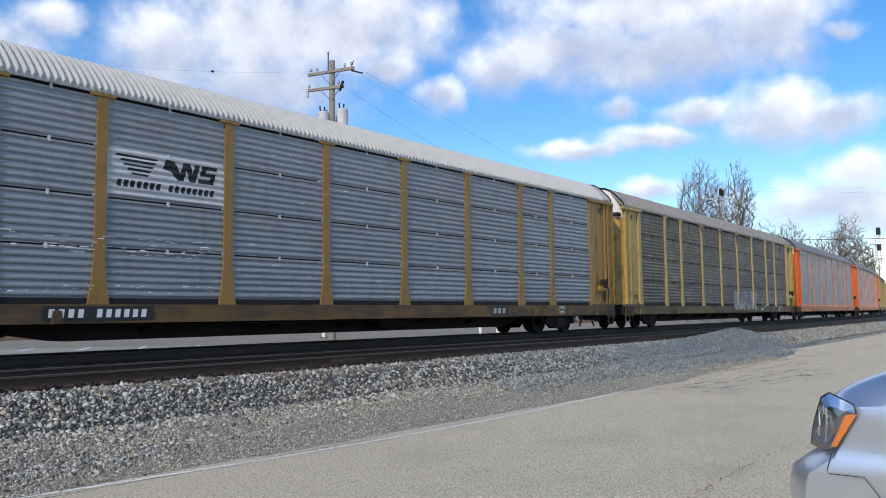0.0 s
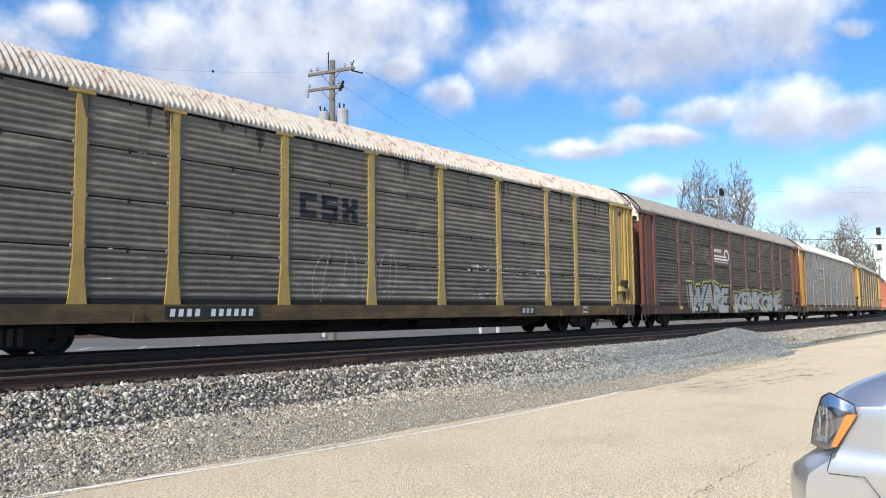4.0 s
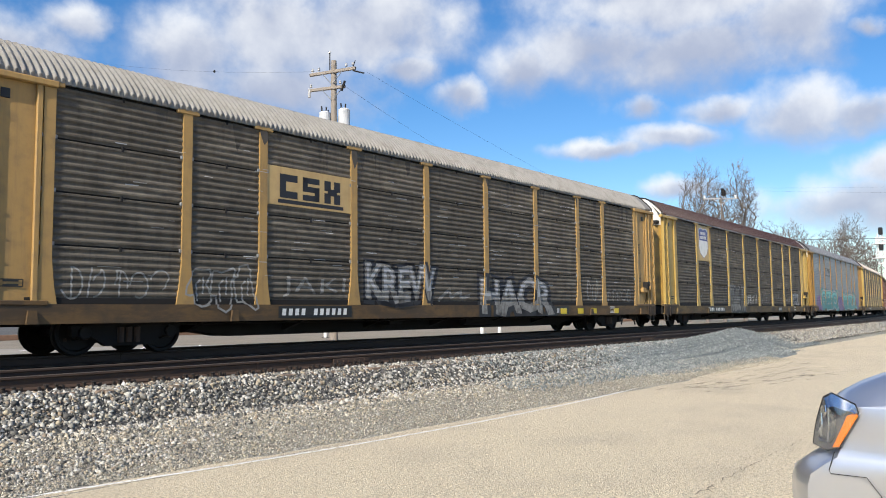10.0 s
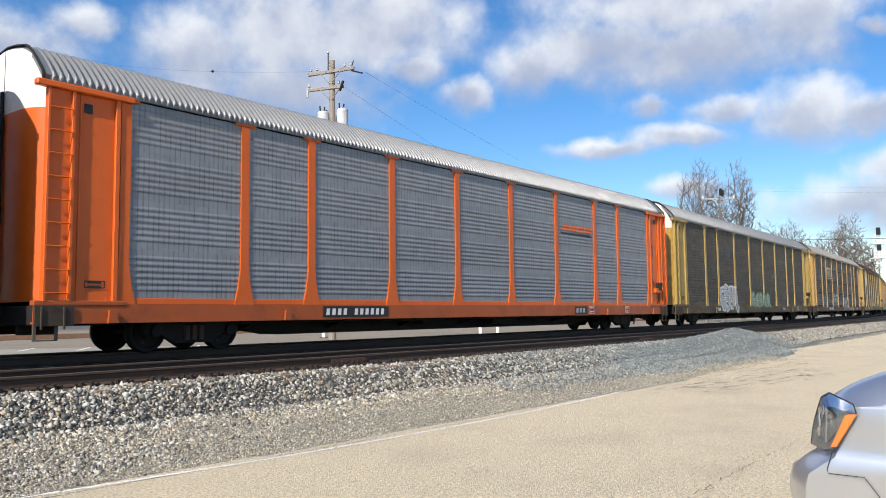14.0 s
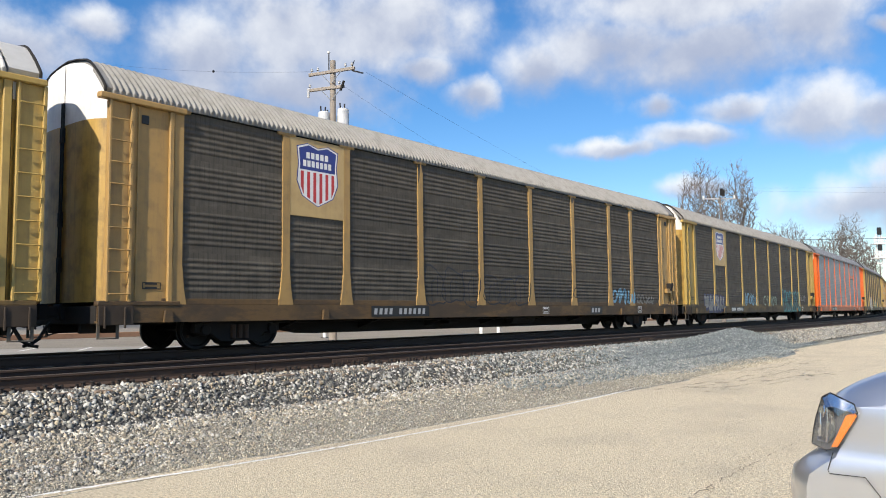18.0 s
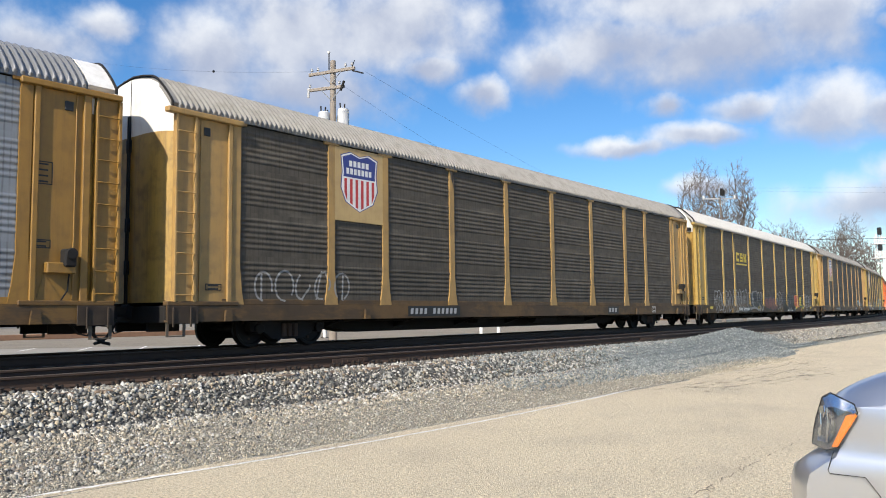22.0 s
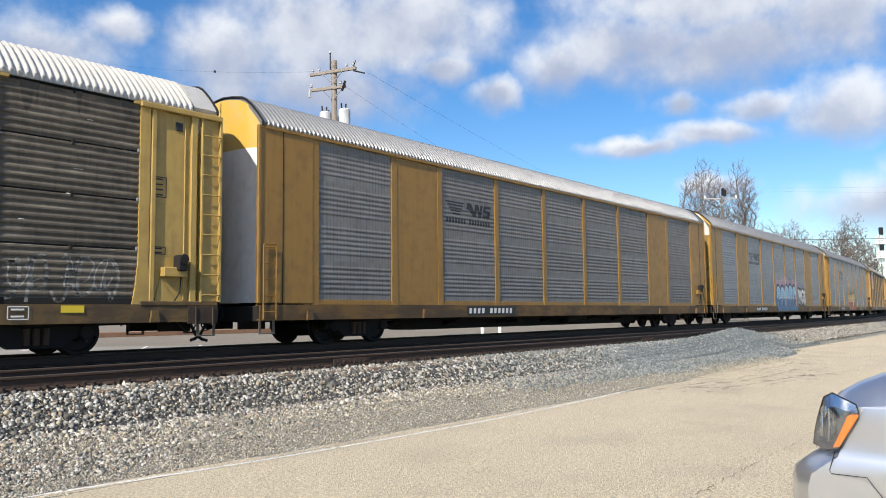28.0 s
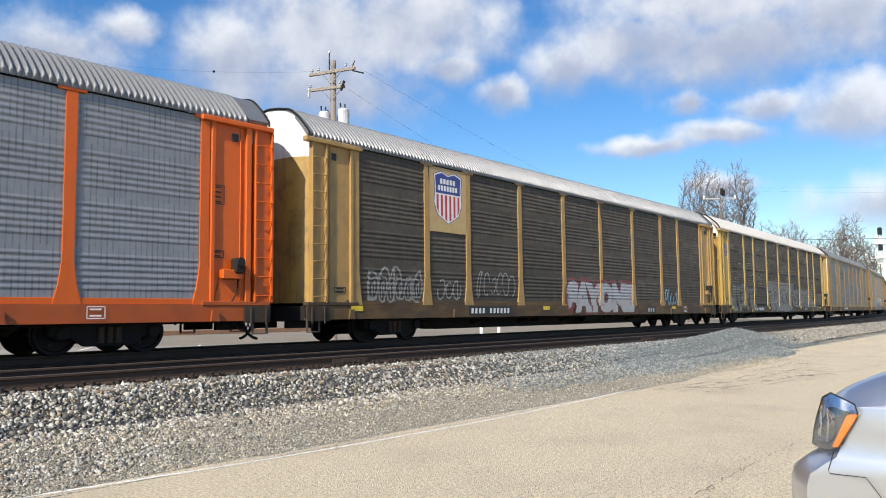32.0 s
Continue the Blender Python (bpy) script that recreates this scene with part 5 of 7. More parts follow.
def autorack(i, label, post, panel, roof, end=None, cap="white", style="ribbed", solid=False, foot=0.46, head=0.52, hood=None):
    """A covered wagon for new cars, in parts; i is its place in the train."""
    car = thing("autorack_wagon", label, "railway wagon", "wagons of the freight train")
    STYLE[0], FOOT[0] = style, foot
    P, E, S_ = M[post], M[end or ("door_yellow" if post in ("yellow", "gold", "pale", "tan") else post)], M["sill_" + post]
    pm = cached(("post", post, foot, head, style), lambda: post_mesh(P, foot, head, style))
    for x in POSTS:
        part("side_post", pm, car, (x, -1.43, 0))
        o = part("side_post", pm, car, (x, 1.43, 0))
        o.rotation_euler = (0, 0, math.pi)
    h = (Z1 - Z0) / SHEETS
    for b, (a, c) in enumerate(zip(POSTS[:-1], POSTS[1:])):
        w = round(c - a - PW, 3)
        if solid and b in (1, 7):
            m = cached(("solid", post, w), lambda: Mesh().box(-w / 2 - .02, w / 2 + .02, -0.03, 0.01, Z0 - .02, Z1, P, 0.01).data("solid_panel"))
            part("solid_panel", m, car, ((a + c) / 2, -1.43, 0))
        else:
            sm = cached(("sheet", panel, style, w), lambda: sheet_mesh(w, M[panel], style))
            for j in range(SHEETS):
                part("side_sheet", sm, car, ((a + c) / 2, -1.433, Z0 + j * h))
    far = cached(("far", panel, style), lambda: sheet_mesh(23.5, M[panel], style))
    for j in range(SHEETS):
        o = part("far_sheet", far, car, (0, 1.433, Z0 + j * h))
        o.rotation_euler = (0, 0, math.pi)
    for sx in (-1, 1):
        part("roof_seal", cached("seal", lambda: Mesh().tube([(0, y * 1.006, z + .045) for y, z in ARCH], 0.028, M["under"], 6).data("roof_seal")), car, (sx * 13.485, 0, 0))
    part("roof", cached(("roof", roof, hood), lambda: roof_mesh(M[roof], M[hood or roof])), car)
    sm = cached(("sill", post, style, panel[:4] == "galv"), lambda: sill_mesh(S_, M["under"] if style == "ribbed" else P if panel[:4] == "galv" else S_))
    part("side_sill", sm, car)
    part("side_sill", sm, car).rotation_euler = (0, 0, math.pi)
    part("underframe", cached("under", under_mesh), car)
    part("deck", cached("inner", inner_mesh), car)
    for turn in (0, math.pi):
        for side in (-1, 1):
            o = part("end_door", cached(("leaf", side, end or post, cap, style, roof == "roof_white"), lambda: leaf_mesh(side, E, M[cap], style == "ribbed" or roof == "roof_white")), car)
            o.rotation_euler = (0, 0, turn)
        o = part("coupler", cached("coupler", coupler_mesh), car)
        o.rotation_euler = (0, 0, turn)
        part("end_sill", cached("end_sill", end_sill_mesh), car).rotation_euler = (0, 0, turn)
        o = part("air_hose", cached("hose", hose_mesh), car)
        o.rotation_euler = (0, 0, turn)
    for sx in (-1, 1):
        for sy in (-1, 1):
            if solid:
                r = part("end_panel", cached(("flush", post), lambda: flush_end_mesh(P)), car, (sx * 12.36, sy * 1.50, 0))
                if sy > 0:
                    r.rotation_euler = (0, 0, math.pi)
                if (sx > 0) == (sy < 0):
                    r.scale = (-1, 1, 1)
                l = part("ladder", cached(("lowladder", post), lambda: low_ladder_mesh(P)), car, r.location)
                l.rotation_euler, l.scale = r.rotation_euler, r.scale
                for j in range(5):
                    part("rung", cached(("lowrung", post), lambda: Mesh().tube([(-1.1, -0.04, 0), (-0.74, -0.04, 0)], 0.012, P, 5).data("rung")), l, (0, 0, 0.8 + j * 0.36))
                part("sill_step", cached("step", step_mesh), car, (sx * 13.30, sy * 1.46, 0))
                continue
            edge = 0.54 if sx < 0 else 0.64
            l = part("ladder", cached(("ladder", post), lambda: ladder_mesh(P)), car, (-13.14 if sx < 0 else 13.36, sy * 1.50, 0))
            r = part("end_panel", cached(("recess", post, edge), lambda: recess_mesh(P, edge)), car, (sx * 12.36, sy * 1.50, 0))
            # near-black sheet added behind the end bay to stand in for slot shade
            part("end_lining", cached("end_lining", lambda: Mesh().box(-0.60, 0.60, -0.01, 0.01, 0.95, 4.95, M["under"]).data("end_lining")), car, (sx * 12.48, sy * 1.37, 0))
            part("channel", cached(("channel", post), lambda: Mesh().box(0.26, 0.36, -0.01, 0.06, 0.98, 4.90, P, 0.012).data("channel")), r)
            if sx > 0:
                part("edge_channel", cached(("edge", post), lambda: Mesh().box(-0.66, -0.52, -0.01, 0.06, 0.98, 4.90, P, 0.012).data("edge_channel")), r)
            part("seam_strip", cached(("seam", post), lambda: Mesh().box(-0.42, -0.39, 0.035, 0.06, 0.98, 4.90, P, 0.008).data("seam_strip")), r)
            part("vent", cached("vent", lambda: Mesh().box(-0.34, -0.18, 0.035, 0.06, 4.52, 4.70, M["black"], 0.01).data("vent")), r)
            part("header_beam", cached(("header", post), lambda: Mesh().box(-1.24, 0.62, -0.06, 0.10, 4.86, 4.98, P, 0.02).data("header_beam")), r)
            # foot beam in the dark sill colour, for the shade low on the wagon's end
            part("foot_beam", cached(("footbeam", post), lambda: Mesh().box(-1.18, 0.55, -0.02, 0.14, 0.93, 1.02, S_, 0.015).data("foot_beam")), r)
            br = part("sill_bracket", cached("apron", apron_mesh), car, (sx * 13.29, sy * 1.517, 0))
            if sy > 0:
                br.rotation_euler = (0, 0, math.pi)
            if (sx > 0) == (sy > 0):
                br.scale = (-1, 1, 1)
            part("sill_step", cached("step", step_mesh), car, (sx * 13.30, sy * 1.46, 0))
            if sy > 0:
                l.rotation_euler = r.rotation_euler = (0, 0, math.pi)
                if sx < 0:
                    r.scale = (-1, 1, 1)
            elif sx > 0:
                r.scale = (-1, 1, 1)
            for x, w in ((-0.225, 0.05), (0.22, 0.06)):
                part("stile", cached(("stile", post, w), lambda: stile_mesh(P, w)), l, (x, 0, 0))
            if sy < 0:
                for j in range(9):
                    part("rung", cached(("rung", post), lambda: rung_mesh(P)), l, (0, 0, 1.15 + j * 0.42))
    if solid:
        part("top_rail", cached(("toprail", post), lambda: rail_mesh(P)), car)
    part("hand_brake", cached(("brake", post), lambda: brake_mesh(P)), car, (12.55, -1.44, 0))
    for x in (-7.9, 7.9, -12.1, 12.1):
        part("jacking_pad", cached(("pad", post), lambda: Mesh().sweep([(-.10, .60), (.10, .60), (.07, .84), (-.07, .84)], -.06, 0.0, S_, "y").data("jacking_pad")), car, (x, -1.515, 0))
    if panel in ("dirty", "dirty_grid", "grey"):
        roof_stains(car, 300 + i, M["grime"])
    wheels = truck(car, -10.06) + truck(car, 10.06)
    TRAIN.append((i, car, wheels))
    return car


# ---- beyond the track ----
lot = Mesh()
lot.box(-60, 200, 24.0, 95.0, 0.0, 0.28, LOT)
tagged(new("parking_lot", lot.data("parking_lot")), "pale concrete parking lot beyond the track", "parking lot", kind="structure")
kerb = Mesh()
kerb.box(-60, 120, 50.0, 50.4, 0.28, 0.62, surface("weathered_timber_kerb", (0.30, 0.17, 0.10), 0.8), 0.03)
tagged(new("kerb", kerb.data("kerb")), "long reddish brown timber kerb at the lot's edge", "kerb", kind="structure")
lane = Mesh()
lane.add([(-10, 60.0, 0.288), (13.2, 36.2, 0.288), (19.8, 31.5, 0.288), (28.8, 27.8, 0.288), (120, 26.0, 0.288), (120, 94.0, 0.288), (-10, 94.0, 0.288)], [tuple(range(7))], EARTH)
tagged(new("back_lane", lane.data("back_lane")), "brownish dirt lane behind the parking bays", "lane", kind="structure")
for i in range(8):
    st = Mesh()
    x, y = 9.6 + i * 1.55, 36.5 - i * 1.75
    st.add([(x, y, 0.285), (x + .14, y, 0.285), (x + 2.9, y + 4.2, 0.285), (x + 2.76, y + 4.2, 0.285)], [(0, 1, 2, 3)], PAINT)
    tagged(new("parking_line", st.data("parking_line")), "white painted parking bay line on concrete", "road marking", "parking bay lines", "structure")


def bollard(x, y, z, h, r=0.09):
    b = thing("bollard", "short white bollard beyond the track", "bollard", "white bollards", pose(x, y, z))
    m = Mesh()
    m.disc(0, 0, [(0, r)] * 1 + [(h * .9, r), (h, r * .7)], M["paint_white"], 12)
    m.v = [(p[0], p[2], p[1]) for p in m.v]
    part("post", m, b)
    m = Mesh()
    m.box(-r * 1.5, r * 1.5, -r * 1.5, r * 1.5, 0, 0.04, M["under"], 0.01)
    part("base", m, b)
    return b


# ---- bare trees ----
BARK = surface("grey_bark", (0.18, 0.156, 0.138), 0.9, dirt=(0.08, 0.065, 0.055), dirt_amount=0.6, scale=4, bump=0.6)
TWIG = surface("brown_twigs", (0.165, 0.140, 0.124), 0.9, dirt=(0.07, 0.05, 0.043), dirt_amount=0.5)


def bare_tree(at, height, seed, label, half=2.2, low=0.42, count=420, twigs=3, fine=0.012):
    """A bare tree: branches reach out one after another to points spread through an uneven egg-shaped crown, and thicken by what they carry."""
    rng = random.Random(seed)
    tree = thing("tree", label, "tree", m=Matrix.Translation(at))
    mid, tall = height * (1 + low) / 2, height * (1 - low) / 2
    fork = height * low * 0.85
    pts, up = [Vector((0, 0, 0))], [-1]
    for i in range(1, 7):
        pts.append(Vector((rng.uniform(-.06, .06) * i, rng.uniform(-.06, .06) * i, fork * i / 6)))
        up.append(i - 1)
    knots = [(Vector((rng.gauss(0, 1), rng.gauss(0, 1), rng.gauss(.2, 1))).normalized(), rng.uniform(-.42, .30)) for _ in range(9)]
    goals = []
    while len(goals) < count:
        d = Vector((rng.gauss(0, 1), rng.gauss(0, 1), rng.gauss(0, 1))).normalized()
        reach = 1.0 + sum(k_ * max(0.0, d.dot(n_)) ** 6 for n_, k_ in knots)
        r = reach * rng.random() ** 0.40
        goals.append(Vector((d.x * half * r, d.y * half * r, mid + d.z * tall * r)))
    top = Vector((0, 0, fork))
    goals.sort(key=lambda q: (q - top).length + rng.uniform(0, 1.2))
    grid = np.zeros((len(pts) + count * 12, 3))
    grid[:len(pts)] = [p[:] for p in pts]
    heads = np.zeros_like(grid)
    heads[:, 2] = 1.0
    tips = []
    for q in goals:
        have = grid[3:len(pts)]
        way = np.array(q) - have
        far = np.linalg.norm(way, axis=1)
        straight = (way * heads[3:len(pts)]).sum(axis=1) / np.maximum(far, .01)
        gap = far * (2.7 - 1.7 * straight) + np.maximum(0, have[:, 2] - q.z + .1) * 1.2
        j = int(np.argmin(gap)) + 3
        p = pts[j]
        n = max(2, min(9, int((q - p).length / 0.45) + 1))
        side = Vector((rng.gauss(0, 1), rng.gauss(0, 1), rng.gauss(-.6, .5))) * (q - p).length * 0.05
        for i in range(1, n + 1):
            t = i / n
            grid[len(pts)] = (p + (q - p) * t + side * math.sin(math.pi * t) + Vector((rng.uniform(-.02, .02), rng.uniform(-.02, .02), rng.uniform(-.02, .02))))[:]
            heads[len(pts)] = (q - p).normalized()[:]
            pts.append(Vector(grid[len(pts)]))
            up.append(j)
            j = len(pts) - 1
        tips.append(j)
    load = [0] * len(pts)
    for j in tips:
        load[j] += 1
    for j in range(len(pts) - 1, 0, -1):
        load[up[j]] += load[j]
    trunk, crown = Mesh(), Mesh()
    for j in range(1, len(pts)):
        r0, r1 = fine * load[up[j]] ** .46, fine * load[j] ** .46
        big = j < 7
        (trunk if big else crown).tube([pts[up[j]], pts[j]], min(r0, r1 * 1.5), BARK if big or r1 > .05 else TWIG, 8 if big else 4 if r1 > .05 else 3, taper=r1)
    for j in tips:
        out = (pts[j] - pts[up[j]]).normalized()
        for _ in range(twigs):
            d = (out * .8 + Vector((rng.gauss(0, .5), rng.gauss(0, .5), rng.gauss(.25, .4)))).normalized()
            l = rng.uniform(.25, .75)
            base = pts[j].lerp(pts[up[j]], rng.random())
            crown.tube([base, base + d * l * .5 + Vector((0, 0, .03)), base + d * l + Vector((0, 0, .10))], fine * .8, TWIG, 3, taper=fine * .5)
    part("trunk", trunk, tree)
    part("crown", crown, tree)
    return tree


def bearing(px):
    """Ground direction for a sideways slope px from the camera's aim."""
    a = Vector((AIM.x, AIM.y)).normalized()
    r = Vector((a.y, -a.x))
    return (a + r * px).normalized()


def place(slope, dist, z=0.0):
    d = bearing(slope)
    return Vector((d.x * dist, d.y * dist, z))


# ---- power pole ----
def power_pole():
    at = place(-0.1415, 36.0)
    pole = thing("power_pole", "weathered wooden power pole with two crossarms and transformers", "power pole", m=Matrix.Translation(at))
    wood = surface("grey_pole_wood", (0.27, 0.235, 0.20), 0.85, dirt=(0.18, 0.15, 0.12), dirt_amount=0.5, streak=True)
    m = Mesh()
    m.tube([(0, 0, 0), (0, 0, 6), (0, 0, 13.4)], 0.19, wood, 12, taper=0.13)
    part("pole", m, pole)

    def arm(z, a, b, turn):
        m = Mesh()
        m.box(a, b, -0.17, -0.06, z - 0.07, z + 0.07, wood, 0.012)
        o = part("crossarm", m, pole)
        o.rotation_euler = (0, 0, turn)
        for x in (-0.55, 0.55):
            m = Mesh()
            m.tube([(x, -0.16, z - 0.04), (x * 0.12, -0.16, z - 0.55)], 0.022, M["galv_plain"], 5)
            part("brace", m, o)
        return o

    upper = arm(12.85, -1.25, 1.25, radians(-74))
    lower = arm(12.08, -1.2, 0.65, radians(-70))
    for o, z, xs in ((upper, 12.92, (-1.1, -0.75, 0.75, 1.1)), (lower, 12.15, (-1.15, 0.4))):
        for x in xs:
            m = Mesh()
            rings = [(0, 0.02), (0.08, 0.02), (0.09, 0.065), (0.15, 0.06), (0.16, 0.045), (0.20, 0.055), (0.23, 0.02)]
            m.disc(0, 0, rings, M["paint_grey"], 10)
            m.v = [(p[0], p[2], p[1]) for p in m.v]
            part("insulator", m, o, (x, -0.115, z))
    m = Mesh()
    m.tube([(-0.14, 0.12, 12.9), (-0.14, 0.12, 13.75)], 0.03, M["under"], 6)
    m.disc(-0.14, 13.8, [(0.07, 0.05), (0.17, 0.06)], M["paint_white"], 8)
    part("top_pin", m, pole)
    m = Mesh()
    m.tube([(-1.2, -0.2, 11.75), (-1.2, -0.2, 12.15)], 0.06, M["paint_grey"], 8)
    m.tube([(0.55, -0.25, 11.85), (0.70, -0.2, 12.3)], 0.06, M["under"], 8)
    m.tube([(1.1, -0.15, 12.75), (1.75, -0.3, 12.5)], 0.035, M["under"], 6)
    m.tube([(1.1, -0.15, 12.9), (1.3, -0.3, 13.15)], 0.02, M["under"], 6)
    part("cutout", m, pole).rotation_euler = (0, 0, radians(-72))
    for dx, dy, z in ((-0.31, 0.27, 9.95), (0.36, -0.31, 10.12), (0.25, 0.45, 9.9)):
        t = Mesh()
        rings = [(0, 0.24), (0.02, 0.27), (0.95, 0.27), (1.0, 0.22), (1.05, 0.10)]
        t.disc(0, 0, rings, surface("transformer_grey", (0.55, 0.56, 0.57), 0.45, dirt_amount=0.3), 18)
        t.v = [(p[0], p[2], p[1]) for p in t.v]
        o = part("transformer", t, pole, (dx, dy, z))
        b = Mesh()
        for a in (0.4, 2.4):
            b.tube([(0.13 * math.cos(a), 0.13 * math.sin(a), 1.0), (0.15 * math.cos(a), 0.15 * math.sin(a), 1.28)], 0.035, M["under"], 7)
        b.box(-0.03, 0.03, 0.26, 0.42, 0.25, 0.75, M["under"], 0.01)
        part("bushing", b, o)
    return at


POLE = power_pole()


def wire(name, a, b, sag, label, r=0.011, n=24):
    m = Mesh()
    a, b = Vector(a), Vector(b)
    pts = [a + (b - a) * (i / n) - Vector((0, 0, sag * 4 * (i / n) * (1 - i / n))) for i in range(n + 1)]
    m.tube(pts, r, M["black"], 4)
    return tagged(new(name, m.data(name)), label, "power line", "overhead wires")


for a, b, sag in (((23.19, 27.54, 12.85), (25.92, 54.11, 19.81), .25), ((25.0, 26.0, 12.95), (78.0, 41.0, 12.9), .3),
                  ((24.2, 26.6, 12.2), (66.0, 42.0, 12.1), .5), ((91.4, 30.2, 15.6), (105, 14.5, 15.6), .05), ((116.2, 32.6, 11.2), (126, 21, 11.2), .05), ((84.7, 30.4, 14.6), (99, 13.5, 14.1), .1)):
    wire("overhead_wire", a, b, sag, "thin dark overhead wire", 0.0045)
wire("overhead_wire", (105.4, 31.3, 10.6), (108.4, 17.0, 10.1), .05, "dark overhead cable beside the signal", 0.04)
tagged(new("wire_spacer", Mesh().disc(0, 0, [(-.06, .03), (-.03, .07), (.03, .07), (.06, .03)], M["black"], 10).data("wire_spacer")), "small dark spacer ball on an overhead wire", "wire spacer").location = (24.19, 37.3, 15.19)

# ---- silver pickup ----
def silver_car():
    k = Nodes("silver_metallic_paint")
    flake = k.noise(k.coords(False), 900, 1)
    k.put(k.b, "Base Color", k.mix(k.math("MULTIPLY", flake, 0.4), rgb((0.58, 0.595, 0.63)), rgb((0.72, 0.735, 0.77))))
    k.put(k.b, "Metallic", 0.85)
    k.put(k.b, "Roughness", 0.34)
    k.put(k.b, "Coat Weight", 0.8)
    k.put(k.b, "Coat Roughness", 0.04)
    silver = k.m
    k = Nodes("clear_lamp_lens")
    gloss = k.n("ShaderNodeBsdfGlossy", Color=(0.9, 0.95, 1, 1), Roughness=0.03)
    see = k.n("ShaderNodeBsdfTransparent", Color=(0.86, 0.88, 0.92, 1))
    both = k.n("ShaderNodeMixShader", i0=0.16, i1=see.outputs[0], i2=gloss.outputs[0])
    k.t.links.new(both.outputs[0], k.t.nodes["Material Output"].inputs[0])
    glass = k.m
    k = Nodes("amber_lens")
    k.put(k.b, "Base Color", (0.82, 0.20, 0.008, 1))
    k.put(k.b, "Roughness", 0.12)
    k.put(k.b, "Coat Weight", 1.0)
    amber = k.m
    chrome = plain("lamp_reflector", (0.75, 0.76, 0.78), 0.15, 1.0)
    tyre = plain("tyre_rubber", (0.02, 0.02, 0.021), 0.8)
    dark = plain("dark_window_glass", (0.02, 0.025, 0.03), 0.06)
    car = thing("pickup_truck", "silver metallic parked pickup with clear wraparound headlight", "pickup truck", m=pose(4.36, 1.36, 0))
    # local x runs across the vehicle, y forwards, z up
    W = 1.90
    nose = [(-.02, .30), (.05, .42), (.065, .55), (.062, .64), (.045, .705), (-.03, .765), (-.082, .80), (-.098, .845), (-.115, .92), (-.137, .99), (-.165, 1.06), (-.195, 1.105),
            (-.24, 1.135), (-.30, 1.17), (-.38, 1.205), (-.48, 1.24), (-.70, 1.27), (-1.0, 1.295), (-1.42, 1.32)]
    cols = [0.0, .012, .04, .09, .16, .25, .38, .60, W / 2]
    cols = cols + [W - x for x in cols[-2::-1]]

    def skin(x, y, z):
        d = min(x, W - x)
        back = 0.16 * max(0.0, 1 - d / 0.34) ** 2.2
        drop = 0.10 * max(0.0, 1 - d / 0.24) ** 2 * min(1.0, max(0.0, (z - 1.05) / 0.12))
        tuck = 0.028 * min(1.0, max(0.0, (z - 0.77) / 0.06))
        return (x + tuck * max(0.0, 1 - d / .2) * (1 if x < W / 2 else -1), y - back, z - drop)

    m = Mesh()
    v = [skin(x, y, z) for x in cols for y, z in nose]
    c = len(nose)
    m.add(v, [(i * c + j, i * c + j + 1, (i + 1) * c + j + 1, (i + 1) * c + j) for i in range(len(cols) - 1) for j in range(c - 1)], silver)
    for x0, sg in ((0.0, 1), (W, -1)):
        edge = [skin(x0, y, z) for y, z in nose]
        rows = [p for p in edge]
        n = 9
        v = []
        for p in rows:
            for i in range(n):
                t = (i / (n - 1)) ** 1.6
                y = p[1] + (-1.5 - p[1]) * t
                belly = 0.020 * math.exp(-((p[2] - 0.95) / 0.16) ** 2) * min(1, t * 5)
                v.append((p[0] - sg * belly, y, p[2] + 0.03 * t * (p[2] > 1.0)))
        m.add(v, [(j * n + i, j * n + i + 1, (j + 1) * n + i + 1, (j + 1) * n + i) for j in range(len(rows) - 1) for i in range(n - 1)], silver)
    part("body", m.data("body", True), car)

    # wraparound lamp: housing, reflector, amber marker and clear cover
    def wrap(y, z, out):
        inset = 0.0 if y < -0.26 else ((y + 0.26) / 0.16) ** 2 * 0.13
        return (inset - out + 0.012, y, z)

    lamp = [(-.236, 1.128), (-.346, 1.076), (-.359, 1.033), (-.30, .93), (-.262, .856), (-.20, .833), (-.101, .846), (-.12, .92), (-.141, .985), (-.19, 1.103)]

    def lens_mesh(name, pts, out, mat, rim=0.0):
        mm = Mesh()
        cy, cz = sum(p[0] for p in pts) / len(pts), sum(p[1] for p in pts) / len(pts)
        ring = [wrap(y, z, out) for y, z in pts]
        mid = [wrap(cy + (y - cy) * .5, cz + (z - cz) * .5, out + rim) for y, z in pts]
        cen = wrap(cy, cz, out + rim * 1.3)
        k2 = len(pts)
        mm.add(ring + mid + [cen], [(i, (i + 1) % k2, k2 + (i + 1) % k2, k2 + i) for i in range(k2)] + [(k2 + i, k2 + (i + 1) % k2, 2 * k2) for i in range(k2)], mat)
        return mm.data(name, True)

    grey_house = plain("lamp_housing_grey", (0.20, 0.205, 0.22), 0.22, 0.5)
    lampo = part("headlight", lens_mesh("headlight", lamp, 0.012, grey_house, -0.02), car)
    refl = [(-.17, 1.06), (-.245, 1.03), (-.255, .93), (-.215, .87), (-.14, .87), (-.155, .95)]
    part("reflector", lens_mesh("reflector", refl, 0.016, chrome, -0.03), lampo, label="chrome reflector")
    # chrome bars added inside the lamp for its bright upright reflections
    for y, z0, z1 in ((-.165, .90, 1.02), (-.205, .875, 1.05), (-.19, 1.0, 1.06)):
        bar = Mesh()
        bar.tube([wrap(y, z0, .022), wrap(y - .012, (z0 + z1) / 2, .026), wrap(y - .01, z1, .022)], .006, chrome, 6)
        part("chrome_trim", bar, lampo)
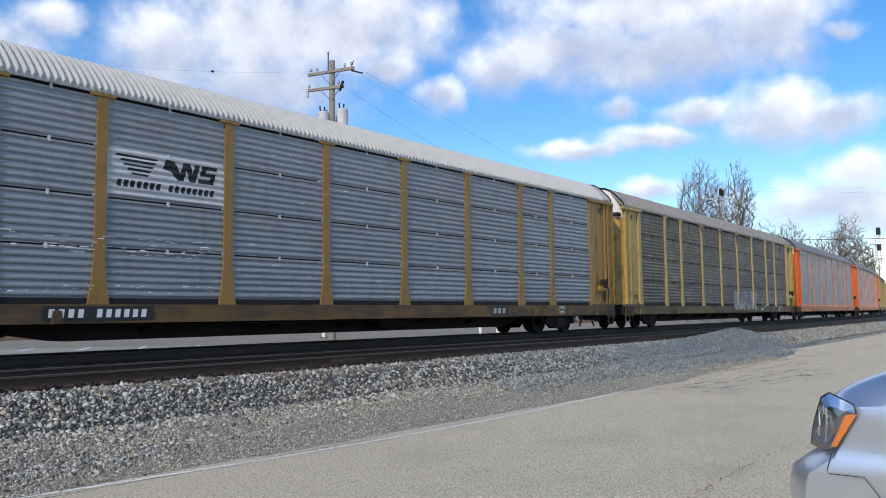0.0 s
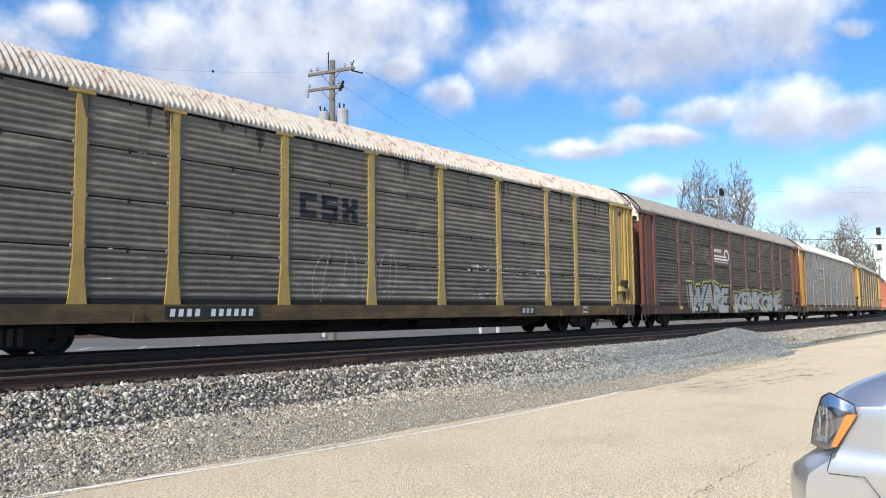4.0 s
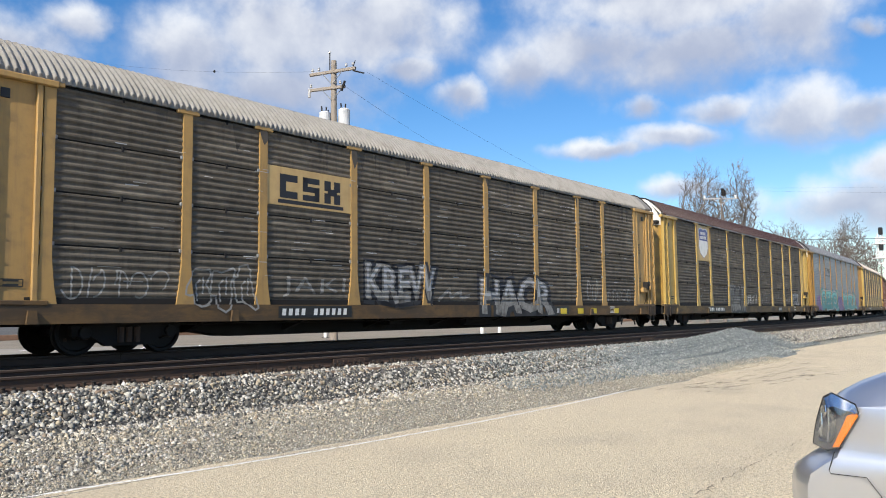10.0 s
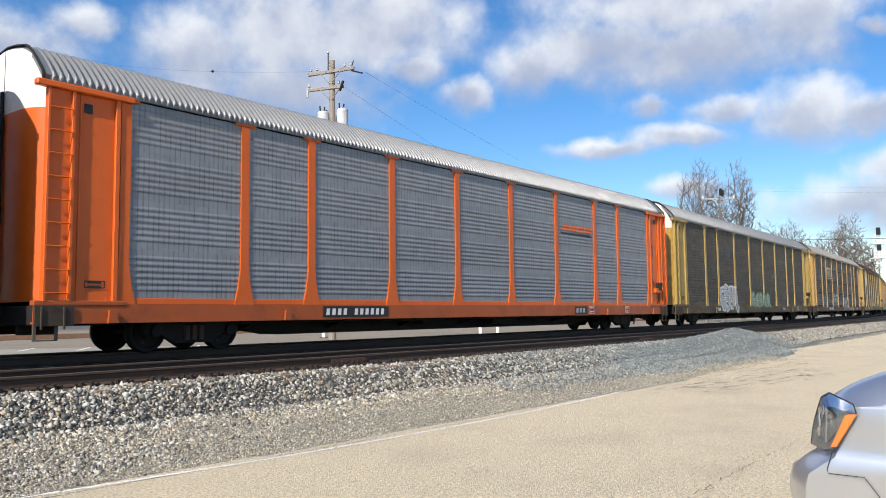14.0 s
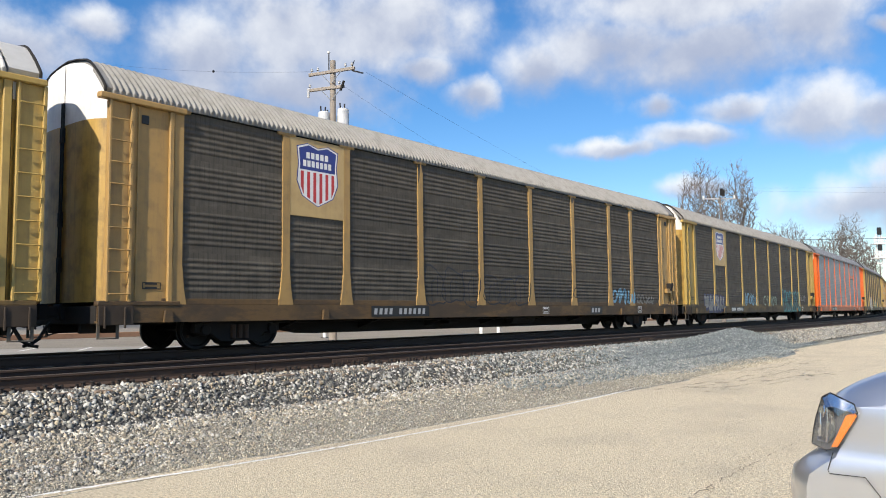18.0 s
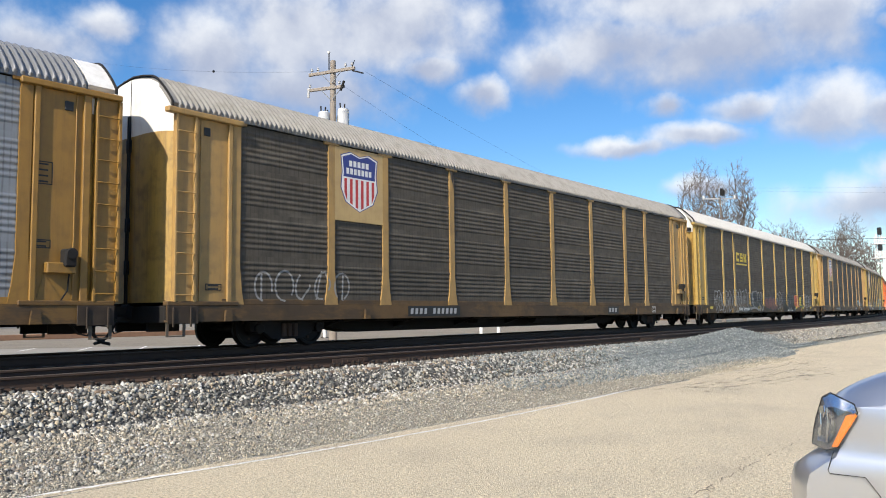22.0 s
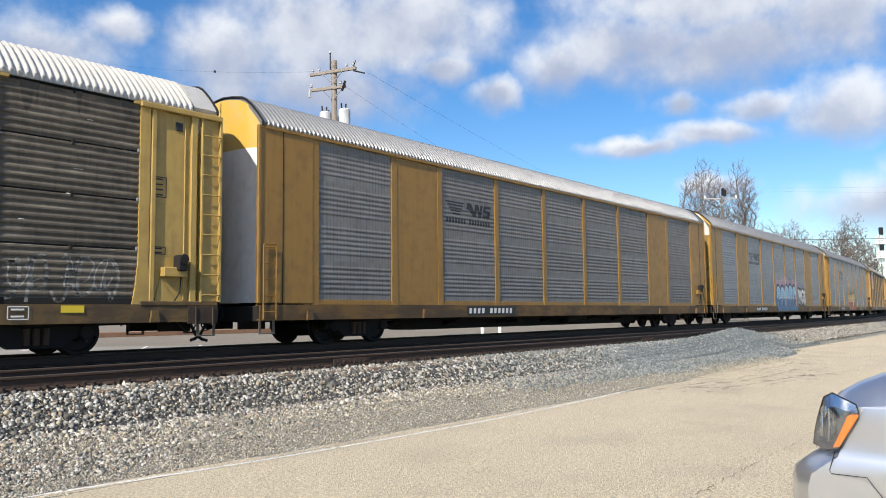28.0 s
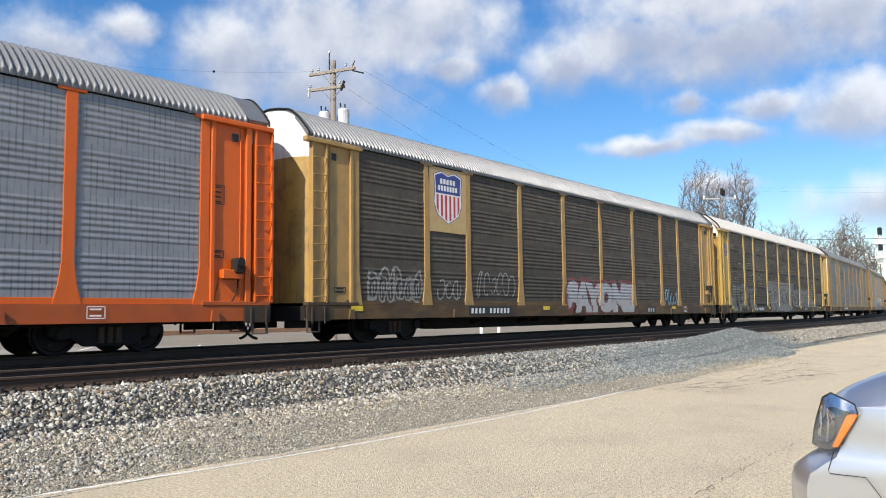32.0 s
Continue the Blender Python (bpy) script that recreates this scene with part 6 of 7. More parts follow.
    # mirror strip added, leaning back so the lens top shows a sky reflection
    glint = Mesh()
    rim_pts = [((-.192, 1.100), (-.215, 1.052)), ((-.236, 1.124), (-.250, 1.062)), ((-.290, 1.100), (-.295, 1.046)), ((-.346, 1.073), (-.335, 1.040)), ((-.356, 1.040), (-.345, 1.030))]
    glint.add([wrap(*p[0], .016) for p in rim_pts] + [wrap(*p[1], .044) for p in rim_pts], [(i, i + 1, 6 + i, 5 + i) for i in range(4)], chrome)
    part("lamp_brow", glint.data("lamp_brow", True), lampo, label="tilted chrome strip added for the sky's reflection on the lamp")
    part("amber_marker", lens_mesh("amber_marker", [(-.305, 1.016), (-.346, 1.036), (-.356, 1.02), (-.260, .860), (-.228, .854), (-.246, .888)], 0.024, amber, 0.004), lampo, label="amber side marker lens")
    part("lamp_cover", lens_mesh("lamp_cover", lamp, 0.034, glass, 0.018), lampo, label="clear lamp cover").visible_shadow = False
    mm = Mesh()
    mm.tube([wrap(y, z, 0.02) for y, z in lamp + lamp[:1]], 0.003, M["black"], 5)
    part("lamp_seal", mm, lampo)
    for name, pts in [("bumper_seam", [(-.238, .832), (-.205, .735), (-.214, .72), (-.38, .722), (-.44, .64), (-.5, .52)])]:
        mm = Mesh()
        mm.tube([wrap(y, z, 0.010 + 0.018 * (name == "bumper_seam") - 0.03 * (name == "hood_seam")) for y, z in pts], 0.0025, M["black"], 5)
        part(name, mm, car)
    m = Mesh()
    m.box(0.0, W, -5.2, -1.5, 0.42, 1.15, silver, 0.06)
    part("bed", m, car)
    m = Mesh()
    m.sweep([(-1.35, 1.14), (-2.05, 1.78), (-3.3, 1.80), (-3.75, 1.14)], 0.12, W - 0.12, dark, "x")
    part("cab", m, car)
    for y in (-0.95, -4.1):
        for x in (0.06, W - 0.30):
            w = Mesh()
            w.disc(0, 0, [(0, 0.22), (0.0, 0.34), (0.03, 0.38), (0.21, 0.38), (0.24, 0.34), (0.24, 0.2)], tyre, 24)
            w.v = [(p[1], p[0], p[2]) for p in w.v]
            o = part("wheel", w, car, (x, y, 0.38))
            r = Mesh()
            r.disc(0, 0, [(-0.01, 0.05), (0.01, 0.21), (0.03, 0.22)], chrome, 16)
            r.v = [(p[1], p[0], p[2]) for p in r.v]
            part("rim", r, o)
    return car


silver_car()


# ---- signal, far things ----
def signal_mast():
    at = place(0.5595, 131.0)
    s = thing("railway_signal", "white railway signal mast with ladder and platforms far along the line", "railway signal", m=Matrix.Translation(at) @ Matrix.Rotation(radians(-50), 4, "Z"))
    for x in (-0.35, 0.35):
        part("mast", Mesh().tube([(x, 0, 8.2), (x, 0, 12.6)], 0.10, M["paint_white"], 6), s)
    part("stem", Mesh().tube([(0, 0, 0), (0, 0, 8.3)], 0.10, BARK, 8, taper=0.08), s, label="slim grey stem")
    part("crosspiece", Mesh().box(-0.42, 0.42, -0.08, 0.08, 8.1, 8.3, M["paint_white"], 0.02), s)
    ladder = part("ladder", Mesh().box(-0.06, 0.06, 0.1, 0.16, 8.3, 12.4, M["paint_white"]), s)
    for j in range(8):
        part("rung", Mesh().box(-0.34, 0.34, 0.08, 0.13, 8.4 + j * .5, 8.46 + j * .5, M["paint_white"]), ladder)
    for z in (8.9, 11.0):
        deck = part("platform", Mesh().box(-1.0, 0.9, -0.6, 0.6, z, z + 0.16, M["paint_white"], 0.02), s)
        for x in (-0.95, -0.35, 0.25, 0.85):
            part("baluster", Mesh().tube([(x, -0.55, z), (x, -0.55, z + 1.0)], 0.06, M["paint_white"], 5), deck)
        for h in (.5, 1.0):
            part("handrail", Mesh().tube([(-1.0, -0.55, z + h), (0.9, -0.55, z + h)], 0.06, M["paint_white"], 5), deck)
    for z in (12.4, 10.1):
        part("signal_head", Mesh().box(-0.32, 0.32, -0.45, -0.1, z, z + 1.1, M["black"], 0.12), s)
    return s


signal_mast()

bare_tree(place(0.335, 92), 18.1, 5, "bare grey deciduous tree in winter behind the train", half=2.6, low=0.46, count=800, twigs=4)
bare_tree(place(0.312, 97), 15.4, 8, "bare branching winter tree behind the train", half=2.3, low=0.42, count=420)
bare_tree(place(0.356, 98), 16.8, 44, "bare branching winter tree behind the train", half=2.6, low=0.42, count=420)
bare_tree(place(0.383, 93), 18.0, 21, "bare winter tree with a round crown behind the train", half=2.0, low=0.44, count=650, twigs=4)
for sl, d, h, half, low, sd in ((0.414, 170, 19.8, 4.4, .35, 31), (0.436, 175, 21.0, 4.4, .35, 32), (0.455, 175, 18.8, 3.8, .35, 42), (0.473, 190, 17.0, 3.4, .3, 37), (0.495, 150, 16.0, 3.6, .3, 34), (0.5165, 155, 19.0, 2.6, .3, 35), (0.528, 150, 15.5, 2.8, .3, 36), (0.545, 160, 14, 2.6, .3, 39)):
    bare_tree(place(sl, d), h, sd, "distant bare tree above the wagons", half=half, low=low, count=620, twigs=5, fine=0.0155)


def far_pole():
    """A pole with a crossarm and a transformer among the trees."""
    p = thing("power_pole", "slim grey power pole with a crossarm and transformers among bare trees", "power pole", m=Matrix.Translation(place(0.358, 80)))
    part("pole", Mesh().tube([(0, 0, 0), (0, 0, 12.6)], 0.12, BARK, 8, taper=0.09), p)
    arm = part("crossarm", Mesh().box(-1.7, 1.5, -0.06, 0.06, 12.36, 12.48, M["paint_grey"], 0.01), p)
    arm.rotation_euler = (0, 0, radians(-50))
    for x in (-1.6, 1.4):
        part("insulator", Mesh().tube([(x, 0, 12.48), (x, 0, 12.74)], 0.09, M["paint_white"], 6), arm)
    for sx in (-1, 1):
        part("brace", Mesh().tube([(sx * .75, -.08, 12.36), (0, -.1, 11.8)], 0.04, M["paint_grey"], 5), arm)
    for x, h in ((-.22, .62), (.2, .5)):
        part("transformer", Mesh().tube([(x, -0.25, 12.7), (x, -0.25, 12.75 + h)], 0.15, M["under"], 10), p)


far_pole()

for sl, d in ((0.0473, 47), (0.0695, 47), (-0.152, 45)):
    p = place(sl, d)
    bollard(p.x, p.y, 0.28, 0.62, 0.11)

# ---- clouds ----
VIEW_AZ = math.atan2(AIM.y, AIM.x)
VIEW_EL = math.atan2(AIM.z, math.hypot(AIM.x, AIM.y))


def cloud_dome():
    k = Nodes("drifting_clouds")
    pos = k.n("ShaderNodeTexCoord").outputs["Object"]
    unit = k.n("ShaderNodeVectorMath", i0=pos)
    unit.operation = "NORMALIZE"
    u = unit.outputs[0]
    soft = k.n("ShaderNodeTexNoise", Vector=u, Scale=9.0, Detail=8, Roughness=0.6)
    fluff = k.n("ShaderNodeTexNoise", Vector=u, Scale=17.0, Detail=8, Roughness=0.54)
    sep = k.n("ShaderNodeSeparateXYZ", i0=u)
    az = k.math("SUBTRACT", k.math("ARCTAN2", sep.outputs[1], sep.outputs[0]), VIEW_AZ)
    el = k.math("ARCSINE", sep.outputs[2])
    sepc = k.n("ShaderNodeSeparateXYZ", i0=soft.outputs["Color"])
    az = k.math("ADD", az, k.math("MULTIPLY", k.math("SUBTRACT", sepc.outputs[0], 0.5), 0.07))
    el = k.math("ADD", el, k.math("MULTIPLY", k.math("SUBTRACT", sepc.outputs[1], 0.5), 0.045))
    total, lit, weigh = None, None, None
    # bearing to the right, height, half width, half height of each cloud (radians)
    blobs = [(-0.342, 0.316, 0.083, 0.060), (-0.232, 0.345, 0.134, 0.082), (-0.124, 0.360, 0.124, 0.060), (-0.224, 0.285, 0.113, 0.044), (-0.069, 0.311, 0.037, 0.019), (-0.227, 0.429, 0.239, 0.050), (-0.545, 0.307, 0.090, 0.040), (-0.470, 0.335, 0.045, 0.020),
             (0.174, 0.326, 0.124, 0.048), (0.298, 0.316, 0.147, 0.049), (0.269, 0.371, 0.190, 0.051), (0.406, 0.333, 0.083, 0.053), (0.083, 0.310, 0.055, 0.033), (-0.006, 0.280, 0.032, 0.019), (0.305, 0.423, 0.200, 0.037), (0.408, 0.231, 0.061, 0.035),
             (0.473, 0.223, 0.052, 0.025), (0.326, 0.241, 0.051, 0.017), (0.232, 0.252, 0.024, 0.016), (0.259, 0.214, 0.058, 0.015), (0.179, 0.204, 0.063, 0.011), (0.469, 0.118, 0.108, 0.031), (0.498, 0.152, 0.041, 0.024), (0.270, 0.146, 0.037, 0.014), (0.494, 0.316, 0.025, 0.012)]
    for b_az, b_el, w, h in blobs:
        dx = k.math("DIVIDE", k.math("ADD", az, b_az), w)
        dz = k.math("DIVIDE", k.math("SUBTRACT", el, b_el), h)
        d = k.math("SUBTRACT", 1.0, k.math("SQRT", k.math("ADD", k.math("MULTIPLY", dx, dx), k.math("MULTIPLY", dz, dz))))
        total = d if total is None else k.math("MAXIMUM", total, d)
        near = k.ramp(d, -0.6, 0.5)
        shade = k.math("MULTIPLY", near, dz)
        lit = shade if lit is None else k.math("ADD", lit, shade)
        weigh = near if weigh is None else k.math("ADD", weigh, near)
    lit = k.math("DIVIDE", lit, k.math("ADD", weigh, 0.15))
    dens = k.math("ADD", total, k.math("MULTIPLY", k.math("SUBTRACT", fluff.outputs["Fac"], 0.5), 1.5))
    dens = k.math("ADD", dens, k.math("MULTIPLY", k.math("SUBTRACT", soft.outputs["Fac"], 0.5), 0.9))
    inside = k.math("SUBTRACT", 1.0, k.ramp(k.math("ABSOLUTE", az), 0.75, 1.0))
    # loose fair-weather clouds all round, but open sky about the sun
    around = k.math("SUBTRACT", k.math("MULTIPLY", soft.outputs["Fac"], 3.0), 1.75)
    dens = k.math("ADD", k.math("MULTIPLY", dens, inside), k.math("MULTIPLY", around, k.math("SUBTRACT", 1.0, inside)))
    cover = k.math("MULTIPLY", k.ramp(dens, -0.50, 0.75), 0.93)
    sunward = k.n("ShaderNodeVectorMath", i0=u, i1=SUN_DIR)
    sunward.operation = "DOT_PRODUCT"
    cover = k.math("MULTIPLY", cover, k.math("SUBTRACT", 1.0, k.ramp(sunward.outputs["Value"], 0.80, 0.93)))
    # the cloud that has the sun behind it at first, and drifts off it
    side = k.math("ARCTAN2", sep.outputs[1], sep.outputs[0])
    edge = SUN_AZ - 2 * math.pi + 0.00235 * 2.55
    veil = k.math("SUBTRACT", 1.0, k.ramp(side, edge - 0.0035, edge + 0.0035))
    veil = k.math("MULTIPLY", veil, k.ramp(sunward.outputs["Value"], 0.90, 0.97))
    cover = k.math("MAXIMUM", cover, k.math("MULTIPLY", veil, 0.62))
    # thick middles are greyer than thin edges
    lit = k.math("SUBTRACT", lit, k.math("MULTIPLY", k.ramp(total, 0.15, 0.9), 0.35))
    tone = k.ramp(k.math("ADD", lit, k.math("MULTIPLY", k.math("SUBTRACT", fluff.outputs["Fac"], 0.5), 2.0)), -0.9, 0.9)
    col = k.mix(tone, rgb((0.46, 0.51, 0.65)), rgb((0.955, 0.975, 1.0)))
    glow = k.n("ShaderNodeEmission", Color=col, Strength=0.74)
    clear = k.n("ShaderNodeBsdfTransparent")
    mixed = k.n("ShaderNodeMixShader", i0=cover, i1=clear.outputs[0], i2=glow.outputs[0])
    k.t.links.new(mixed.outputs[0], k.t.nodes["Material Output"].inputs[0])
    bm = bmesh.new()
    bmesh.ops.create_uvsphere(bm, u_segments=64, v_segments=32, radius=3200)
    bmesh.ops.delete(bm, geom=[f for f in bm.faces if f.calc_center_median().z < -350], context="FACES")
    m = Mesh()
    m.take(bm, k.m)
    ob = new("clouds", m.data("clouds", True))
    return tagged(ob, "white and grey fair-weather cumulus clouds drifting in a blue sky", "clouds", kind="structure")


CLOUDS = cloud_dome()

# ---- emblems and boards ----
def board(car, bay, z0, z1, mat, shapes, label):
    """A painted board in one bay with plain shapes on it, given in fractions of the board."""
    a, b = POSTS[bay] + PW / 2, POSTS[bay + 1] - PW / 2
    under_ = car
    if mat:
        under_, a, b = hang_board(car, bay, z0, z1, mat)
    m = Mesh()
    for poly, pm in shapes:
        (flat if mat else paint)(m, [(a + (b - a) * x, z0 + (z1 - z0) * z) for x, z in poly], pm, 2)
    return part("emblem", m, under_, label=label)


def rect(x0, x1, z0, z1, lean=0.0):
    return [(x0, z0), (x1, z0), (x1 + lean, z1), (x0 + lean, z1)]


def block_letter(x0, x1, z0, z1, hole=0):
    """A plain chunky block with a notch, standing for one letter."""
    w, h = x1 - x0, z1 - z0
    if hole == 0:
        return [[(x0, z0), (x1, z0), (x1, z0 + h * .3), (x0 + w * .35, z0 + h * .3), (x0 + w * .35, z0 + h * .7), (x1, z0 + h * .7), (x1, z1), (x0, z1)]]
    if hole == 1:
        return [rect(x0, x1, z0, z0 + h * .25), rect(x0, x1, z0 + h * .38, z0 + h * .62), rect(x0, x1, z0 + h * .75, z1), rect(x1 - w * .3, x1, z0, z0 + h * .6), rect(x0, x0 + w * .3, z0 + h * .5, z1)]
    return [rect(x0, x0 + w * .4, z0, z0 + h * .45), rect(x0 + w * .6, x1, z0, z0 + h * .45), rect(x0 + w * .2, x0 + w * .8, z0 + h * .35, z0 + h * .65), rect(x0, x0 + w * .4, z0 + h * .55, z1), rect(x0 + w * .6, x1, z0 + h * .55, z1)]


def three_blocks(mat, z0=.28, z1=.9, line=None):
    out = [(p, mat) for i, hole in enumerate((0, 1, 2)) for p in block_letter(.14 + i * .26, .34 + i * .26, z0, z1, hole)]
    if line is not None:
        out += [(rect(.12, .90, line, line + .10), mat)]
    return out


def number(car, x, n=11, width=2.1, back="black", mat="paint_white"):
    return bars(car, x, 0.71, width, 0.155, n, M[mat], M[back], gap=0.42)


def patches(car, xs, mat="paint_yellow", z0=0.80, z1=0.93, w=0.42):
    """Bright reflector strips along the sill."""
    for x in xs:
        m = Mesh()
        paint(m, rect(x, x + w, z0, z1), M[mat], 3)
        part("reflector_strip", m, car)


def placard(car, x, z, w, h, n=3, dark="black"):
    """A small stencilled box of unreadable print on an end panel or the sill."""
    m = Mesh()
    d = -1.454 if z > 1.0 else -1.520
    for a, b, c, e in ((x, x + w, z, z + .02), (x, x + w, z + h - .02, z + h), (x, x + .02, z, z + h), (x + w - .02, x + w, z, z + h)):
        m.add([(a, d, c), (b, d, c), (b, d, e), (a, d, e)], [(0, 1, 2, 3)], M[dark])
    for i in range(n):
        zz = z + h * (i + .5) / n - .015
        m.add([(x + .06, d, zz), (x + w - .08, d, zz), (x + w - .08, d, zz + .03), (x + .06, d, zz + .03)], [(0, 1, 2, 3)], M[dark])
    return part("placard", m, car)


def streaks(car, x0, x1, z0, z1, n, mat, seed, length=0.35, w=0.025):
    """Rows of worn perforations and scuffs, the light they catch painted as pale flecks."""
    rng = random.Random(seed)
    m = Mesh()
    for _ in range(n):
        x, z = rng.uniform(x0, x1), rng.uniform(z0, z1)
        paint(m, rect(x, x + rng.uniform(.2, 1) * length, z, z + w * rng.uniform(.4, 1)), mat, 1)
    return tagged(part("scuff_marks", m, car), kind="stuff")


def common(car, seed, ends=True):
    placard(car, -12.62, 1.25, .40, .14, 2)
    if ends:
        placard(car, 12.02, 3.1, .34, .42, 4)
        placard(car, 12.04, 1.95, .32, .16, 2)
    placard(car, 9.4, .68, .36, .24, 2, "paint_white")
    bars(car, 5.45, .70, .72, .16, 3, M["paint_grey"], M["black"], gap=.35)


# ---- the train, from its head ----
W_, K_, G_ = M["paint_white"], M["paint_black"], M["paint_grey"]
SIL = surface("chrome_spray_paint", (0.43, 0.43, 0.44), 0.45, 0.3, dirt_amount=0.3)
WORN = surface("half_worn_grey_spray_paint", (0.27, 0.265, 0.25), 0.65, dirt=(0.10, 0.092, 0.08), dirt_amount=0.9, scale=5, streak=True)
FAINT = surface("worn_white_spray_paint", (0.30, 0.30, 0.288), 0.65, dirt=(0.2, 0.19, 0.18), dirt_amount=0.6, scale=9)

c = autorack(-2, "orange autorack wagon with grey side sheets far down the line", "orange", "galv", "roof_galv", style="new")
c = autorack(-1, "dark autorack wagon with yellow posts far down the line", "yellow", "dirty", "roof_grey")
c = autorack(0, "orange autorack wagon with clean grey side sheets", "orange", "galv", "roof_galv", style="new")
c = autorack(1, "orange autorack wagon with galvanised side sheets and roof", "orange", "galv", "roof_galv", style="new", foot=0.5)

c = autorack(2, "yellow autorack wagon with dull grey sheets and white graffiti", "yellow", "grey", "roof_grey", foot=0.38)
graffiti(c, 0.5, 5.0, 0.85, 1.75, 6, FAINT, G_, seed=4, rough=.12)
tag(c, 6.0, 10.5, .9, 2.0, FAINT, 1, 0.09)
common(c, 2)

c = autorack(3, "golden yellow autorack wagon with clean grey sheets and white emblem board", "gold", "galv_plain", "roof_white", foot=0.44)
horse(c, 2, 3.48, 1.0, True)
number(c, -8.05, width=1.95)
streaks(c, -8.9, -4.5, 1.90, 2.25, 60, W_, 3, .22, .02)
streaks(c, -8.9, -4.5, 1.15, 1.35, 24, W_, 13, .12, .02)
streaks(c, -4.2, 1.2, 1.1, 4.6, 50, W_, 5, .25, .012)
tag(c, 9.3, 9.6, 3.4, 4.3, G_, 7, .02, dense=3)
common(c, 3)

c = autorack(4, "oxide brown autorack wagon with weathered sheets and silver graffiti", "brown", "dirty", "roof_grey", foot=0.42)
board(c, 3, 3.1, 4.05, M["brown"], [(rect(.05 + i * .065, .095 + i * .065, .68, .86), W_) for i in range(7)] + [(rect(.0, .80, .42, .52), W_), (rect(.0, .88, .26, .36), W_), (rect(.0, .88, .14, .18), W_)]
      + [([(.80 + .17 * r * math.cos(a), .50 + .42 * r * math.sin(a)) for r, a in [(1, math.pi * j / 12 - .5) for j in range(15)] + [(.68, math.pi * j / 12 - .5) for j in range(14, -1, -1)]], W_)],
      "brown board with white stripes and a white wheel arc")
letters(c, "WARE", -8.1, -2.1, 0.70, 1.98, [(.155, M["paint_green_pale"], -.05, .05, 0, 1), (.15, K_, .03, -.04, 0, 1), (.055, SIL, -.01, .01, 0, 1)], lean=.35, sway=.08, lines=K_, seed=3, label="silver and black spray-painted graffiti edged in green")
letters(c, "KEMKOME", -0.9, 8.7, 0.68, 1.72, [(.155, M["paint_green_pale"], -.04, .04, 0, 1), (.15, K_, .03, -.03, 0, 1), (.055, SIL, -.01, .01, 0, 1)], lean=.3, sway=.08, lines=K_, seed=5, label="silver and black spray-painted graffiti edged in green")
number(c, -7.6)
patches(c, (-9.3, -5.9, -1.4, 1.6, 4.4, 10.2))
streaks(c, -8, 8, 1.9, 4.5, 60, G_, 6, .4, .015)
common(c, 4)

c = autorack(5, "yellow autorack wagon with grey sheets and a rusting white roof", "yellow", "grey", "roof_rust", cap="roof_rust", foot=0.38)
tag(c, -3.4, -0.4, 1.05, 2.35, FAINT, 14, .035, dense=4)
board(c, 3, 2.9, 3.9, None, three_blocks(K_, .15, .75), "dark faded block lettering shapes")
number(c, -7.2)
streaks(c, 2.6, 7.2, 1.95, 2.2, 50, W_, 8, .22, .018)
streaks(c, 2.6, 5.4, 1.12, 1.35, 20, W_, 18, .2, .016)
streaks(c, -9, 10, 1.2, 4.6, 40, W_, 28, .3, .010)
common(c, 5)

c = autorack(6, "golden autorack wagon with blue-grey sheets and teal graffiti", "gold", "galv", "roof_galv", style="new", foot=0.34, head=.3)
horse(c, 2, 3.62)
for j, (a, b) in enumerate(((-10.7, -9.3), (-1.1, 1.5), (9.3, 10.4))):
    bubble(c, a, b, 0.64, 1.75, 2, M["paint_purple"], M["paint_navy"] if j == 1 else M["paint_purple"], M["paint_purple"], None, None, 20 + j, label="mauve spray-painted shapes")
bubble(c, -9.5, -1.1, 0.64, 2.32, 4, M["paint_teal"], M["paint_navy"], M["paint_teal"], None, None, 21, label="teal sprayed ground of the graffiti edged in navy")
letters(c, "GEBO", -9.3, -1.3, 0.78, 2.2, [(.12, G_, 0, 0, 0, 1), (.07, M["paint_teal"], .03, -.02, 0, 1), (.0, M["paint_teal_light"], -.03, .04, .62, 1)], gap=.82, sway=.03, seed=2, label="teal letters lined in white", over=18)
bubble(c, 1.5, 9.4, 0.64, 2.22, 4, M["paint_teal"], M["paint_navy"], M["paint_teal"], None, None, 22, label="teal sprayed ground of the graffiti edged in navy")
letters(c, "BOZO", 1.8, 9.2, 0.76, 2.02, [(.12, G_, 0, 0, 0, 1), (.07, M["paint_teal"], .03, -.02, 0, 1), (.0, M["paint_teal_light"], -.03, .04, .62, 1)], gap=.82, sway=.03, seed=4, label="teal letters lined in white", over=18)
number(c, -6.7, mat="paint_grey")
common(c, 6)

c = autorack(7, "yellow autorack wagon with weathered sheets and a brown roof", "yellow", "dirty", "roof_brown", foot=0.44, hood="white")
shield(c, 1, False)
number(c, -7.8, width=2.5)
graffiti(c, -4.1, -1.6, 0.66, 1.95, 3, WORN, K_, None, WORN, 33, rough=.12, label="faded pale block of graffiti")
tag(c, -1.1, 0.9, 1.05, 1.65, W_, 31, .035, dense=6)
tag(c, 1.5, 3.9, 1.05, 1.75, WORN, 32, .03)
letters(c, "SAK", 9.25, 10.9, 1.1, 1.75, [(.12, SIL, 0, 0, 0, 1), (.03, K_, 0, 0, 0, 1)], seed=3, label="small white and black graffiti")
ends = Mesh()
for i in range(190):
    x = -12.95 + i * .1355
    ends.box(x, x + .075, -1.517, -1.497, 4.985, 5.045, M["faded_white"])
tagged(part("cream_trim", ends, c, label="cream ends of the roof ribs above the sheets"), kind="stuff")
rng = random.Random(77)
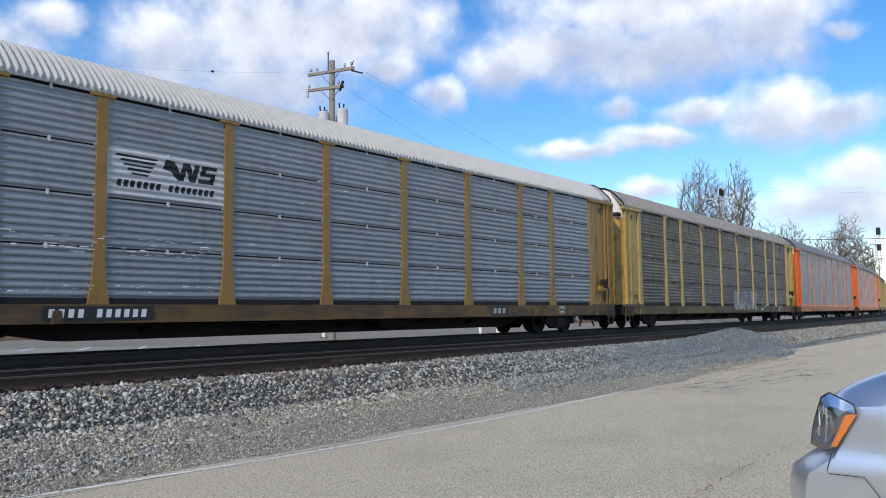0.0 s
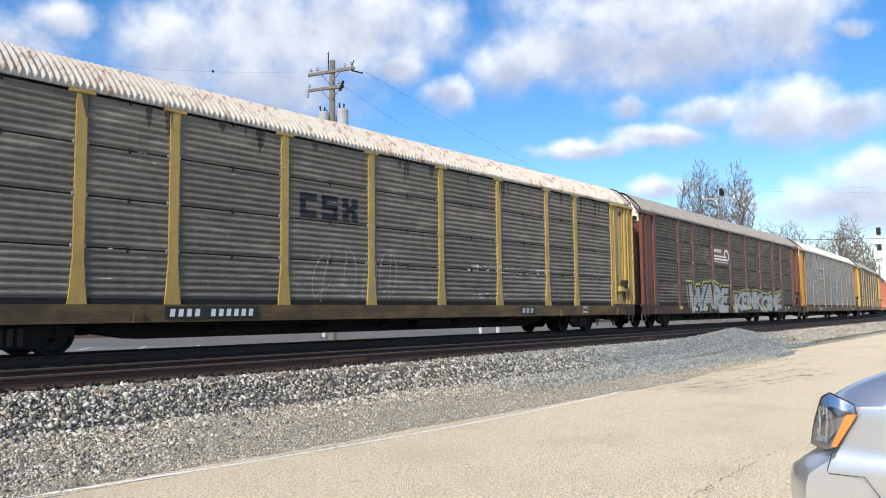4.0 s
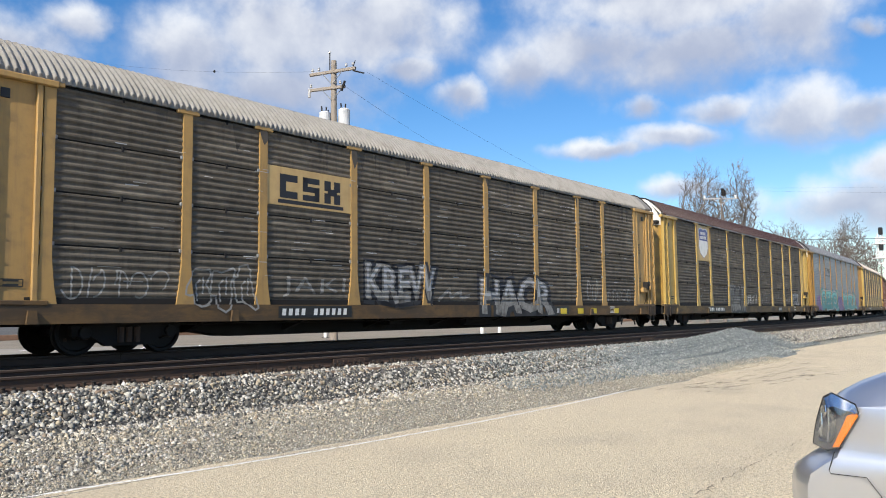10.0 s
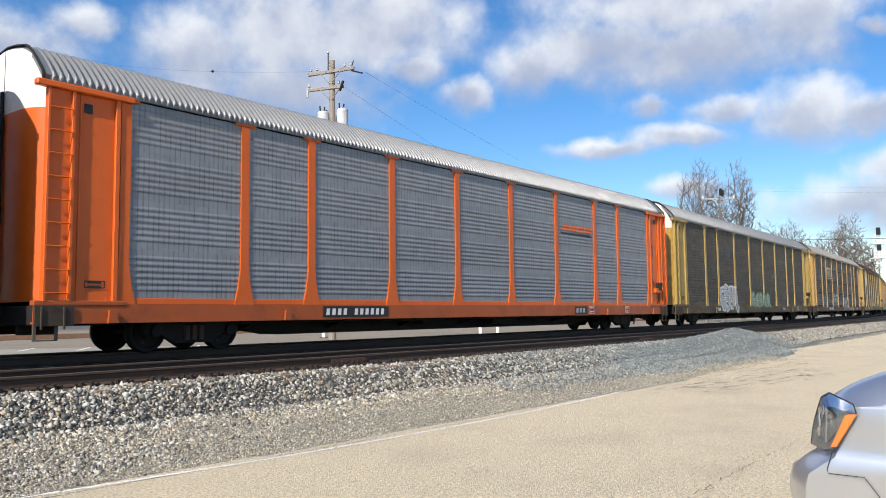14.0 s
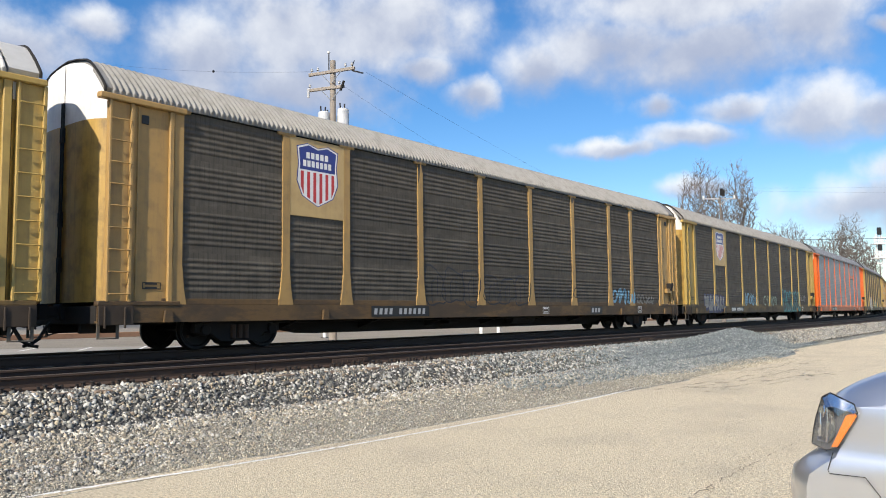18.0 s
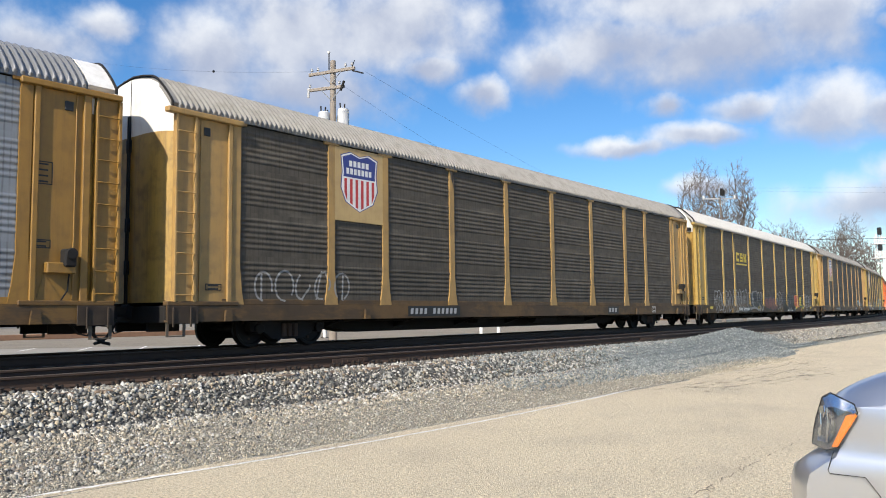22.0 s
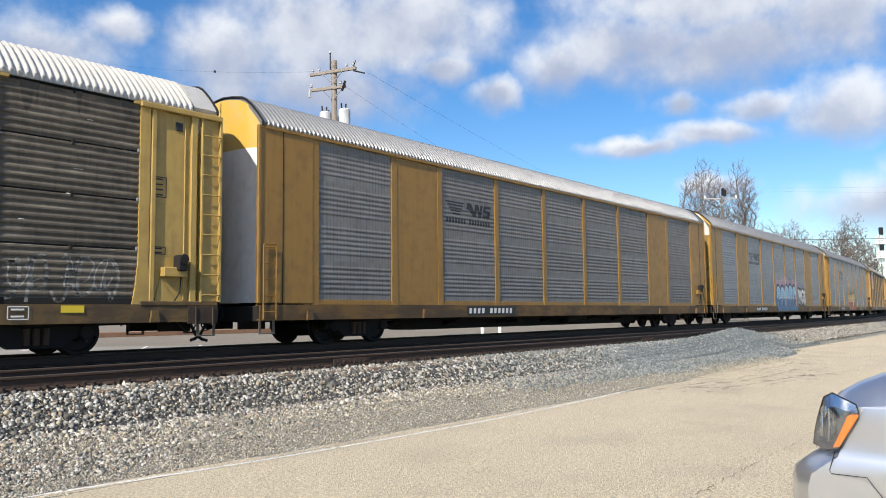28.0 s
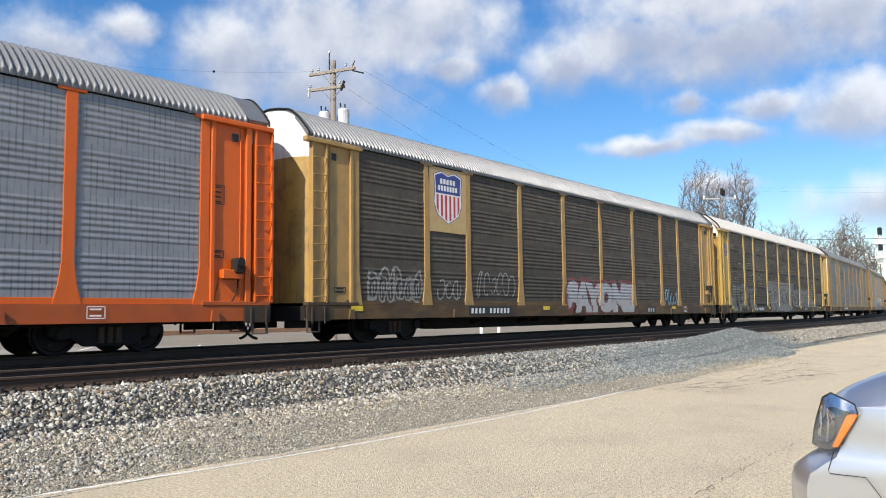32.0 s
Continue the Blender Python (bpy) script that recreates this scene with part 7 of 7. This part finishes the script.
for p in POSTS:
    m = Mesh()
    for _ in range(5):
        x, w, l = p + rng.uniform(-.09, .03), rng.uniform(.02, .06), rng.uniform(.3, 1.4)
        paint(m, [(x, 4.89), (x + w, 4.89), (x + w * .7, 4.89 - l)], M["rust_run"], 0)
    part("rust_stain", m, c)
streaks(c, -9, 10, 1.2, 4.6, 90, G_, 9, .5, .02)
common(c, 7)

c = autorack(8, "yellow autorack wagon with weathered dark sheets and a yellow emblem board", "tan", "dirty", "roof_grey", foot=0.44)
board(c, 2, 3.25, 4.15, M["board_buff"], three_blocks(K_, .2, .82, .06), "weathered yellow board with dark block shapes")
letters(c, "KREW", -3.85, -1.0, 1.06, 2.02, [(.14, K_, .02, -.02, 0, 1), (.06, WORN, 0, 0, 0, 1), (.0, SIL, 0, .01, .3, 1)], gap=.95, seed=1, label="silver block graffiti letters edged in black")
stroke_mesh = Mesh()
stroke(stroke_mesh, [(-.9, 1.1), (-.4, 1.42), (-.35, 1.18), (.15, 1.36), (.1, 1.16), (.55, 1.24)], .10, WORN, 1)
part("graffiti_tag", stroke_mesh, c)
letters(c, "HACR", 1.05, 5.3, 0.66, 1.82, [(.15, K_, .03, -.03, 0, 1), (.05, WORN, 0, 0, 0, 1), (.0, SIL, -.01, .02, .5, 1)], gap=.9, seed=2, label="white and black spray-painted graffiti")
letters(c, "JAKI", -6.6, -4.5, 1.1, 1.62, [(.0, WORN, 0, 0, 0, 1)], gap=1.1, seed=6, label="thin faded white letters")
graffiti(c, -9.0, -7.3, .95, 1.7, 3, None, FAINT, None, None, 41, rough=.2, label="faded white outlined graffiti")
tag(c, 7.7, 8.6, 1.1, 1.95, FAINT, 42, .04, dense=2)
tag(c, 9.3, 11.4, 1.1, 1.6, WORN, 43, .05)
tag(c, -11.6, -9.4, 1.05, 1.65, FAINT, 44, .035)
number(c, -6.6)
patches(c, (5.7, 6.9, 7.9, 9.7), z0=.66, z1=.85)
streaks(c, -11, 11, 1.2, 4.6, 110, G_, 10, .5, .02)
common(c, 8)

c = autorack(9, "pale yellow autorack wagon with dark perforated sheets and bubble graffiti", "pale", "dirty_grid", "roof_galv", style="new", foot=0.42)
board(c, 2, 3.2, 4.1, None, [(rect(.25, .40, .5, .6), K_), (rect(.28, .42, .65, .75), K_), (rect(.45, .58, .45, .85, .04), K_), (rect(.62, .75, .45, .85, .04), K_), (rect(.25, .8, .25, .32), K_)], "small dark emblem shapes")
bubble(c, -7.0, -4.0, 0.70, 2.08, 4, SIL, K_, W_, None, None, 51, label="white bubble graffiti outlined in black")
bubble(c, -1.2, 2.7, .85, 1.74, 5, M["paint_pale_green"], M["paint_green"], None, None, None, 52, label="pale green bubble graffiti")
number(c, -7.95, width=2.4)
common(c, 9)

c = autorack(10, "bright orange autorack wagon with clean galvanised sheets and roof", "orange", "galv", "roof_galv", style="new", foot=0.52, head=.55)
board(c, 6, 3.25, 4.15, None, [([(.06, .38), (.10, .30), (.98, .28), (.90, .40)], K_)] + [(rect(.12 + i * .21, .29 + i * .21, .44, .70, .05), M["orange"]) for i in range(4)], "orange slanted shapes over a black swoosh")
number(c, -6.7)
placard(c, 6.4, .66, .46, .28, 2, "paint_white")
common(c, 10)

c = autorack(11, "yellow autorack wagon with weathered sheets, shield emblem and graffiti", "pale", "dirty_grid", "roof_grey", style="new", foot=0.44)
shield(c, 1)
graffiti(c, 4.4, 9.0, 0.62, 1.95, 4, M["paint_black"], M["paint_teal"], M["paint_teal_light"], M["paint_black"], 61, rough=.2, label="dark teal faded graffiti")
tag(c, 9.5, 10.9, 1.3, 1.75, FAINT, 62, .045, dense=6)
tag(c, -4.0, -1.5, 1.0, 1.7, M["paint_sky"], 63, .08)
tag(c, 0.0, 3.0, 1.0, 1.6, M["paint_pale_green"], 64, .08)
graffiti(c, -10.8, -7.6, .7, 1.5, 4, FAINT, M["paint_navy"], None, None, 65, rough=.15)
number(c, -6.6)
common(c, 11)

c = autorack(12, "tan autorack wagon with dark perforated sheets and shield emblem", "tan", "dirty_grid", "roof_grey", style="new", foot=0.44)
shield(c, 1)
for j, (a, b, h) in enumerate(((-4.1, -1.5, 2.0), (-1.3, 1.3, 1.85))):
    graffiti(c, a, b, .98, h, 3, None, K_, None, None, 72 + j, rough=.12, label="thin black sprayed loops")
tag(c, 1.7, 4.6, 1.2, 1.65, K_, 74, .03, dense=7)
tag(c, 7.3, 9.4, 1.05, 1.6, M["paint_sky"], 75, .10)
tag(c, 9.5, 11.2, 1.05, 1.4, WORN, 76, .10)
number(c, -6.2, mat="paint_grey")
placard(c, 2.0, .68, .4, .22, 2, "paint_white")
common(c, 12)

c = autorack(13, "yellow autorack wagon with dark sheets, white roof and mixed graffiti", "yellow", "dirty_grid", "roof_white", style="new", foot=0.34, head=.4)
board(c, 2, 3.2, 3.95, None, [(p, M["paint_yellow"]) for p, _ in three_blocks(None, .30, .95)] + [(rect(.12, .90, .06, .16), M["paint_yellow"])], "yellow block shapes underlined in yellow")
graffiti(c, -10.7, -7.8, .66, 1.75, 5, None, G_, None, None, 81, rough=.1, label="black graffiti outlined in white")
graffiti(c, -7.6, -4.9, .66, 1.85, 5, None, G_, None, None, 82, rough=.14, label="white outlined graffiti")
graffiti(c, -4.7, -1.9, .8, 1.75, 3, M["paint_black"], FAINT, None, None, 83, rough=.18)
bubble(c, -1.2, 1.4, .70, 1.5, 3, M["paint_maroon"], M["paint_black"], None, None, None, 84, label="red and black graffiti")
graffiti(c, 1.5, 2.8, .7, 1.8, 2, None, G_, None, None, 85, rough=.1)
graffiti(c, 2.9, 6.0, .64, 1.75, 3, M["paint_black"], M["paint_black"], G_, None, 86, rough=.2, label="solid black graffiti")
graffiti(c, 6.1, 7.4, .95, 1.7, 1, M["paint_red"], M["paint_orange"], None, None, 87, rough=.03)
graffiti(c, 7.5, 8.3, .95, 1.6, 1, M["paint_yellow"], M["paint_green"], None, None, 88, rough=.1)
graffiti(c, 8.5, 11.2, .98, 1.75, 4, None, G_, None, None, 89, rough=.07, label="white outlined bubble graffiti")
number(c, -6.75)
bars(c, 4.0, .66, 1.6, .24, 3, W_, None)
patches(c, (-11.6, -3.0, 6.2, 8.2, 10.5))
common(c, 13)

c = autorack(14, "tan autorack wagon with dark sheets and shield emblem", "tan", "dirty_grid", "roof_grey", style="new", foot=0.44)
shield(c, 1)
tag(c, -11.4, -8.4, 1.05, 1.75, FAINT, 91, .05)
number(c, -6.2, mat="paint_grey")
common(c, 14)

c = autorack(15, "golden autorack wagon with blue-grey sheets and orange graffiti", "gold", "galv", "roof_galv", style="new", foot=0.44, head=.5, hood="white")
horse(c, 2, 3.62)
halo(c, -2.0, 3.0, 1.25, 2.62, 6, M["haze_green"], 99, "thin green overspray round the graffiti")
arches(c, -1.75, 2.75, 0.66, 2.26, 4, M["paint_plum"], M["paint_rust"], M["paint_ochre"], W_, 101, "orange and maroon graffiti arches lined in white")
tag(c, -3.2, -2.4, 1.0, 1.9, FAINT, 102, .03, dense=4)
tag(c, 3.0, 3.9, 1.1, 1.7, FAINT, 103, .03, dense=4)
number(c, -6.85, width=2.3)
placard(c, 6.6, .66, .46, .28, 2, "paint_white")
common(c, 15)

c = autorack(16, "golden autorack wagon with solid bays and blue graffiti", "gold", "galv", "roof_galv", style="new", solid=True, foot=0.34, head=.24, hood="sunlit_cap_yellow")
horse(c, 2, 3.62)
halo(c, -1.1, 4.5, 1.3, 2.72, 8, M["haze_pink"], 98, "pink overspray behind the graffiti")
arches(c, -0.95, 4.25, 0.66, 2.40, 5, M["paint_navy"], M["paint_blue"], M["paint_sky"], W_, 111, "blue graffiti arches edged in navy and lined in white")
letters(c, "PIGS", 4.95, 7.0, 1.1, 2.12, [(.17, K_, .03, -.03, 0, 1), (.05, W_, 0, 0, 0, 1), (.0, G_, .02, -.02, 0, .5)], gap=.98, seed=2, label="white graffiti letters edged in black")
tag(c, -2.6, -1.8, 1.1, 1.7, FAINT, 113, .03, dense=4)
number(c, -5.85, width=2.35)
placard(c, 12.1, 2.1, .4, .2, 2)

c = autorack(17, "golden autorack wagon with solid bays and white end doors", "gold", "galv_dull", "roof_galv", style="new", solid=True, end="white", cap="sunlit_cap_yellow", foot=0.26, head=.24)
horse(c, 2, 3.62)
number(c, -5.85, width=2.35)

c = autorack(18, "yellow autorack wagon with dull grey sheets, white roof and white graffiti", "yellow", "dirty", "roof_white", foot=0.44)
graffiti(c, -11.5, -9.2, .66, 2.2, 3, WORN, K_, None, None, 121, rough=.1, label="worn white block graffiti")
graffiti(c, -8.9, -6.6, .66, 2.1, 3, WORN, K_, None, None, 122, rough=.14)
letters(c, "TEST", -3.9, 2.2, 0.68, 2.28, [(.17, WORN, 0, 0, 0, 1), (.10, K_, .02, -.02, 0, 1), (.07, WORN, -.02, .02, 0, 1)], gap=.98, sway=.01, label="large worn white block graffiti letters")
letters(c, "SDLL", 2.5, 8.9, 1.02, 1.98, [(.16, WORN, 0, 0, 0, 1), (.05, K_, 0, 0, 0, 1), (.02, WORN, -.02, .02, 0, 1)], gap=1.0, sway=.0, label="worn white block graffiti letters")
tag(c, 9.2, 11.4, 1.0, 1.9, WORN, 125, .06)
number(c, -7.5)
patches(c, (-11.9, -4.4, 4.0, 10.3))
m = Mesh()
for r, mat, d in ((.36, M["shield_blue"], 0), (.29, M["yellow"], 1), (.25, M["shield_blue"], 2)):
    m.add([(-12.35 + r * math.cos(2 * math.pi * j / 28), -1.454 - .002 * d, 3.95 + r * math.sin(2 * math.pi * j / 28)) for j in range(28)], [tuple(range(28))], mat)
for a, b, e, f in ((-.2, .2, -.04, .04), (-.04, .04, -.2, .2)):
    m.add([(-12.35 + a, -1.462, 3.95 + e), (-12.35 + b, -1.462, 3.95 + e), (-12.35 + b, -1.462, 3.95 + f), (-12.35 + a, -1.462, 3.95 + f)], [(0, 1, 2, 3)], M["yellow"])
part("emblem", m, c, label="round blue emblem with a yellow cross")
tag(c, 9.4, 11.3, 1.2, 1.9, FAINT, 126, .03)
streaks(c, -11, 11, 1.2, 4.6, 70, W_, 12, .4, .014)
common(c, 18)

c = autorack(19, "tan autorack wagon with dark sheets, shield emblem and small graffiti", "tan", "dirty_grid", "roof_galv", style="new", foot=0.44)
shield(c, 1)
tag(c, -11.5, -9.2, 1.0, 1.95, FAINT, 131, .06)
graffiti(c, -11.4, -9.3, 1.1, 1.7, 6, None, FAINT, None, None, 132, rough=.12)
tag(c, -8.6, -7.5, 1.1, 1.7, FAINT, 133, .05, dense=5)
tag(c, -6.7, -4.6, 1.2, 2.0, FAINT, 134, .04, dense=7)
letters(c, "SAYONE", -1.2, 4.1, 0.70, 1.78, [(.15, M["paint_maroon"], -.09, .06, 0, 1), (.10, G_, 0, 0, 0, .4), (.10, SIL, 0, 0, .4, 2)], gap=.98, sway=.03, lean=.12, seed=1, label="white graffiti letters edged in red")
tag(c, 7.4, 8.8, 1.0, 1.7, M["paint_sky"], 136, .06, dense=6)
number(c, -7.1)
patches(c, (-12.1, -3.0, 8.0))
common(c, 19)

c = autorack(20, "bright orange autorack wagon at the tail with galvanised sheets", "orange", "galv", "roof_galv", style="new", foot=0.52, head=.55)
common(c, 20)

# ---- what moves ----
SLIP = {0: -.2, 1: -.2, 2: -.15, 3: -.1, 6: 0.0, 7: -.05, 8: .1, 9: .06, 10: .05, 11: .02, 12: .22, 13: .2, 14: .16,
        17: -.1, 18: -.1, 19: -.14, 20: .06, 21: 0.0, 22: -.08, 23: 0.0, 24: 0.0, 25: .05, 28: .06, 29: .06, 30: .06, 31: .06, 32: .06}


def middle(i, t):
    """Where the middle of wagon i stands along the line at t seconds."""
    return 328.98 - 28.112 * i + 14.402 * (t - 16) + 0.07 + float(np.interp(t, list(SLIP), list(SLIP.values())))


def motions():
    times = list(SLIP)
    for i, car, wheels in TRAIN:
        walk(car, [(t, on_track(middle(i, t))) for t in times])
        turns = []
        for f in range(0, 961):
            t = f / 30
            s = middle(i, t)
            if -20 < s < 62:
                turns.append((t, s / WHEEL_R))
        if not turns:
            turns = [(0.0, 0.0)]
        rows = ([(0.0, turns[0][1])] if turns[0][0] > 0 else []) + turns
        if rows[-1][0] < 32.0:
            rows.append((32.0, rows[-1][1]))
        for w in wheels:
            x = w.location.x
            walk(w, [(t, Matrix.Translation((x, 0, WHEEL_R)) @ Matrix.Rotation(a % (2 * math.pi), 4, "Y")) for t, a in rows])
    walk(CLOUDS, [(0, Matrix.Rotation(0.0, 4, "Z")), (32, Matrix.Rotation(radians(-4.6), 4, "Z"))])


motions()
